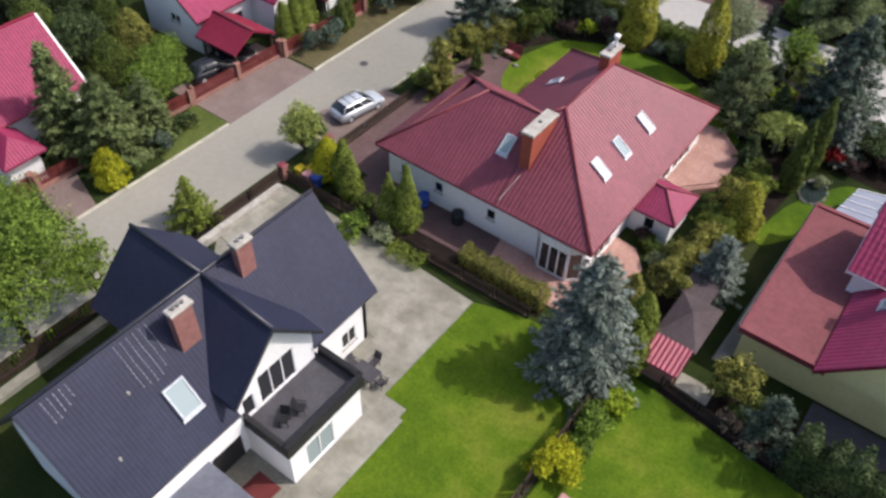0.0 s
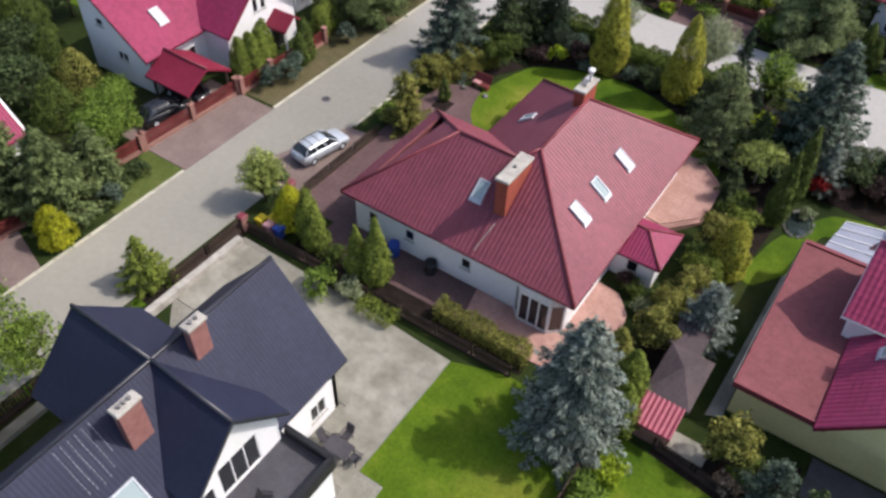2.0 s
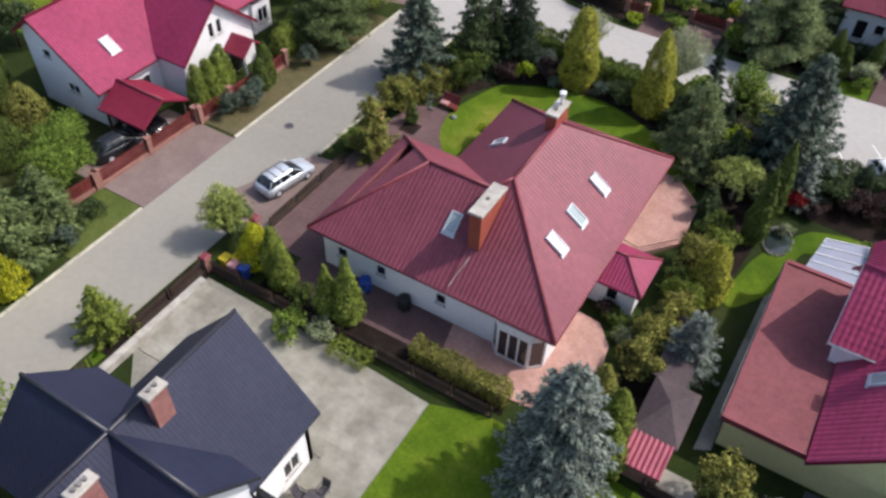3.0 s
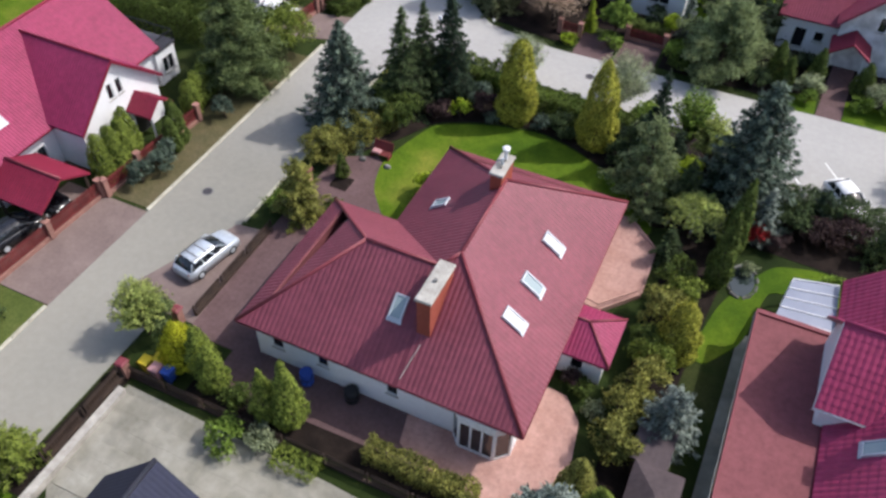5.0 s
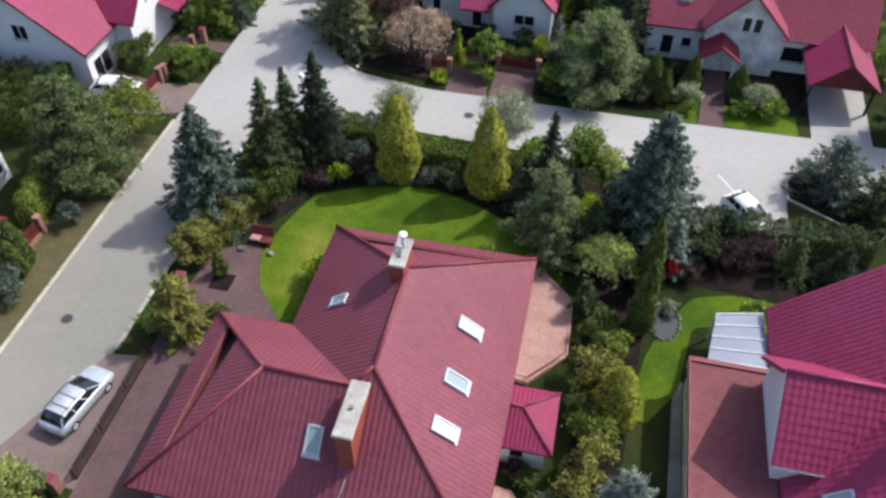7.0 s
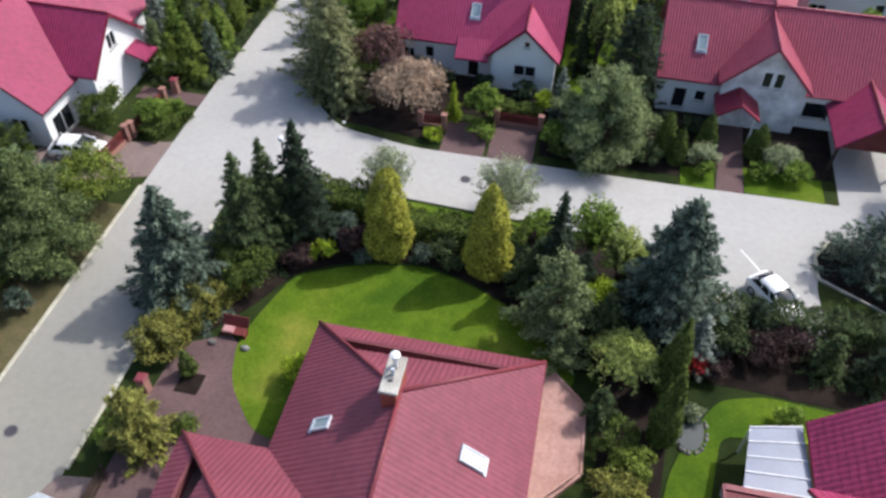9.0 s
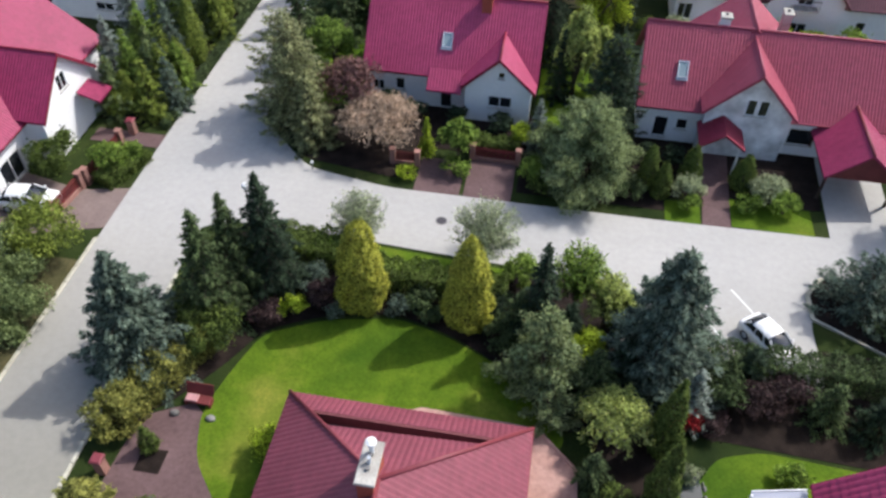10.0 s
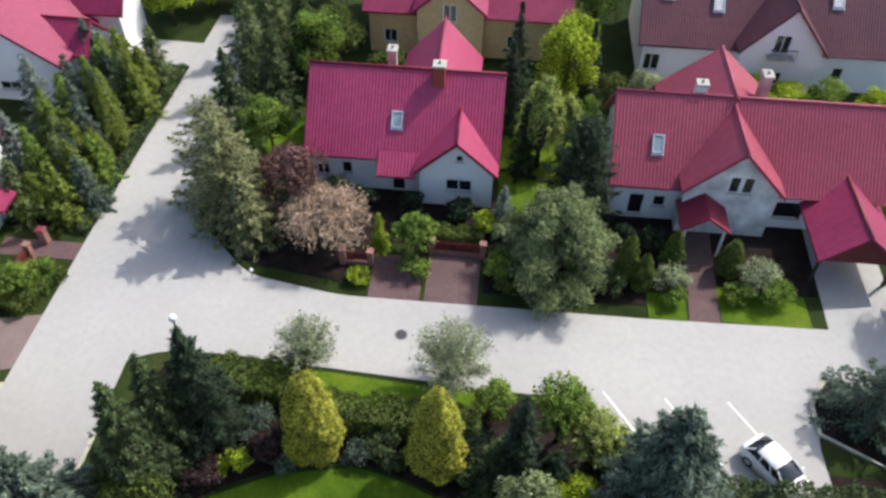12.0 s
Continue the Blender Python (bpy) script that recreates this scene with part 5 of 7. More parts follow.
    chimney(H, 6.0, 40.9, 0.7, 0.9, 5.5, 8.9, "brickpink", 1)
    # thin grey rail along the flat roof
    part("roof_rail", Geo().tube((-2.52, 34.2, 2.75), (-2.46, 47.2, 2.75), 0.04, n=6), "iron", H, "thin grey edge rail")
    for i in range(7):
        part("rail_bracket", Geo().box(-2.5, 34.6 + i * 2.05, 2.45, -2.42, 34.68 + i * 2.05, 2.76), "iron", H)
    # ribbed glazed canopy in the garden corner
    g = Geo().slab([(-1.3, 47.6, 2.55), (2.0, 47.6, 2.7), (2.0, 51.9, 2.4), (-0.7, 51.4, 2.25)], (0, 0, -0.05))
    cn = part("canopy", g, "canopy", H, "pale ribbed canopy over the terrace")
    for i in range(5):
        f = i / 4
        part("canopy_rib", Geo().tube((-1.3 + 0.6 * f, 47.6 + 3.8 * f, 2.59 - 0.3 * f), (2.0, 47.6 + 4.3 * f, 2.74 - 0.3 * f), 0.05, n=6), "plastic", cn)
    for x, y in ((-1.2, 47.8), (-0.7, 51.2), (1.9, 51.7)):
        part("canopy_post", Geo().box(x - 0.05, y - 0.05, 0, x + 0.05, y + 0.05, 2.3), "plastic", H)
    return H


yellow_house()


# ---------------------------------------------------------------- gabled houses of the estate
def edge_of(mat):
    """What the verge boards and ridge of a roof are made of."""
    # Crimson puts the shade of the verges into the edge colour.
    return {"roof_wine": "roof_wine", "roof_red": "roof_red"}.get(mat, "crimson")


def gabled(label, ox, oy, x0, x1, y0, y1, ze, zr, ridge, mat, wall_mat="white", e=0.5, name="house", windows=(), apex=None, **kw):
    """A house with one saddle roof; x0..y1 are the eaves and verges; ridge 'x' or 'y'. windows: (facing, along, z, w, h, lights)."""
    H = thing(name, (ox, oy, 0), label, "house")
    holes = {"S": [], "N": [], "E": [], "W": []}
    pos = {"S": y0 + e, "N": y1 - e, "E": x1 - e, "W": x0 + e}
    for f, a, z, w, h, n in windows:
        holes[f].append(window(H, f, pos[f], a, z, w, h, n))
    if ridge == "y":
        m = (x0 + x1) / 2 if apex is None else apex
        k = (zr - ze) / (x1 - m)
        zw = zr - (m - x0) * k                                # eave of the western slope
        for x, z in ((x0, zw), (x1, ze)):
            roof_plane(H, [(x, y0, z), (x, y1, z), (m, y1, zr), (m, y0, zr)], (0, 1), mat, **kw)
            gutter(H, (x, y0, z - 0.06), (x, y1, z - 0.06), edge_of(mat))
            for y in (y0, y1):
                part("verge_board", Geo().slab([(x, y - 0.03, z), (m, y - 0.03, zr), (m, y + 0.03, zr), (x, y + 0.03, z)], (0, 0, -0.26)), edge_of(mat), H)
        caps(H, [((m, y0, zr), (m, y1, zr))], edge_of(mat))
        t = ze + e * k - 0.12
        wall(H, "E", pos["E"], y0 + e + 0.3, y1 - e - 0.3, t, wall_mat, holes["E"])
        wall(H, "W", pos["W"], y0 + e + 0.3, y1 - e - 0.3, t + zw - ze, wall_mat, holes["W"])
        for f in "SN":
            wall(H, f, pos[f], x0 + e, x1 - e, [(x0 + e, t + zw - ze), (m, t + (x1 - e - m) * k), (x1 - e, t)], wall_mat, holes[f])
    else:
        m = (y0 + y1) / 2
        k = (zr - ze) / (y1 - m)
        for y in (y0, y1):
            roof_plane(H, [(x0, y, ze), (x1, y, ze), (x1, m, zr), (x0, m, zr)], (1, 0), mat, **kw)
            gutter(H, (x0, y, ze - 0.06), (x1, y, ze - 0.06), edge_of(mat))
            for x in (x0, x1):
                part("verge_board", Geo().slab([(x - 0.03, y, ze), (x - 0.03, m, zr), (x + 0.03, m, zr), (x + 0.03, y, ze)], (0, 0, -0.26)), edge_of(mat), H)
        caps(H, [((x0, m, zr), (x1, m, zr))], edge_of(mat))
        t = ze + e * k - 0.12
        wall(H, "S", pos["S"], x0 + e + 0.3, x1 - e - 0.3, t, wall_mat, holes["S"])
        wall(H, "N", pos["N"], x0 + e + 0.3, x1 - e - 0.3, t, wall_mat, holes["N"])
        for f in "EW":
            wall(H, f, pos[f], y0 + e, y1 - e, [(y0 + e, t), (m, t + (m - y0 - e) * k), (y1 - e, t)], wall_mat, holes[f])
    return H


def cross_gable(H, facing, centre, hw, front, back, ze, zr, mat, wall_mat="white", windows=(), z0=0.0, e=0.35, zback=None, **kw):
    """A gable set across a roof; facing S, N, E or W; front and back: where its ridge ends; the wall stands 0.45 m behind the verge."""
    sgn = -1 if facing in "SW" else 1
    P = (lambda a, o, z: (a, o, z)) if facing in "SN" else (lambda a, o, z: (o, a, z))
    al = (0, 1) if facing in "SN" else (1, 0)
    zb = zr if zback is None else zback
    for s in (-1, 1):
        roof_plane(H, [P(centre + s * hw, front, ze), P(centre, front, zr), P(centre, back, zb), P(centre + s * hw, back, ze + zb - zr)], al, mat, name="gable_slope", **kw)
        part("verge_board", Geo().slab([P(centre + s * hw, front - 0.03, ze), P(centre, front - 0.03, zr), P(centre, front + 0.03, zr), P(centre + s * hw, front + 0.03, ze)], (0, 0, -0.26)), edge_of(mat), H)
    caps(H, [(P(centre, front, zr), P(centre, back, zb))], edge_of(mat), 0.1)
    k = (zr - ze) / hw
    w = hw - e
    pos = front - sgn * 0.45
    holes = [window(H, facing, pos, a, z, ww, h, n) for a, z, ww, h, n in windows]
    wall(H, facing, pos, centre - w, centre + w, [(centre - w, ze + e * k - 0.12), (centre, zr - 0.12), (centre + w, ze + e * k - 0.12)], wall_mat, holes, z0, name="gable_wall")
    for s in (-1, 1):
        f2 = {"S": "EW", "N": "EW", "E": "NS", "W": "NS"}[facing][0 if s > 0 else 1]
        o0, o1 = sorted((pos - sgn * 0.3, back))
        wall(H, f2, centre + s * w, o0, o1, ze + e * k - 0.14, wall_mat, (), z0, name="gable_side_wall")


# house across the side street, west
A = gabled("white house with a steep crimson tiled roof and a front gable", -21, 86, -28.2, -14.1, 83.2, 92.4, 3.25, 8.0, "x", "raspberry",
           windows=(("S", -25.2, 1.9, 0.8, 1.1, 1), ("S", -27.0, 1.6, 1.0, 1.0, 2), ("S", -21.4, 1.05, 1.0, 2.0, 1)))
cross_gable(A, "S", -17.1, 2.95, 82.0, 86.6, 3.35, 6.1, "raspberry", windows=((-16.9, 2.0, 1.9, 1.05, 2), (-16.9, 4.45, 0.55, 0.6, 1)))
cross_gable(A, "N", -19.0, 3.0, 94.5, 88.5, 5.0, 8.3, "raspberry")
roof_plane(A, [(-22.8, 82.2, 2.6), (-20.0, 82.2, 2.6), (-20.0, 83.6, 3.75), (-22.8, 83.6, 3.75)], (1, 0), "raspberry", name="porch_roof")
skylight(A, (-21.6, 85.2, 3.25 + 2.0 * 1.032 + 0.08), (0, -1), 1.032, 0.8, 1.2)
chimney(A, -18.8, 87.3, 0.8, 0.8, 6.5, 8.75, "brickred", 1)
chimney(A, -22.6, 90.5, 0.6, 0.8, 5.0, 7.75, "cap", 1)

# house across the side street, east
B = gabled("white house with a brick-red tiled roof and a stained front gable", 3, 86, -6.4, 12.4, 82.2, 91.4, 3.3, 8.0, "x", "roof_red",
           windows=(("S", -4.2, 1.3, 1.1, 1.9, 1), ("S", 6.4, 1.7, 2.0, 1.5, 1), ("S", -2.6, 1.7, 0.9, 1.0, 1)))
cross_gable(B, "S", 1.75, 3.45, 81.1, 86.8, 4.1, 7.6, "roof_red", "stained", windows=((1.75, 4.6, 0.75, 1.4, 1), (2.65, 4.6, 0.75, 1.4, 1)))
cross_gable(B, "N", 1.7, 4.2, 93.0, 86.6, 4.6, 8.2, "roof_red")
skylight(B, (-3.3, 84.3, 3.3 + 2.1 * 1.02 + 0.08), (0, -1), 1.02, 0.8, 1.3)
chimney(B, -0.6, 87.4, 0.7, 0.7, 6.8, 8.55, "plastic", 1)
chimney(B, 4.3, 89.4, 0.6, 0.9, 6.0, 8.3, "cap", 1)
# Darker crimson on this porch carries the shadow of the gable.
for s in (-1, 1):
    roof_plane(B, [(0.0 + s * 1.65, 79.0, 2.5), (0.0, 79.0, 3.7), (0.0, 82.1, 3.7), (0.0 + s * 1.65, 82.1, 2.5)], (0, 1), "crimson", name="porch_roof")
for x in (-1.3, 1.3):
    part("porch_post", Geo().box(x - 0.08, 79.15, 0, x + 0.08, 79.31, 2.6), "plastic", B)
cp = thing("carport", (9.6, 80, 0), "open carport with a crimson saddle roof on posts", "carport")
for s in (-1, 1):
    roof_plane(cp, [(9.7 + s * 2.75, 77.0, 2.5), (9.7, 77.4, 4.5), (9.7, 83.4, 4.5), (9.7 + s * 2.75, 83.4, 2.5)], (0, 1), "roof_pink")
caps(cp, [((9.7, 77.4, 4.5), (9.7, 83.4, 4.5))], "cap_red")
part("gable_board", Geo().slab([(7.2, 77.25, 2.4), (12.2, 77.25, 2.4), (9.7, 77.55, 4.3)], (0, 0.08, 0)), "redwood", cp)
for x in (7.3, 12.1):
    for y in (77.6, 82.8):
        part("post", Geo().box(x - 0.09, y - 0.09, 0, x + 0.09, y + 0.09, 2.65), "darkwood", cp)

# houses west of the street
L2 = gabled("white house with a crimson tiled roof and tall street gable", -55, 46, -59.2, -50.9, 35.7, 53.4, 3.45, 7.9, "y", "roof_pink", apex=-56.9,
            windows=(("S", -54.6, 2.4, 1.3, 0.8, 2), ("S", -56.6, 4.8, 0.9, 0.7, 1), ("E", 40.2, 1.7, 1.5, 1.3, 2), ("E", 51.2, 1.6, 1.5, 1.4, 2)))
cross_gable(L2, "E", 46.0, 4.3, -48.0, -56.8, 3.7, 7.4, "roof_pink", windows=((46.4, 4.9, 0.6, 1.3, 1), (45.5, 4.9, 0.6, 1.3, 1)))
for s in (-1, 1):
    roof_plane(L2, [(-48.6, 47.6 + s * 1.3, 2.7), (-46.2, 47.6 + s * 1.3, 2.7), (-46.2, 47.6, 3.7), (-48.6, 47.6, 3.7)], (1, 0), "crimson", name="porch_roof")
for y in (46.6, 48.6):
    part("porch_post", Geo().box(-46.5, y - 0.07, 0, -46.36, y + 0.07, 2.75), "plastic", L2)
part("entrance_door", face_box(Geo(), "E", -48.45, 46.9, 0.04, 0.05, 48.3, -0.02, 2.2), "black", L2, "dark entrance door under the porch")
skylight(L2, (-53.1, 39.3, 3.45 + 2.2 * 0.742 + 0.08), (1, 0), 0.742, 0.9, 1.4, "blind")
part("balcony", Geo().box(-58.0, 53.0, 2.9, -51.0, 55.3, 3.1), "decking", L2, "flat roof terrace with a dark railing")
bw = window(L2, "E", -51.1, 54.2, 1.5, 1.3, 1.4, 2)
wall(L2, "E", -51.1, 52.95, 55.2, 2.9, "white", [bw], name="balcony_wall")
wall(L2, "N", 55.2, -58.0, -51.4, 2.9, "white", name="balcony_wall")
for q in ((-51.08, 53.4, -51.02, 55.3), (-58.0, 55.24, -51.08, 55.3)):
    part("railing", Geo().box(q[0], q[1], 4.0, q[2], q[3], 4.08), "black", L2)
    for i in range(9):
        f = i / 8
        px, py = q[0] + (q[2] - q[0]) * f, q[1] + (q[3] - q[1]) * f
        part("baluster", Geo().box(px - 0.02, py - 0.02, 3.1, px + 0.02, py + 0.02, 4.0), "black", L2)
cp2 = thing("carport", (-48.4, 37.6, 0), "open carport with a dull red tiled roof on posts", "carport")
for s in (-1, 1):
    roof_plane(cp2, [(-51.0, 37.6 + s * 2.3, 2.45), (-46.2, 37.6 + s * 2.3, 2.45), (-46.2, 37.6, 3.7), (-51.0, 37.6, 3.7)], (1, 0), "crimson")
caps(cp2, [((-51.0, 37.6, 3.7), (-46.2, 37.6, 3.7))], "cap_red")
for x in (-50.4, -46.5):
    for y in (35.6, 39.6):
        part("post", Geo().box(x - 0.08, y - 0.08, 0, x + 0.08, y + 0.08, 2.6), "darkwood", cp2)

L1 = gabled("white house with a crimson tiled roof behind tall spruces", -55, 19, -58.6, -50.4, 11.0, 24.6, 3.6, 7.9, "y", "roof_pink", windows=(("E", 22.4, 1.8, 1.2, 1.3, 2),))
for pts, al in (([(-51.4, 15.6, 2.7), (-47.2, 15.6, 2.7), (-48.6, 17.2, 4.0), (-51.4, 17.2, 4.0)], (1, 0)), ([(-47.2, 15.6, 2.7), (-47.2, 18.8, 2.7), (-48.6, 17.2, 4.0)], (0, 1)), ([(-51.4, 18.8, 2.7), (-47.2, 18.8, 2.7), (-48.6, 17.2, 4.0), (-51.4, 17.2, 4.0)], (1, 0))):
    roof_plane(L1, pts, al, "roof_pink", name="porch_roof")
part("porch_wall", Geo().box(-50.88, 16.0, 0, -47.8, 18.4, 2.7), "white", L1)
part("verge_wall", Geo().slab([(-58.6, 24.65, 3.6), (-54.5, 24.65, 7.9), (-50.4, 24.65, 3.6)], (0, 0.16, 0)), "white", L1)

M = gabled("white crimson-roofed house with a tall plain street gable", -55, 73, -62.0, -50.2, 66.2, 83.0, 3.6, 8.2, "y", "roof_pink",
           windows=(("E", 68.6, 1.2, 2.4, 2.0, 2), ("S", -56, 4.6, 1.4, 1.4, 2), ("S", -53, 1.7, 1.4, 1.3, 2), ("E", 80, 1.8, 1.4, 1.3, 2)))
cross_gable(M, "E", 74.6, 3.9, -48.4, -55.8, 4.0, 7.4, "roof_pink", windows=((74.6, 5.0, 1.2, 1.3, 2),))
roof_plane(M, [(-48.6, 75.4, 3.5), (-48.6, 77.4, 3.5), (-46.9, 77.4, 2.9), (-46.9, 75.4, 2.9)], (0, 1), "roof_pink", name="porch_roof")

M2 = gabled("white house with a crimson tiled roof and a south gable window", -55, 97, -63.0, -49.4, 91.0, 104.0, 3.8, 8.6, "y", "roof_pink",
            windows=(("S", -57.4, 3.4, 1.6, 1.6, 2), ("S", -54.8, 1.4, 1.8, 0.8, 2), ("S", -60.6, 1.8, 1.2, 1.3, 2), ("E", 95, 1.6, 1.0, 1.8, 1)))
cross_gable(M2, "E", 95.2, 2.2, -48.2, -53.0, 3.6, 5.8, "roof_pink", windows=((95.2, 1.5, 1.2, 2.0, 1),))
cross_gable(M2, "E", 100.6, 2.6, -47.0, -55.0, 4.6, 7.6, "roof_pink")

C = gabled("sand-yellow house with crimson roofs behind the garden", -18, 106, -27.0, -8.6, 102.0, 113, 4.2, 8.6, "x", "roof_pink", "sand",
           windows=(("S", -24.6, 1.7, 1.2, 1.3, 2), ("S", -13.6, 1.7, 1.2, 1.3, 2)))
cross_gable(C, "S", -19.2, 3.2, 100.6, 106, 5.2, 8.0, "roof_pink", "sand", windows=((-19.2, 5.0, 1.2, 1.6, 2), (-19.2, 2.0, 1.2, 1.3, 2)))
D = gabled("white house with wine-brown tiled roofs, gable balcony and roof windows", 7, 106, -3.0, 20.0, 100.2, 111.6, 3.7, 9.2, "x", "roof_wine",
           windows=(("S", -1.6, 1.8, 1.4, 1.6, 2), ("S", 14.2, 1.7, 0.9, 1.2, 1)))
cross_gable(D, "S", 8.6, 3.6, 99.0, 105.6, 4.3, 8.4, "roof_wine", windows=((8.4, 4.9, 1.3, 1.7, 2), (8.4, 1.7, 1.6, 1.2, 2)))
g = Geo().box(7.3, 98.5, 3.9, 9.5, 99.45, 4.0)
bal = part("balcony", g, "cap", D, "small gable balcony")
for i in range(9):
    part("baluster", Geo().box(7.32 + i * 0.265, 98.5, 4.0, 7.35 + i * 0.265, 98.53, 4.9), "black", bal)
part("railing", Geo().box(7.3, 98.48, 4.9, 9.5, 98.55, 4.96), "black", bal)
skylight(D, (3.4, 103.0, 3.7 + 2.8 * 0.965 + 0.08), (0, -1), 0.965, 0.9, 1.5, "blind")
skylight(D, (-0.8, 103.6, 3.7 + 3.4 * 0.965 + 0.08), (0, -1), 0.965, 0.9, 1.5, "blind")
skylight(D, (13.2, 103.6, 3.7 + 3.4 * 0.965 + 0.08), (0, -1), 0.965, 0.9, 1.5, "blind")


# ---------------------------------------------------------------- trees and shrubs
# gardens of the dark-roofed house
conifer("spruce", -8.95, 27.6, 9.8, 3.5, "blue", "large silvery blue spruce at the lawn corner", droop=0.12, tier=0.36, spray=0.38, power=0.58, arms=14)
column("thuja", -7.2, 31.2, 5.0, 1.3, "thuja", "green thuja behind the blue spruce")
column("thuja", -6.8, 29.6, 4.2, 1.2, "thuja", "green thuja behind the blue spruce")
column("thuja", -8.6, 32.6, 4.4, 1.2, "olive", "olive-green thuja behind the blue spruce")
broadleaf("tree", -35.9, 9.0, 10.2, 4.7, "leaf", "broad green leafy tree beside the street", trunk=0.2, lumps=90, dense=52, leaf=0.15, airy=0.45)
broadleaf("tree", -35.0, 13.6, 4.6, 2.0, "leaf", "young leafy tree at the fence", trunk=0.3, airy=0.3, dense=16, leaf=0.14, lumps=36)
broadleaf("tree", -35.6, 2.4, 7.0, 3.2, "leaf", "leafy tree beside the street", trunk=0.28)
conifer("spruce", -36.2, 21.9, 4.0, 2.1, "thuja", "young bright green conifer at the street edge", tier=0.3, spray=0.26, droop=0.1)
arching("tree", -35.3, 31.9, 4.9, 1.9, "weeping", "small fresh green bushy tree by the fence corner", 0.0, 90, 0.12, 56)
shrub("shrub", -34.3, 32.5, 2.8, 1.1, "sage", "grey-green shrub beside the small tree")
column("thuja", -32.1, 31.2, 3.7, 1.4, "yellowleaf", "golden-topped thuja in the border")
column("thuja", -30.4, 31.0, 4.6, 1.0, "thuja", "green thuja in the border", group="border thujas")
column("thuja", -29.4, 30.5, 3.9, 0.95, "thuja", "green thuja in the border", group="border thujas")
column("thuja", -25.5, 30.1, 4.7, 0.92, "thuja", "slim green thuja beside the paved strip", group="slim thujas", egg=0.5)
column("thuja", -24.2, 30.4, 5.9, 1.05, "thuja", "slim green thuja beside the paved strip", group="slim thujas", egg=0.5)
shrub("shrub", -24.9, 28.4, 1.3, 0.95, "willow", "pale flowering shrub by the low hedge")
shrub("shrub", -26.6, 27.7, 1.7, 1.2, "leaf", "loose green shrub by the patio")
shrub("shrub", -27.6, 30.2, 1.2, 0.9, "hedge", "dark green shrub in the border")
hedge("hedge", (-23.8, 28.1), (-21.2, 28.2), 1.4, 0.8, "thuja", "low clipped green hedge beside the patio", dense=80, wavy=0.03, leaf=0.11)
hedge("hedge", (-19.4, 30.4), (-13.0, 30.3), 1.15, 1.4, "olive", "uneven olive-green thuja hedge below the terrace", wavy=0.14, dense=150, leaf=0.11)
shrub("shrub", -6.7, 20.9, 2.0, 1.5, "yellowleaf", "bright yellow-green shrub at the fence", dense=60, leaf=0.13)
shrub("shrub", -6.4, 24.6, 1.6, 1.2, "leaf", "green shrub at the fence")
shrub("shrub", -6.0, 26.6, 1.4, 1.0, "lime", "bright green shrub at the fence")
shrub("shrub", -6.2, 23.0, 1.0, 0.9, "leaf", "green shrub at the fence")

# border between the hip-roofed and the yellow house
for x, y, h, r, m in ((-7.4, 36.2, 2.8, 1.5, "olive"), (-7.6, 38.4, 2.6, 1.45, "olive"), (-7.2, 40.5, 3.0, 1.5, "olive"), (-7.0, 42.4, 2.5, 1.4, "thuja"), (-7.8, 43.8, 2.0, 1.2, "hedge"), (-7.4, 46.4, 2.7, 1.6, "olive"), (-6.6, 48.2, 2.5, 1.4, "thuja"), (-7.4, 49.8, 2.0, 1.3, "hedge"), (-10.3, 39.3, 0.9, 0.8, "hedge"), (-11.0, 39.6, 1.0, 0.7, "purple"), (-9.2, 38.2, 0.8, 0.7, "willow")):
    shrub("shrub", x, y, h, r, m, {"olive": "olive-green rounded shrub in the border", "thuja": "yellow-green rounded shrub in the border", "hedge": "dark green rounded shrub in the border", "purple": "small purple-leaved shrub by the annex", "willow": "small grey-green shrub by the terrace"}[m], group="border shrubs")
column("conifer", -6.1, 44.3, 4.9, 1.5, "gold", "yellow-green rounded conifer in the border", egg=0.15)
conifer("spruce", -5.3, 38.0, 5.2, 1.9, "blue", "small blue-grey spruce beside the lawn", tier=0.3, spray=0.3, power=0.5, droop=0.1)
arching("tree", -7.4, 54.6, 3.9, 2.3, "weeping", "small weeping tree with pale bare branches", 0.8, 70, 0.12, 62, "cap")
column("cypress", -4.7, 54.4, 6.7, 1.0, "hedge", "slim pointed dark green cypress", egg=0.45, group="pointed cypresses")
column("cypress", -5.0, 51.0, 6.6, 0.95, "hedge", "slim pointed dark green cypress", egg=0.45, group="pointed cypresses")
shrub("maple", -3.4, 56.0, 1.8, 1.1, "maple", "low red-leaved maple shrub beside the lawn", dense=38)
conifer("spruce", -5.1, 59.3, 10.6, 4.3, "teal", "tall blue spruce beside the parking bays", droop=0.14, power=0.72, tier=0.44, spray=0.44, arms=13)
conifer("spruce", -3.2, 56.8, 4.5, 1.6, "blue", "small pale blue spruce", tier=0.3, spray=0.3, droop=0.1)
pine("pine", -11.6, 57.2, 7.0, 2.4, "pine", "grey-green pine at the lawn edge", count=70, power=0.65)
pine("pine", -11.0, 55.4, 4.4, 1.6, "pine", "small grey-green pine at the lawn edge", count=32)
conifer("fir", -12.1, 60.8, 8.5, 1.9, "darkfir", "dark pointed fir in the garden edge")
arching("tree", -9.8, 63.6, 6.2, 2.1, "leaf", "light green leafy tree by the street", 0.1, 80, 0.13, 60)
arching("tree", -8.0, 62.4, 5.2, 1.9, "weeping", "pale green leafy tree by the street", 0.2, 70, 0.13, 56)
shrub("shrub", -9.2, 59.6, 2.6, 1.5, "lime", "bright green shrub under the trees")
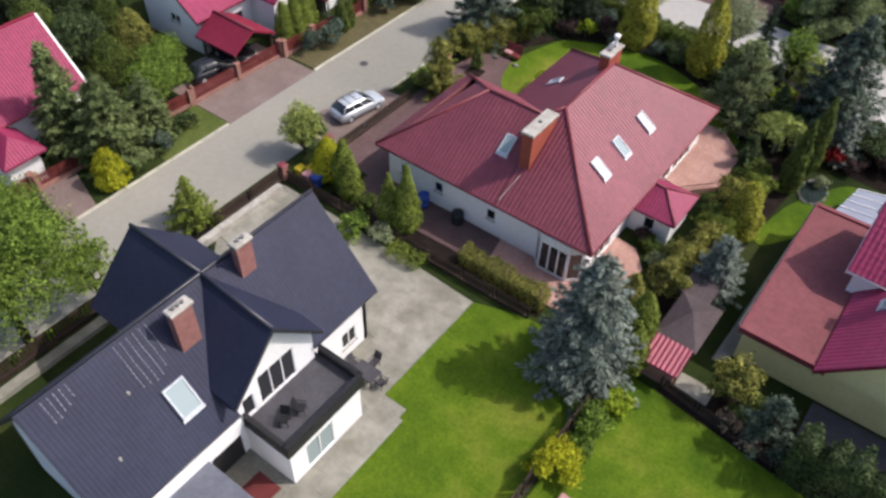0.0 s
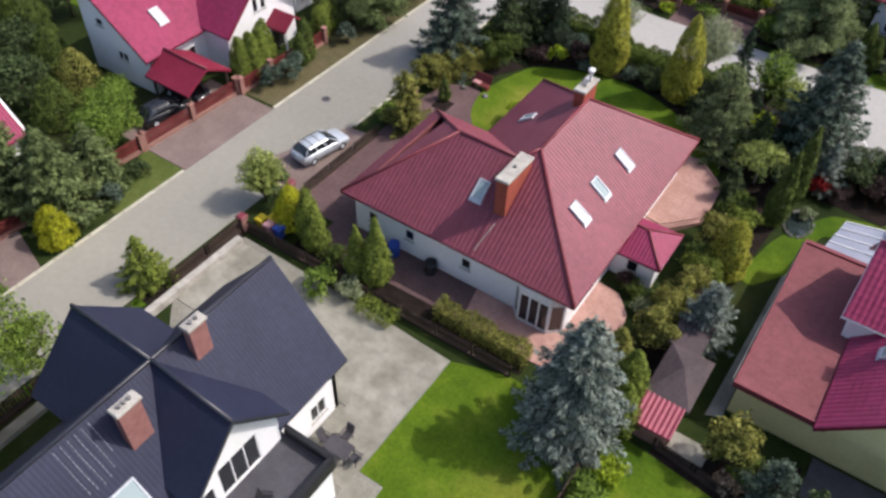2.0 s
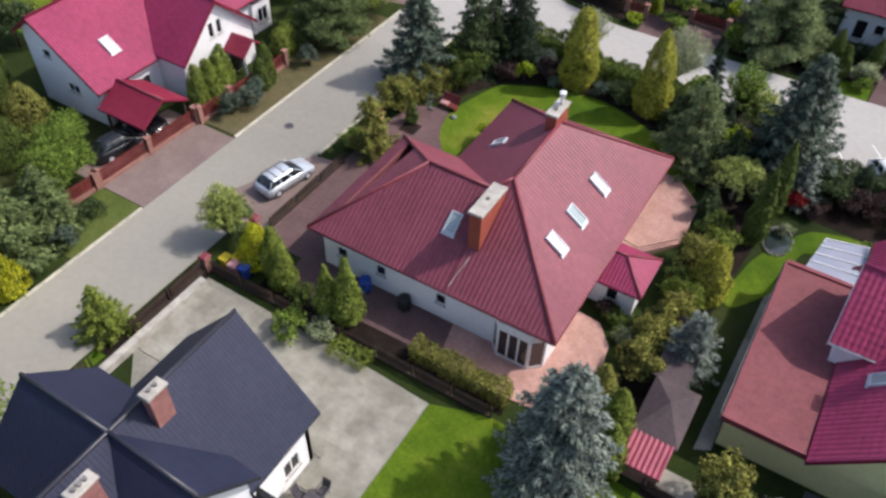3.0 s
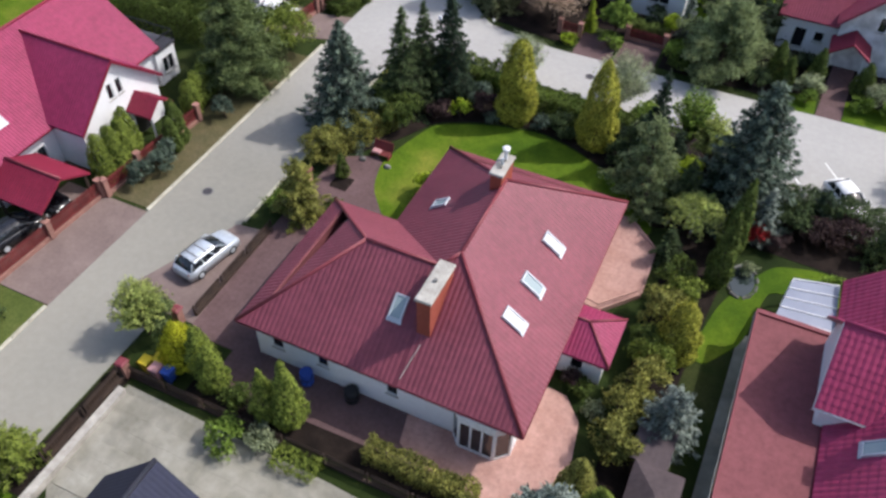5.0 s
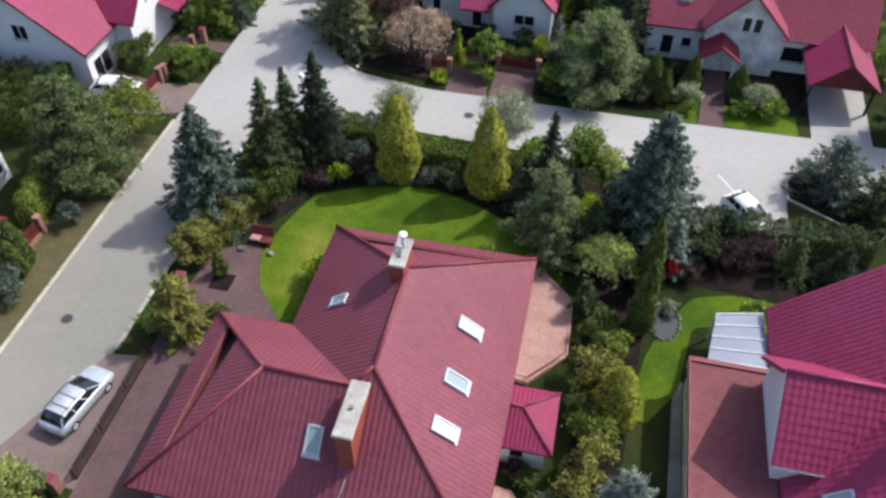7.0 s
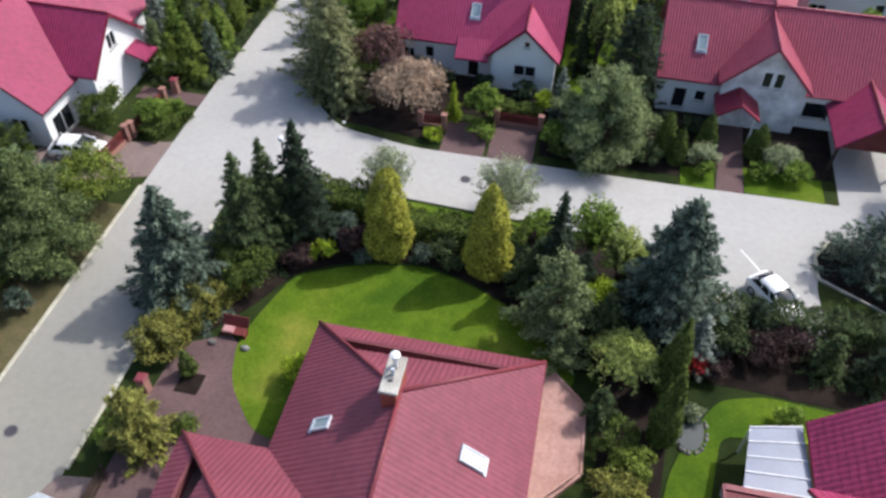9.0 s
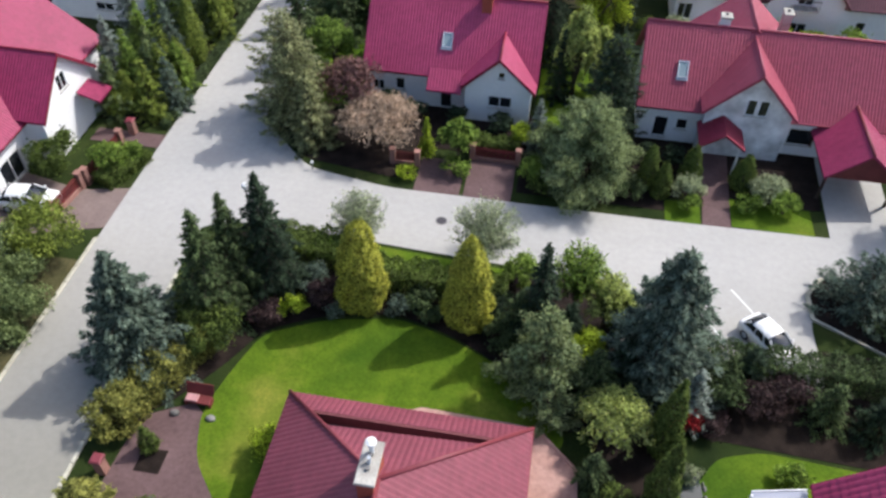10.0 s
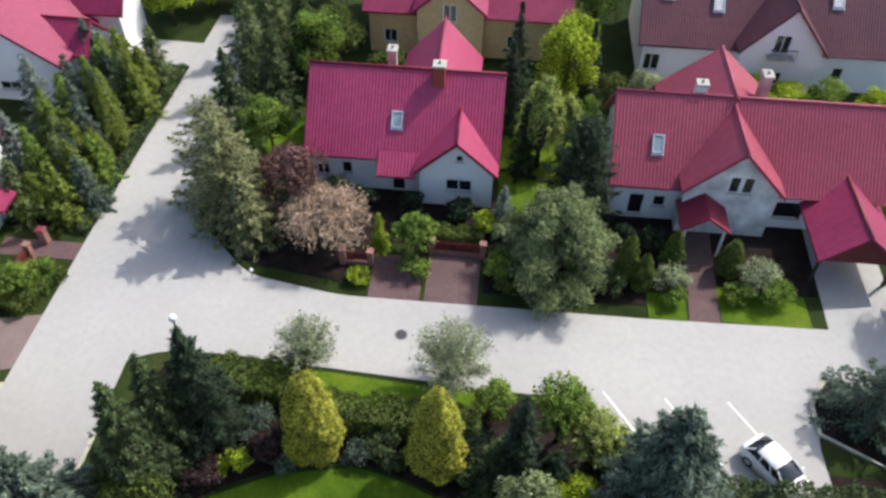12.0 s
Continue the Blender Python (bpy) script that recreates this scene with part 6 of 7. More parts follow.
column("cypress", -23.1, 61.6, 7.5, 1.65, "gold", "golden columnar cypress behind the lawn", egg=0.0, group="golden cypresses")
column("cypress", -16.35, 61.2, 7.9, 1.65, "gold", "golden columnar cypress behind the lawn", egg=0.16, group="golden cypresses")
arching("willow", -24.6, 67.1, 4.7, 2.2, "willow", "silvery dwarf willow on a stem by the street", 0.0, 90, 0.09, 52, "cap")
arching("willow", -16.0, 66.8, 5.5, 2.8, "willow", "silvery dwarf willow on a stem by the street", 0.0, 110, 0.09, 60, "cap")
shrub("shrub", -13.4, 65.0, 2.4, 1.4, "leaf", "fresh green shrub by the street")
hedge("hedge", (-31.5, 65.2), (-24.6, 65.4), 2.4, 1.7, "hedge", "wide clipped hedge along the side street")
hedge("hedge", (-24.4, 63.6), (-14.2, 63.4), 1.8, 2.0, "hedge", "dark clipped hedge behind the golden cypresses")
conifer("spruce", -31.8, 59.0, 9.2, 2.9, "spruce", "slim dark spruce in a group of three", group="three spruces", droop=0.4, tier=0.36)
conifer("spruce", -30.9, 60.9, 8.8, 2.6, "spruce", "slim dark spruce in a group of three", group="three spruces", droop=0.4, tier=0.36)
conifer("spruce", -29.1, 62.2, 9.6, 3.0, "darkfir", "tallest dark spruce in a group of three", group="three spruces", droop=0.4, tier=0.36)
conifer("spruce", -34.9, 55.2, 9.1, 3.8, "teal", "grey-green spruce at the street kerb", power=0.75, arms=14, tier=0.46, spray=0.42, droop=0.2)
shrub("shrub", -31.2, 57.0, 2.9, 2.0, "hedge", "rounded dark green shrub at the lawn corner")
shrub("shrub", -32.6, 58.4, 2.2, 1.4, "hedge", "green shrub at the lawn corner")
shrub("shrub", -33.4, 60.6, 2.0, 1.3, "olive", "olive-green shrub at the street corner")
hedge("hedge", (-34.4, 50.6), (-31.8, 56.8), 2.0, 2.0, "olive", "loose olive-green hedge along the courtyard", dense=140, wavy=0.18)
shrub("shrub", -34.3, 50.6, 2.4, 1.6, "olive", "yellow-bronze leafy shrub at the street")
column("thuja", -32.0, 49.6, 2.2, 0.55, "hedge", "small slim thuja in the courtyard")
shrub("shrub", -28.6, 59.4, 1.5, 1.1, "purple", "purple-leaved shrub behind the lawn")
shrub("shrub", -27.2, 60.0, 1.6, 0.9, "lime", "lime-green shrub behind the lawn")
shrub("shrub", -25.6, 61.2, 2.0, 1.2, "purple", "dark purple shrub behind the lawn")
for x, y, r, m in ((-24.6, 60.4, 0.7, "teal"), (-20.8, 61.3, 0.9, "teal"), (-19.4, 62.0, 1.2, "spruce"), (-18.6, 61.2, 0.8, "spruce"), (-14.4, 60.2, 1.2, "spruce"), (-13.6, 59.2, 1.0, "spruce"), (-26.4, 62.4, 1.3, "teal"), (-14.6, 62.6, 1.3, "darkfir")):
    shrub("shrub", x, y, r * 1.4, r, m, "low evergreen shrub behind the lawn", group="lawn-edge evergreens")
shrub("shrub", -25.6, 50.6, 1.9, 1.0, "lime", "bright green shrub against the house wall")
shrub("shrub", -24.9, 48.2, 1.0, 0.7, "hedge", "dark green shrub against the house wall")
conifer("conifer", -32.3, 44.6, 5.2, 2.0, "olive", "bronze-green conifer beside the courtyard", power=0.5, droop=0.05, spray=0.34, tier=0.34)
shrub("shrub", -34.3, 44.8, 1.2, 1.1, "leaf", "low green shrub at the street edge")
shrub("shrub", -30.6, 46.0, 1.0, 0.8, "hedge", "low green shrub at the courtyard")

# north-east hedge, dark shrubs
hedge("hedge", (-2.4, 60.3), (10.0, 60.6), 1.8, 2.0, "spruce", "tall dark green clipped hedge beside the parking bays")
shrub("shrub", -1.2, 58.4, 2.4, 1.6, "spruce", "dark green shrub before the hedge")
shrub("shrub", 0.6, 57.8, 1.9, 1.5, "purple", "dusky purple shrub before the hedge")
shrub("shrub", -1.8, 56.2, 1.2, 1.0, "purple", "low dusky purple shrub before the hedge")
shrub("shrub", 2.4, 58.6, 2.0, 1.5, "purple", "dark purple shrub before the hedge")
conifer("pine", 8.0, 66.8, 4.8, 3.1, "teal", "spreading grey-green pine on the parking island", droop=0.0, power=0.5)
conifer("pine", 11.3, 65.2, 4.4, 3.0, "spruce", "spreading dark pine on the parking island", droop=0.0, power=0.5)
shrub("shrub", 2.2, 53.4, 1.3, 1.0, "leaf", "loose green shrub by the canopy")

# garden south of the yellow house
broadleaf("tree", -1.2, 30.9, 3.4, 1.5, "olive", "small olive-green tree by the bark bed", trunk=0.15, airy=0.5, dense=22)
pine("pine", 1.5, 29.6, 4.2, 1.7, "teal", "grey-green pine by the bark bed", count=40)
shrub("shrub", -0.3, 30.7, 1.7, 1.2, "hedge", "dark green shrub by the bark bed")
hedge("hedge", (2.9, 28.7), (13.0, 28.3), 1.5, 3.9, "spruce", "dark thuja hedge along the garden edge", wavy=0.2)
shrub("shrub", -0.4, 29.6, 0.8, 0.8, "bloom", "low heather shrub in the bark bed")
shrub("shrub", 1.0, 29.2, 0.7, 0.8, "bloom", "low heather shrub in the bark bed")

# west of the street
conifer("spruce", -48.3, 21.3, 9.6, 2.9, "sage", "tall green spruce in the front garden", droop=0.22, tier=0.5, spray=0.46, power=0.72, arms=18)
conifer("spruce", -45.5, 22.8, 7.6, 3.4, "sage", "broad sage-green spruce in the front garden", droop=0.2, tier=0.5, spray=0.46, power=0.7, arms=18)
conifer("spruce", -45.8, 26.2, 5.6, 2.3, "sage", "grey-green spruce in the front garden", droop=0.2, tier=0.44, spray=0.4, power=0.7, arms=16)
column("conifer", -43.7, 20.9, 3.1, 1.4, "yellowleaf", "golden yellow dwarf conifer behind the kerb", egg=0.1)
shrub("shrub", -44.6, 28.6, 1.2, 0.9, "spruce", "dark round shrub on the verge")
shrub("shrub", -43.8, 25.4, 1.4, 1.0, "teal", "grey-green shrub on the verge")
broadleaf("tree", -48.6, 29.4, 3.8, 2.5, "leaf", "spreading green shrub tree behind the fence", trunk=0.1, lumps=44, airy=0.35, leaf=0.14, dense=26)
broadleaf("tree", -51.0, 31.6, 3.6, 2.2, "leaf", "spreading green shrub tree behind the fence", trunk=0.1, lumps=44, airy=0.35, leaf=0.14, dense=26)
for x, y, h, r, m in ((-56, 32.6, 3.2, 2.0, "olive"), (-59.5, 33, 3.8, 2.0, "hedge"), (-63, 32, 4.2, 2.4, "spruce"), (-54.4, 29.2, 3.0, 2.0, "hedge"), (-58, 29, 4.4, 2.2, "spruce"), (-62, 27.6, 4.6, 2.4, "hedge"), (-66, 30, 5.0, 2.6, "spruce"), (-66, 35, 5.0, 2.5, "hedge"), (-67, 40, 4.6, 2.4, "spruce"), (-70, 33, 5.5, 3.0, "leaf"), (-69, 26, 5.5, 3.0, "spruce"), (-66, 46, 4.6, 2.2, "hedge")):
    if m in ("hedge", "olive"):
        column("conifer", x, y, h + 1.2, r, m, "dense green upright conifer between the houses", group="dense garden trees", egg=0.15, dense=80)
    else:
        broadleaf("tree", x, y, h, r, m, "dense green garden tree between the houses", trunk=0.12, dense=30, group="dense garden trees", lumps=40)
for i, (x, y) in enumerate(((-46.9, 41.6), (-46.7, 42.7), (-46.8, 43.8), (-47.3, 44.8))):
    column("thuja", x, y, 4.4, 1.0, "thuja", "green columnar thuja in a row by the fence", group="fence thujas", egg=0.0)
for i, (x, y) in enumerate(((-46.6, 51.2), (-46.9, 52.3), (-47.1, 53.4), (-47.6, 54.6))):
    column("thuja", x, y, 3.0, 1.0, "thuja", "green columnar thuja in a row before the windows", group="window thujas", egg=-0.1)
column("juniper", -45.2, 47.6, 4.0, 0.95, "hedge", "slim dark juniper by the fence")
column("juniper", -44.9, 46.6, 3.2, 0.8, "hedge", "slim dark juniper by the fence")
for x, y in ((-44.6, 42.6), (-44.3, 44.2), (-44.4, 45.4)):
    shrub("shrub", x, y, 1.8, 1.05, "teal", "blue-green juniper shrub on the verge", group="verge junipers")
shrub("shrub", -43.9, 51.6, 1.8, 0.9, "teal", "blue-green shrub on the verge")
pine("pine", -45.6, 56.6, 8.6, 3.9, "sage", "broad grey-green pine behind the kerb", count=84, power=0.8)
pine("pine", -47.8, 59.6, 6.0, 2.6, "teal", "grey-green pine behind the kerb")
shrub("shrub", -44.8, 62.3, 3.7, 2.7, "thuja", "large rounded yellow-green shrub at the drive", leaf=0.15, dense=34, lumps=44)
shrub("shrub", -48.2, 70.2, 3.2, 2.0, "hedge", "dark round shrub before the house")
hedge("hedge", (-44.4, 69.2), (-42.9, 73.0), 1.8, 1.0, "hedge", "low clipped corner hedge at the street")
shrub("shrub", -44.4, 71.2, 2.4, 1.5, "leaf", "light green shrub in the corner bed")
shrub("shrub", -43.4, 72.4, 1.6, 1.1, "leaf", "light green shrub in the corner bed")
for i in range(5):
    hedge("hedge", (-62, 59.4 + 0.9 * i * 1.6), (-51.5, 59.4 + 0.9 * i * 1.6), 0.8, 2.9, "hedge", "thuja hedge row between the gardens", dense=62, wavy=0.16)
# evergreen bank beside the street, further north
rngb = np.random.default_rng(5)
for i in range(38):
    x, y = -49.0 + 5.9 * rngb.uniform(), 77.6 + 19 * (i + rngb.uniform(0, 0.7)) / 38
    m = ("thuja", "sage", "thuja", "teal", "leaf")[i % 5]
    h = 3.2 + 2.6 * rngb.uniform()
    if i % 5 != 2:
        conifer("conifer", x, y, h + 1.0, 1.7, m, "evergreen conifer on the street bank", group="bank evergreens", power=0.7)
    else:
        column("conifer", x, y, h + 0.4, 1.1, m, "green columnar conifer on the street bank", group="bank evergreens")
for y in (77.8, 79.2, 80.6, 82.0, 83.4):
    column("thuja", -47.3, y, 2.9, 0.85, "thuja", "yellow-green thuja on the street bank", group="bank thujas")
conifer("spruce", -49.0, 81.8, 6.4, 1.9, "blue", "blue spruce at the house corner", power=0.7)
conifer("spruce", -50.2, 88.0, 6.8, 2.0, "blue", "blue spruce beside the bank", power=0.7)
hedge("hedge", (-42.8, 76.6), (-42.4, 97.6), 0.8, 0.6, "spruce", "low dark hedge edging along the street")
broadleaf("tree", -45.6, 104.6, 5.2, 2.6, "lime", "bright green tree by the far drive", trunk=0.2)
broadleaf("tree", -46.4, 109, 6.0, 3.0, "leaf", "green tree by the far drive", trunk=0.2)

for x, y, h, r, m in ((-43.0, 108.6, 4.2, 2.4, "lime"), (-40.4, 109.6, 3.4, 2.0, "leaf"), (-37.8, 109.0, 4.6, 2.2, "hedge"), (-36.2, 105.4, 5.0, 1.8, "leaf")):
    broadleaf("tree", x, y, h, r, m, "leafy tree closing the end of the street", trunk=0.1, group="street end trees", leaf=0.2)

# corner garden across the side street
conifer("larch", -32.3, 78.6, 9.8, 3.3, "larch", "tall feathery olive-grey larch at the street corner", droop=0.10, power=0.45, spray=0.34, tier=0.5, arms=11)
conifer("larch", -34.0, 81.6, 8.6, 3.6, "larch", "feathery olive larch overhanging the street", droop=-0.05, power=0.42, spray=0.38, tier=0.62, arms=9)
conifer("larch", -30.8, 77.0, 6.6, 2.3, "larch", "feathery green larch at the street corner", droop=0.3, power=0.6, spray=0.4, tier=0.5, arms=10)
broadleaf("tree", -28.6, 80.4, 5.6, 2.4, "plum", "purple-leaved tree beside the house", trunk=0.2, airy=0.5, dense=22, leaf=0.18)
arching("tree", -25.5, 77.5, 4.9, 3.5, "bloom", "dusty pink blossoming tree in the corner garden", 0.62, 120, 0.12, 84)
for x, y, h, r in ((-34.8, 88, 8.4, 2.8), (-32.4, 92, 9.0, 2.6), (-35.2, 95.4, 9.6, 3.2), (-31.4, 98, 9.0, 2.8), (-35.4, 101.6, 10.0, 3.4), (-30.0, 103, 9.0, 2.8), (-33.0, 108, 10, 3.2)):
    conifer("spruce", x, y, h, r, "sage" if r > 2.9 else "spruce", "tall green spruce along the street", group="street spruces", tier=0.5, spray=0.42)
broadleaf("tree", -31.6, 86.6, 5.2, 2.0, "leaf", "green leafy tree behind the corner house", trunk=0.2)
conifer("cypress", -21.9, 77.6, 3.2, 0.8, "lime", "small weeping yellow-green cypress", tier=0.3, droop=0.5, spray=0.25)
arching("tree", -19.4, 77.2, 4.0, 1.7, "leaf", "small fresh green tree at the fence", 0.35, 60, 0.15, 60)
shrub("shrub", -19.4, 75.4, 1.4, 1.1, "leaf", "small green shrub at the fence")
shrub("shrub", -22.9, 74.4, 0.9, 0.8, "lime", "bright yellow-green low shrub by the path")
hedge("hedge", (-18.4, 78.4), (-14.8, 78.4), 1.2, 1.5, "hedge", "green hedge before the front garden")
shrub("shrub", -14.9, 79.2, 2.6, 1.0, "lime", "bright green shrub by the gable")
conifer("spruce", -13.6, 80.0, 4.4, 1.2, "blue", "small pale blue spruce by the gable", tier=0.3, spray=0.26)
for x, y, r in ((-25.6, 81.6, 1.25), (-23.6, 81.8, 1.0), (-16.6, 80.6, 1.15), (-20.2, 81.4, 1.0)):
    shrub("shrub", x, y, r * 1.8, r, "darkfir", "dark clipped ball shrub before the house", group="clipped balls")
pine("pine", -9.8, 76.5, 6.9, 4.0, "pine", "broad grey-green pine beside the street", power=0.6, count=80)
shrub("shrub", -13.6, 75.6, 2.0, 1.2, "leaf", "light green shrub by the fence")
shrub("shrub", -12.8, 74.6, 1.3, 1.0, "hedge", "green shrub by the fence")
conifer("pine", -8.5, 81.6, 9.4, 2.9, "darkfir", "tall dark pine between the houses", droop=0.0, power=0.38)
column("thuja", -5.2, 76.6, 4.0, 0.9, "hedge", "dark columnar thuja before the house", group="front thujas")
column("thuja", -4.2, 75.8, 3.2, 0.8, "hedge", "dark columnar thuja before the house", group="front thujas")
column("thuja", -2.0, 78.0, 3.4, 0.9, "hedge", "dark columnar thuja before the house", group="front thujas")
column("thuja", 1.8, 77.8, 3.2, 1.0, "hedge", "rounded thuja beside the path", group="front thujas")
for x, y, h, r, m in ((-2.2, 75.8, 1.8, 1.2, "willow"), (-2.2, 74.6, 1.2, 0.9, "leaf"), (3.4, 76.6, 2.0, 1.7, "willow"), (4.6, 75.4, 1.8, 1.3, "leaf"), (2.0, 75.2, 1.4, 1.0, "leaf"), (-6.4, 75.2, 1.4, 1.2, "spruce"), (-3.0, 79.6, 1.6, 1.0, "darkfir"), (-5.0, 80.2, 1.4, 0.9, "darkfir")):
    shrub("shrub", x, y, h, r, m, {"willow": "pale flowering shrub before the house", "leaf": "light green shrub before the house", "spruce": "dark green shrub by the street", "darkfir": "dark evergreen shrub before the house"}[m], group="front garden shrubs")
shrub("shrub", 13.6, 75.6, 2.4, 1.8, "spruce", "dark green shrub beside the drive")
for x, y, h, r in ((14.4, 83.4, 3.2, 1.7), (14.6, 87.4, 3.0, 1.6)):
    shrub("shrub", x, y, h, r, "leaf", "fresh green shrub beside the house gable", group="gable shrubs")
broadleaf("tree", 14.8, 75.4, 7.2, 2.8, "leaf", "leafy tree beyond the carport", trunk=0.2)
for x, y, h, r, m in ((-11.2, 87.6, 9.5, 1.9, "weeping"), (-9.4, 88.6, 7.0, 1.6, "weeping")):
    arching("birch", x, y, h, r, m, "tall weeping pale green birch between the houses", 0.75, 110, 0.15, 100, group="weeping birches", base=0.12)
for x, y, h, r, m in ((-10.0, 92.4, 9.6, 1.7, "lime"), (-8.6, 93.6, 8.4, 1.5, "lime")):
    broadleaf("poplar", x, y, h, r, m, "slim bright green columnar tree between the houses", trunk=0.12, group="slim green trees")
for x, y, h, r in ((-13.6, 92.6, 8.0, 1.7), (-13.2, 96.4, 9.0, 1.9), (-12.4, 86.8, 6.5, 1.4), (-7.2, 97, 7.5, 1.8)):
    conifer("spruce", x, y, h, r, "darkfir", "dark slim spruce between the houses", group="dark slim spruces", tier=0.5)
for x, y, h, r, m in ((-5.2, 96.0, 3.2, 1.6, "hedge"), (-2.2, 96.4, 3.4, 1.7, "willow"), (-7.2, 93.6, 2.4, 1.2, "leaf"), (6.4, 96.6, 3.4, 1.8, "lime"), (9.4, 96.4, 3.0, 1.9, "lime"), (12.6, 96.6, 3.4, 1.9, "leaf"), (16, 96.0, 3.2, 1.9, "lime"), (4.6, 95.4, 3.2, 1.5, "leaf"), (-7.6, 90.0, 2.6, 1.3, "willow"), (18.5, 84, 2.6, 1.8, "leaf"), (18, 88, 2.6, 1.8, "hedge")):
    shrub("shrub", x, y, h, r, m, "leafy shrub in the back garden", group="back garden shrubs", dense=26)
# far woods and gardens behind
rngf = np.random.default_rng(9)
for i in range(46):
    x, y = rngf.uniform(-95, 40), rngf.uniform(114, 150)
    if -43.5 < x < -34:
        continue
    broadleaf("tree", x, y, rngf.uniform(5, 9), rngf.uniform(2.4, 4), ("leaf", "hedge", "spruce", "olive")[i % 4], "leafy tree in the gardens beyond", trunk=0.15, leaf=0.32, group="trees beyond")
for i in range(26):
    x, y = rngf.uniform(-96, -68), rngf.uniform(-5, 112)
    broadleaf("tree", x, y, rngf.uniform(4, 8), rngf.uniform(2.2, 3.6), ("leaf", "hedge", "spruce", "olive")[i % 4], "leafy tree in the gardens beyond", trunk=0.15, leaf=0.36, group="trees beyond")
for x, y, h, r, m in ((-30, 96, 7, 2.6, "leaf"), (-28.6, 99, 6, 2.2, "hedge"), (-24, 97.5, 3, 1.8, "hedge"), (-6.4, 106, 8, 2.4, "leaf"), (-8.0, 100, 6, 1.8, "lime"), (20, 78, 6, 2.6, "leaf"), (22, 70, 6, 3, "hedge"), (16, 60, 5, 2.6, "spruce"), (18, 52, 6, 3, "leaf")):
    broadleaf("tree", x, y, h, r, m, "leafy tree between the houses", trunk=0.15, group="trees between houses")

# darker evergreens between the border and the parking bays
for x, y, h, r, m in ((-8.6, 57.0, 4.6, 1.6, "spruce"), (-6.8, 58.4, 4.0, 1.5, "darkfir"), (-8.4, 51.6, 3.0, 1.3, "spruce"), (-13.2, 60.8, 4.2, 1.5, "spruce"), (-10.2, 60.6, 4.0, 1.5, "darkfir"), (-6.6, 63.0, 3.0, 1.3, "hedge"), (0.4, 60.0, 3.0, 1.4, "darkfir"), (4.6, 58.0, 3.2, 1.6, "spruce"), (7.4, 57.6, 3.4, 1.7, "darkfir")):
    conifer("conifer", x, y, h, r, m, "dark evergreen in the shaded garden edge", group="shaded evergreens", power=0.6, tier=0.36, spray=0.32)


# ---------------------------------------------------------------- fences and gates
def board_fence(name, a, b, label, h=1.2, mat="redwood", post="brick", every=2.6, base=0.3, category="fence"):
    """A fence of boards on a low plinth between masonry posts."""
    a, b = Vector((*a, 0)), Vector((*b, 0))
    d = b - a
    L = d.length
    d.normalize()
    s = Vector((-d.y, d.x, 0))
    F = thing(name, tuple((a + b) / 2), label, category)

    def block(g, t0, t1, w, z0, z1):
        c = [a + d * t0 - s * w, a + d * t1 - s * w, a + d * t1 + s * w, a + d * t0 + s * w]
        g.add([(p.x, p.y, z0) for p in c] + [(p.x, p.y, z1) for p in c], [(3, 2, 1, 0), (4, 5, 6, 7), (0, 1, 5, 4), (1, 2, 6, 5), (2, 3, 7, 6), (3, 0, 4, 7)])
        return g

    if base:
        part("plinth", block(Geo(), 0, L, 0.1, -0.05, base), "brick" if post == "brick" else "darkwood", F)
    n = max(1, round(L / every))
    for i in range(n + 1):
        t = L * i / n
        p = part("post", block(Geo(), t - 0.19, t + 0.19, 0.19, -0.05, h + 0.15) if post == "brick" else block(Geo(), t - 0.05, t + 0.05, 0.05, -0.05, h + 0.05), post, F)
        if post == "brick":
            part("post_cap", block(Geo(), t - 0.24, t + 0.24, 0.24, h + 0.15, h + 0.22), "brick", p)
    for i in range(n):
        t0, t1 = L * i / n + 0.2, L * (i + 1) / n - 0.2
        part("rail", block(Geo(), t0, t1, 0.03, base + 0.15, base + 0.23), mat, F)
        part("rail", block(Geo(), t0, t1, 0.03, h - 0.2, h - 0.12), mat, F)
        m = max(2, int((t1 - t0) / 0.19))
        for k in range(m):
            c = t0 + (t1 - t0) * (k + 0.5) / m
            off = 0.04
            g = Geo()
            q = [a + d * (c - 0.075) + s * off, a + d * (c + 0.075) + s * off, a + d * (c + 0.075) + s * (off + 0.022), a + d * (c - 0.075) + s * (off + 0.022)]
            g.add([(p.x, p.y, base + 0.05) for p in q] + [(p.x, p.y, h) for p in q], [(3, 2, 1, 0), (4, 5, 6, 7), (0, 1, 5, 4), (1, 2, 6, 5), (2, 3, 7, 6), (3, 0, 4, 7)])
            part("board", g, mat, F)
    return F


board_fence("fence", (-34.5, -2), (-34.5, 19.4), "dark timber garden fence on a low plinth", 1.3, "darkwood", "darkwood", 2.4)
board_fence("fence", (-34.5, 22.6), (-34.5, 28.6), "dark timber garden fence beside the gate", 1.2, "darkwood", "darkwood", 3.0)
board_fence("fence", (-34.4, 28.95), (-13.4, 29.0), "dark low timber fence between two gardens", 1.0, "darkwood", "darkwood", 2.6, 0.15)
board_fence("fence", (-7.35, 2), (-7.2, 28.6), "dark timber fence along the lawn", 1.6, "darkwood", "darkwood", 2.5, 0.1)
board_fence("fence", (-33.6, 34.2), (-33.6, 42.6), "low dark brown timber fence beside the paved bay", 0.95, "darkwood", "darkwood", 2.8)
board_fence("fence", (-47.2, 21.4), (-46.6, 30.6), "red-brown timber fence with brick posts", 1.4, "redwood", "brick", 3.4)
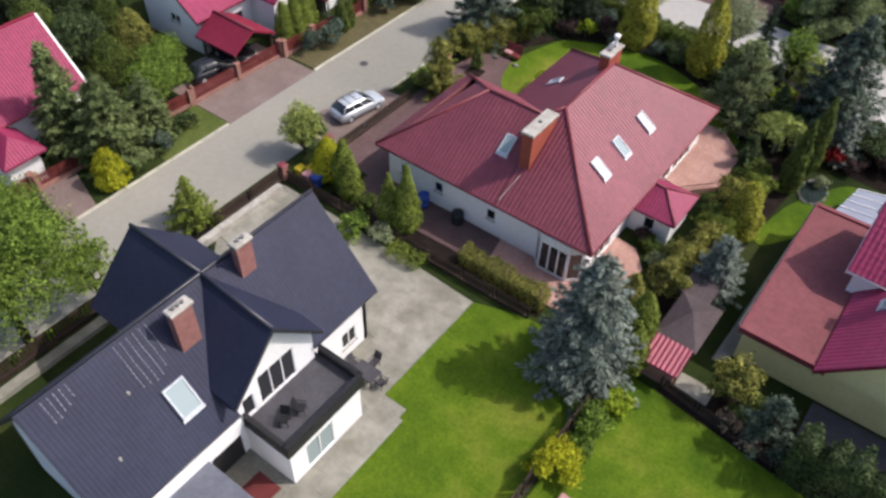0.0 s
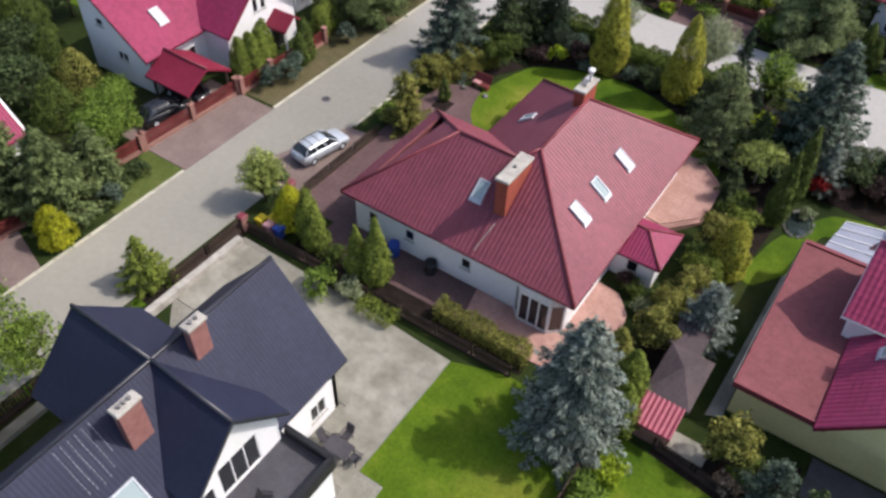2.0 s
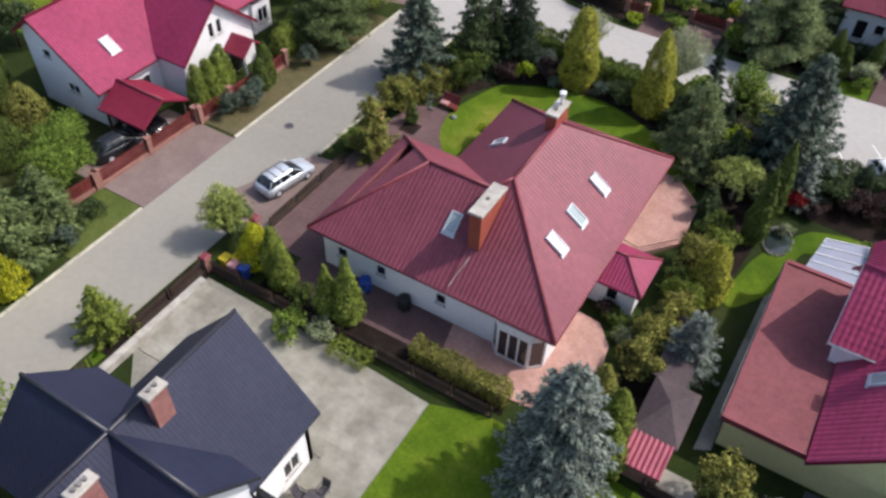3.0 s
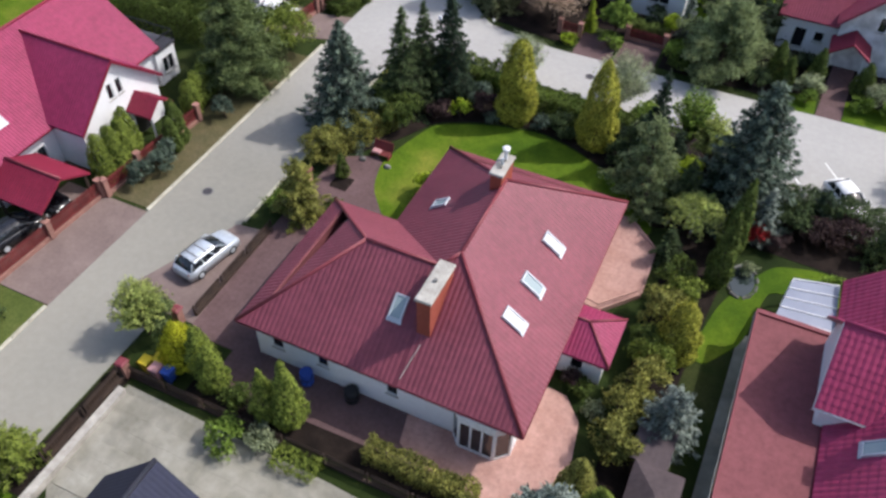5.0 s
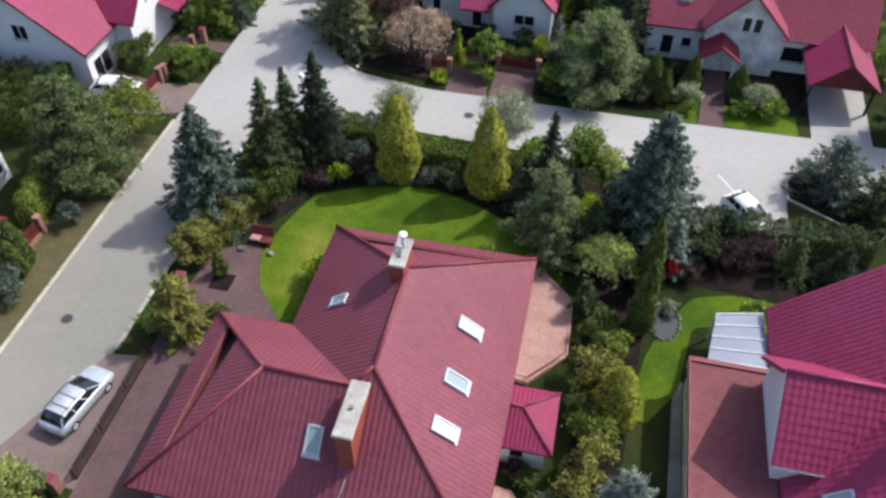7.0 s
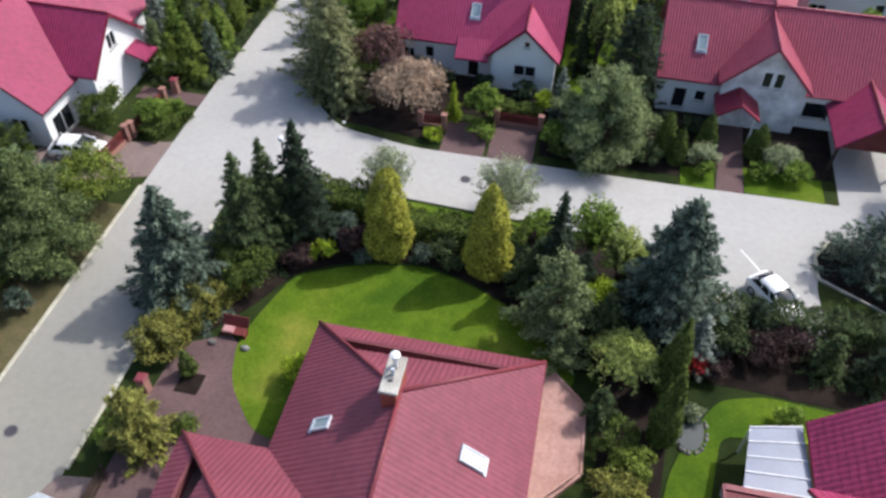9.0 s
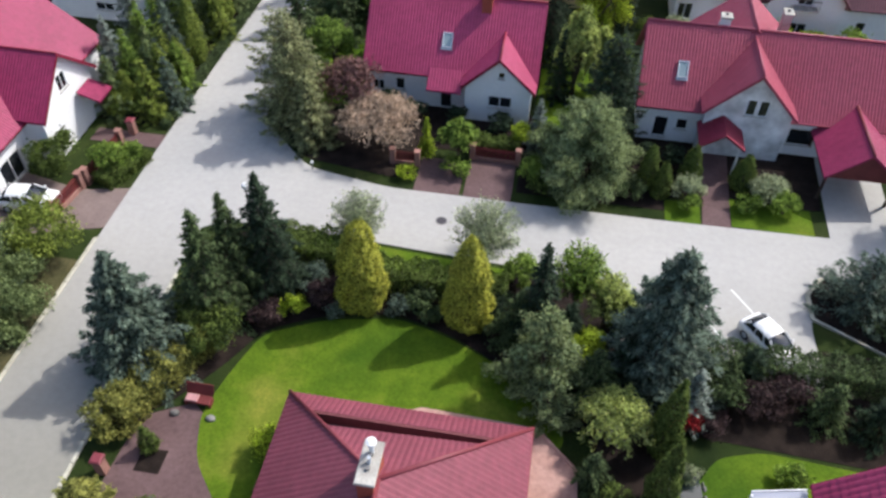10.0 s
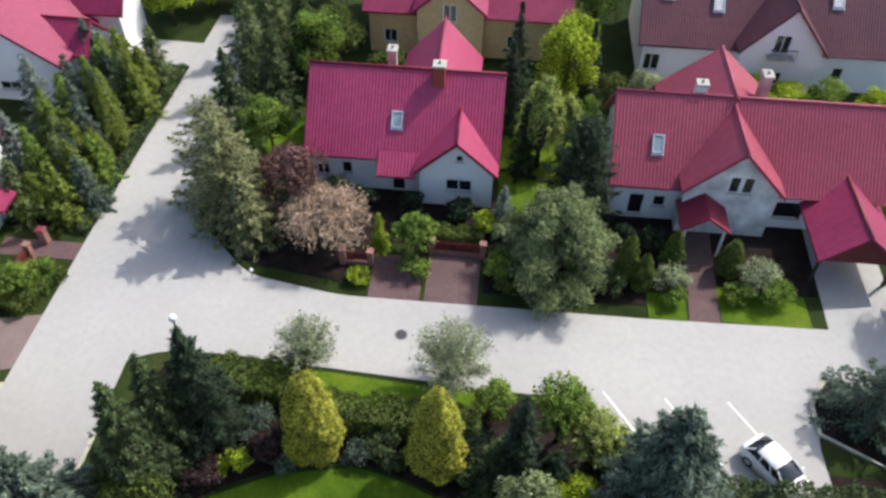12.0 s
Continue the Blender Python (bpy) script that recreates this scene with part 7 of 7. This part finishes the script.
board_fence("gate", (-46.6, 30.8), (-46.2, 40.2), "red-brown timber gate and fence with brick posts", 1.4, "redwood", "brick", 4.7)
board_fence("fence", (-45.9, 40.4), (-45.5, 50.4), "red-brown timber fence with brick posts", 1.4, "redwood", "brick", 3.4)
board_fence("fence", (-47.4, 8), (-47.2, 17.0), "red-brown timber fence with brick posts", 1.4, "redwood", "brick", 3.4)
board_fence("gate", (-47.0, 17.2), (-46.8, 20.8), "red-brown timber gate with brick posts", 1.3, "redwood", "brick", 3.0)
board_fence("fence", (-45.6, 69.3), (-45.2, 74.0), "red-brown timber fence with brick posts", 1.3, "redwood", "brick", 2.4)
board_fence("gate", (-46.2, 65.4), (-45.8, 68.8), "red-brown timber gate with brick posts", 1.3, "redwood", "brick", 3.2)
board_fence("fence", (-24.2, 75.9), (-22.3, 75.9), "red-brown timber fence with brick posts", 1.2, "redwood", "brick", 1.9)
board_fence("fence", (-18.3, 77.5), (-14.8, 77.4), "red-brown timber fence with brick posts", 1.2, "redwood", "brick", 3.4)
board_fence("fence", (-4.6, 29.6), (2.4, 28.6), "dark low timber fence along the bark bed", 0.8, "darkwood", "darkwood", 2.4, 0.1)
low = Geo().box(-34.1, 19.4, 0, -33.6, 27.9, 0.55)
solo("garden_wall", low, "cap", "low pale rendered wall inside the fence", "garden wall")
solo("garden_wall", Geo().box(-33.9, 0, 0, -33.2, 19.2, 0.35), "slab", "low weathered stone wall along the dark-roofed house", "garden wall")
for x, y, lab in ((-33.9, 47.9, "brick letterbox pillar at the courtyard entrance"), (-34.2, 33.4, "brick gate pillar beside the paved bay"), (-45.0, 75.6, "brick gate pillar at the corner"), (-34.5, 28.9, "brick gate pillar at the fence corner")):
    P = thing("pillar", (x, y, 0), lab, "pillar")
    part("shaft", Geo().box(x - 0.25, y - 0.25, -0.05, x + 0.25, y + 0.25, 1.25), "brick", P)
    part("cap", Geo().chamfered(x - 0.32, y - 0.32, 1.25, x + 0.32, y + 0.32, 1.4, 0.08), "cap_red", P)


# ---------------------------------------------------------------- cars
def car(name, x, y, turn, L, W, Ht, paint, label, estate=False, rails=False):
    """A car: lofted body with cabin, glass, wheels, lamps and mirrors. It looks along +x before the turn."""
    C = thing(name, (0, 0, 0), label, "car")
    h = L / 2
    # body sections along the length: x, half width low, sill z, half width at the shoulder, shoulder z
    sec = [(-h, 0.40, 0.42, 0.38, 0.80), (-h + 0.10, 0.46, 0.28, 0.47, 0.95), (-h + 0.6, 0.49, 0.2, 0.5, 1.0), (-0.2 * L, 0.49, 0.2, 0.5, 0.98), (0.12 * L, 0.49, 0.2, 0.5, 0.96), (0.24 * L, 0.49, 0.2, 0.49, 0.93), (h - 0.45, 0.48, 0.22, 0.47, 0.82), (h - 0.1, 0.43, 0.28, 0.42, 0.70), (h, 0.36, 0.40, 0.34, 0.60)]
    g = Geo()
    ring = 8
    for sx, wl, zl, wu, zu in sec:
        for s in (1, -1):
            pts = [(sx, s * wl * W, zl), (sx, s * (wl + 0.012) * W, (zl + zu) / 2), (sx, s * wu * W, zu - 0.06), (sx, s * (wu - 0.06) * W, zu)]
            g.v += pts if s > 0 else pts[::-1]
    for i in range(len(sec) - 1):
        for j in range(ring):
            a, b = i * ring + j, i * ring + (j + 1) % ring
            g.f.append((a, b, b + ring, a + ring))
    g.f.append(tuple(range(ring - 1, -1, -1)))
    e = (len(sec) - 1) * ring
    g.f.append(tuple(range(e, e + ring)))
    part("body", g, paint, C, smooth=True)
    rear = -h + (0.25 if estate else 0.30)
    r0 = -h + (0.55 if estate else 0.75)
    front, f0 = 0.26 * L, 0.08 * L
    zs, zt = 0.95, Ht
    # cabin stations along the length: x, height, half width of the roof
    st = [(rear, zs + 0.02, 0.43), (r0 - 0.08, zt - 0.16, 0.395), (r0 + 0.18, zt - 0.01, 0.375), ((r0 + f0) / 2, zt + 0.03, 0.38), (f0 - 0.1, zt, 0.37), (f0 + 0.24, zt - 0.14, 0.375), (front, zs + 0.01, 0.42)]
    cab, rf = Geo(), Geo()
    for sx, z, w in st:
        cab.v += [(sx, -0.46 * W, zs - 0.06), (sx, -(w + 0.02) * W, zs + (z - zs) * 0.72), (sx, -(w - 0.04) * W, z - 0.02 * (z - zs)), (sx, 0, z + 0.03), (sx, (w - 0.04) * W, z - 0.02 * (z - zs)), (sx, (w + 0.02) * W, zs + (z - zs) * 0.72), (sx, 0.46 * W, zs - 0.06)]
    for i in range(len(st) - 1):
        cab.f += [(7 * i + j, 7 * i + 7 + j, 7 * i + 8 + j, 7 * i + 1 + j) for j in range(6)]
    part("glazing", cab, "glass", C, "dark glazing", smooth=True)
    for sx, z, w in st[2:5]:
        rf.v += [(sx, -(w + 0.008) * W, z - 0.09), (sx, -(w - 0.03) * W, z + 0.015), (sx, 0, z + 0.055), (sx, (w - 0.03) * W, z + 0.015), (sx, (w + 0.008) * W, z - 0.09)]
    for i in range(2):
        rf.f += [(5 * i + j, 5 * i + 5 + j, 5 * i + 6 + j, 5 * i + 1 + j) for j in range(4)]
    part("roof", rf, paint, C, smooth=True)
    for s in (-1, 1):
        for t0, t1 in ((0.0, 0.0), (0.36, 0.33), (0.66, 0.66), (1.0, 1.0)):
            a = Vector((rear + (front - rear) * t0, s * 0.452 * W, zs - 0.02))
            b = Vector((r0 + (f0 - r0) * t1, s * 0.374 * W, zt))
            part("pillar", Geo().tube(a, b, 0.045, n=6), paint, C)
        if rails:
            part("roof_rail", Geo().tube((r0 + 0.1, s * 0.33 * W, zt + 0.09), (f0 - 0.15, s * 0.33 * W, zt + 0.09), 0.025, n=6), "black", C)
        mx = front - 0.25
        part("mirror", Geo().ball((mx, s * 0.56 * W, 1.0), 0.08, 0.1, 0.07, 8, 5), paint, C, smooth=True)
        part("headlight", Geo().ball((h - 0.16, s * 0.34 * W, 0.63), 0.12, 0.16, 0.08, 8, 5), "plastic", C, smooth=True)
        part("tail_light", Geo().ball((-h + 0.1, s * 0.38 * W, 0.82), 0.06, 0.1, 0.14, 8, 5), "brickred", C, smooth=True)
        for wx in (-0.3 * L, 0.31 * L):
            w = part("wheel", Geo().tube((wx, s * 0.39 * W, 0.32), (wx, s * 0.505 * W, 0.32), 0.32, n=18), "tyre", C)
            part("rim", Geo().tube((wx, s * 0.5 * W, 0.32), (wx, s * 0.512 * W, 0.32), 0.2, n=14), "greymetal", w)
    if estate:
        for k in (0.3, 0.62):
            xx = r0 + (f0 - r0) * k
            part("roof_bar", Geo().box(xx - 0.03, -0.36 * W, zt + 0.07, xx + 0.03, 0.36 * W, zt + 0.1), "iron", C)
    part("number_plate", Geo().box(-h - 0.012, -0.26, 0.55, -h + 0.02, 0.26, 0.66), "plastic", C)
    C.matrix_basis = pose(x, y, 0.04, 0, 0, turn)
    return C


car("car", -35.75, 38.4, 80, 4.5, 1.8, 1.47, "silver", "silver estate car with roof bars parked beside the fence", True, True)
car("car", 2.05, 62.75, -53, 4.0, 1.72, 1.45, "carwhite", "white hatchback parked in a street bay")
car("car", -48.4, 66.4, 8, 4.3, 1.75, 1.45, "carwhite", "white car parked on the driveway")
car("car", -48.6, 34.6, 80, 4.3, 1.75, 1.45, "carblack", "black car parked before the carport")
car("car", -49.2, 37.6, 5, 4.0, 1.75, 1.45, "carblack", "black car parked under the carport")


# ---------------------------------------------------------------- small things
def bin_(x, y, mat, label):
    B = thing("waste_bin", (x, y, 0), label, "bin", "waste bins")
    g = Geo()
    g.add([(x - 0.22, y - 0.26, 0.06), (x + 0.22, y - 0.26, 0.06), (x + 0.22, y + 0.26, 0.06), (x - 0.22, y + 0.26, 0.06), (x - 0.3, y - 0.33, 0.98), (x + 0.3, y - 0.33, 0.98), (x + 0.3, y + 0.33, 0.98), (x - 0.3, y + 0.33, 0.98)],
          [(3, 2, 1, 0), (0, 1, 5, 4), (1, 2, 6, 5), (2, 3, 7, 6), (3, 0, 4, 7), (4, 5, 6, 7)])
    part("body", g, mat, B)
    part("lid", Geo().chamfered(x - 0.32, y - 0.36, 0.98, x + 0.32, y + 0.36, 1.08, 0.06), mat, B)
    for s in (-1, 1):
        part("wheel", Geo().tube((x + s * 0.24, y + 0.24, 0.1), (x + s * 0.3, y + 0.24, 0.1), 0.1, n=12), "tyre", B)


bin_(-33.6, 29.75, "yellowplastic", "yellow wheeled waste bin beside the fence")
bin_(-33.0, 30.25, "yellowplastic", "yellow wheeled waste bin beside the fence")
bin_(-32.75, 29.6, "pinkplastic", "faded pink wheeled waste bin beside the fence")
bin_(-32.0, 29.75, "blueplastic", "blue wheeled waste bin beside the fence")


def barrel(x, y, r, h, mat, label):
    B = thing("barrel", (x, y, 0), label, "barrel")
    g = Geo().tube((x, y, 0), (x, y, h * 0.5), r * 0.9, r, 16)
    g.tube((x, y, h * 0.5), (x, y, h), r, r * 0.9, 16)
    part("body", g, mat, B, smooth=True)
    part("lid", Geo().tube((x, y, h), (x, y, h + 0.05), r * 0.95, r * 0.9, 16), mat, B)


barrel(-24.8, 33.0, 0.42, 1.05, "blueplastic", "blue plastic water barrel against the white wall")
barrel(-21.9, 33.1, 0.45, 0.95, "black", "black plastic water barrel against the white wall")


def garden_table(x, y, z, w, d, mat, label, h=0.74):
    T = thing("garden_table", (x, y, z), label, "table")
    part("tabletop", Geo().chamfered(x - w / 2, y - d / 2, z + h - 0.05, x + w / 2, y + d / 2, z + h, 0.015), mat, T)
    for sx in (-1, 1):
        for sy in (-1, 1):
            px, py = x + sx * (w / 2 - 0.08), y + sy * (d / 2 - 0.08)
            part("leg", Geo().box(px - 0.03, py - 0.03, z, px + 0.03, py + 0.03, z + h - 0.05), mat, T)


def garden_chair(x, y, z, turn, mat, label, group):
    C = thing("garden_chair", (0, 0, 0), label, "chair", group)
    part("seat", Geo().chamfered(-0.25, -0.25, 0.40, 0.25, 0.25, 0.46, 0.02), mat, C)
    part("backrest", Geo().slab([(-0.25, 0.25, 0.46), (0.25, 0.25, 0.46), (0.25, 0.42, 1.0), (-0.25, 0.42, 1.0)], (0, 0.04, 0)), mat, C)
    for sx in (-1, 1):
        part("armrest", Geo().box(sx * 0.27 - 0.03, -0.25, 0.62, sx * 0.27 + 0.03, 0.28, 0.66), mat, C)
        for sy in (-1, 1):
            part("leg", Geo().tube((sx * 0.24, sy * 0.23, 0), (sx * 0.22, sy * 0.2, 0.42), 0.025, n=6), mat, C)
    C.matrix_basis = pose(x, y, z, 0, 0, turn)


garden_table(-18.3, 19.4, 0.07, 1.5, 1.0, "greyfelt", "grey garden table on the slab patio")
for x, y, t in ((-19.3, 19.5, 90), (-17.3, 19.5, -90), (-18.5, 20.3, 0), (-18.2, 18.5, 180)):
    garden_chair(x, y, 0.07, t, "greyfelt", "grey garden chair beside the patio table", "patio chairs")
for x, y, t in ((-18.2, 13.2, 30), (-18.0, 14.2, 120)):
    garden_chair(x, y, 3.31, t, "black", "black garden chair on the roof terrace", "terrace chairs")
barrel(-19.4, 12.5, 0.32, 0.5, "black", "black round pot on the roof terrace")

# swing bench in the garden corner
S = thing("garden_bench", (-30.5, 52.9, 0), "red-brown wooden garden bench with pale cushions", "bench")
part("seat", Geo().chamfered(-31.2, 52.5, 0.40, -29.8, 53.1, 0.48, 0.02), "redwood", S)
part("backrest", Geo().slab([(-31.3, 53.1, 0.48), (-29.7, 53.1, 0.48), (-29.7, 53.4, 1.1), (-31.3, 53.4, 1.1)], (0, 0.05, 0)), "redwood", S)
part("cushion", Geo().chamfered(-31.2, 52.55, 0.48, -30.5, 53.05, 0.58, 0.04), "pinkplastic", S, "pale pink cushion")
for x in (-31.2, -29.8):
    part("leg", Geo().box(x - 0.05, 52.55, 0, x + 0.05, 53.1, 0.40), "redwood", S)
solo("stepping_pad", Geo().chamfered(-32.4, 48.2, 0.04, -31.0, 49.6, 0.09, 0.02), "mulch_and_shade", "dark square planting mat in the courtyard", "planting bed")
for i, (x, y) in enumerate(((-29.5, 51.9), (-31.6, 51.9), (-30.7, 46.7))):
    solo("garden_stone", Geo().ball((x, y, 0.12), 0.3, 0.22, 0.2, 9, 5), "stone", "pale boulder in the garden", "stone", group="pale boulders")

# tool shed and gazebo between the gardens
G = thing("garden_shed", (-4.9, 32.6, 0), "garden shed with a hipped slate-brown roof", "shed")
zc = 3.0
c = (-5.0, 33.2, zc)
R4 = [(-6.3, 31.2, 2.1), (-3.7, 31.2, 2.1), (-3.7, 35.2, 2.1), (-6.3, 35.2, 2.1)]
for i in range(4):
    a, b = R4[i], R4[(i + 1) % 4]
    roof_plane(G, [a, b, c], (b[0] - a[0], b[1] - a[1]), "shedfelt", name="roof_slope", plain=True)
part("wall", Geo().box(-6.0, 31.5, 0, -4.0, 34.9, 2.1), "darkwood", G)
part("rear_roof", Geo().slab([(-6.6, 35.3, 1.9), (-4.6, 35.3, 1.9), (-4.6, 37.8, 2.1), (-6.6, 37.8, 2.1)], (0, 0, -0.1)), "shedfelt", G)
part("rear_wall", Geo().box(-6.4, 35.5, 0, -4.8, 37.6, 1.9), "darkwood", G)
roof_plane(G, [(-6.2, 29.4, 1.6), (-3.9, 29.4, 1.6), (-3.9, 31.3, 2.1), (-6.2, 31.3, 2.1)], (1, 0), "roof_red", name="porch_roof", pitch=0.3, amp=0.06, row=0.4)
part("porch_wall", Geo().box(-6.0, 29.7, 0, -4.1, 31.3, 1.6), "brick", G)
solo("patio_slab", Geo().chamfered(-4.0, 29.9, 0.03, -1.9, 31.2, 0.1, 0.02), "slab", "pale stone slab path by the shed", "path", kind="structure")

# small pond with a stone edging
pond = thing("garden_pond", (-3.3, 52.0, 0), "small dark garden pond edged with weathered pale stones", "pond")
part("water", Geo().slab([(-3.3 + 0.8 * math.cos(0.3927 * i), 52.0 + 1.35 * math.sin(0.3927 * i), 0.10) for i in range(16)], (0, 0, -0.08)), "water", pond, "dark still water")
rngk = np.random.default_rng(11)
for i in range(34):
    a = 6.283 * i / 34 + rngk.uniform(-0.1, 0.1)
    r = rngk.uniform(0.8, 1.4)
    part("stone", Geo().ball((-3.3 + 0.95 * math.cos(a), 52.0 + 1.5 * math.sin(a), 0.10), 0.10 * r, 0.12 * r, 0.09 * r, 7, 4), "stone", pond)
shrub("shrub", -3.1, 52.9, 0.9, 0.6, "willow", "low silver-green cushion plant beside the pond")
solo("garden_table", Geo().chamfered(-5.6, 19.3, 0.06, -4.8, 20.1, 0.5, 0.04), "pinkplastic", "small pinkish stone block seat at the fence", "stone seat")

# street lamp and marker posts
lamp = thing("street_lamp", (-32.2, 67.0, 0), "slim street lamp with a white globe at the corner", "street lamp")
part("pole", Geo().tube((-32.2, 67.0, -0.05), (-32.2, 67.0, 3.8), 0.06, 0.045, 10), "black", lamp)
part("globe", Geo().ball((-32.2, 67.0, 3.95), 0.24, 0.24, 0.24, 14, 8), "plastic", lamp, "white glass globe", smooth=True)
lamp2 = thing("garden_lamp", (-30.0, 74.0, 0), "low garden lamp with a small white globe", "garden lamp")
part("pole", Geo().tube((-30.0, 74.0, -0.05), (-30.0, 74.0, 0.6), 0.04, 0.03, 8), "black", lamp2)
part("globe", Geo().ball((-30.0, 74.0, 0.68), 0.13, 0.13, 0.13, 12, 7), "plastic", lamp2, smooth=True)
isl = thing("parking_island", (6.4, 66.4, 0), "kerbed parking island with a pale rounded end", "traffic island", kind="structure")
part("kerb_ring", Geo().slab([(5.05, 65.5, 0.15), (11, 62.25, 0.15), (13.65, 66, 0.15), (7.95, 69.08, 0.15), (6.15, 69.3, 0.15), (5.0, 67.6, 0.15)], (0, 0, -0.2)), "kerb", isl)
part("soil", Geo().slab([(5.3, 65.6, 0.17), (11, 62.3, 0.17), (13.6, 66, 0.17), (7.95, 69.0, 0.17), (6.3, 69.1, 0.17), (5.3, 67.5, 0.17)], (0, 0, -0.05)), "mulch_and_shade", isl)

# ---------------------------------------------------------------- slabs of the patio and the terrace
slab_geo = Geo().chamfered(-0.498, -0.498, -0.04, 0.498, 0.498, 0.035, 0.002)
slab_mesh = make_mesh("slab", slab_geo.v, slab_geo.f, "slab")
rngs = np.random.default_rng(3)
for i in range(19):
    for j in range(22):
        x, y = -33.4 + i * 1.0, 6.4 + j * 1.0
        keep = (21.7 < y < 27.8 and x < -17.0) or (x > -20.0 and 17.9 < y < 22.0 and x < -17.0)
        if not keep:
            continue
        o = new("slab", slab_mesh)
        o.parent = patio
        o.matrix_basis = pose(x + 20, y - 20, 0.045 + rngs.uniform(-0.001, 0.001), 0, 0, rngs.uniform(-0.3, 0.3))
for i in range(2):
    for j in range(11):
        o = new("slab", slab_mesh)
        o.parent = patio
        o.matrix_basis = pose(-16.4 + i + 20, 8.0 + j - 20, 0.045 + rngs.uniform(-0.006, 0.006), 0, 0, rngs.uniform(-0.4, 0.4))
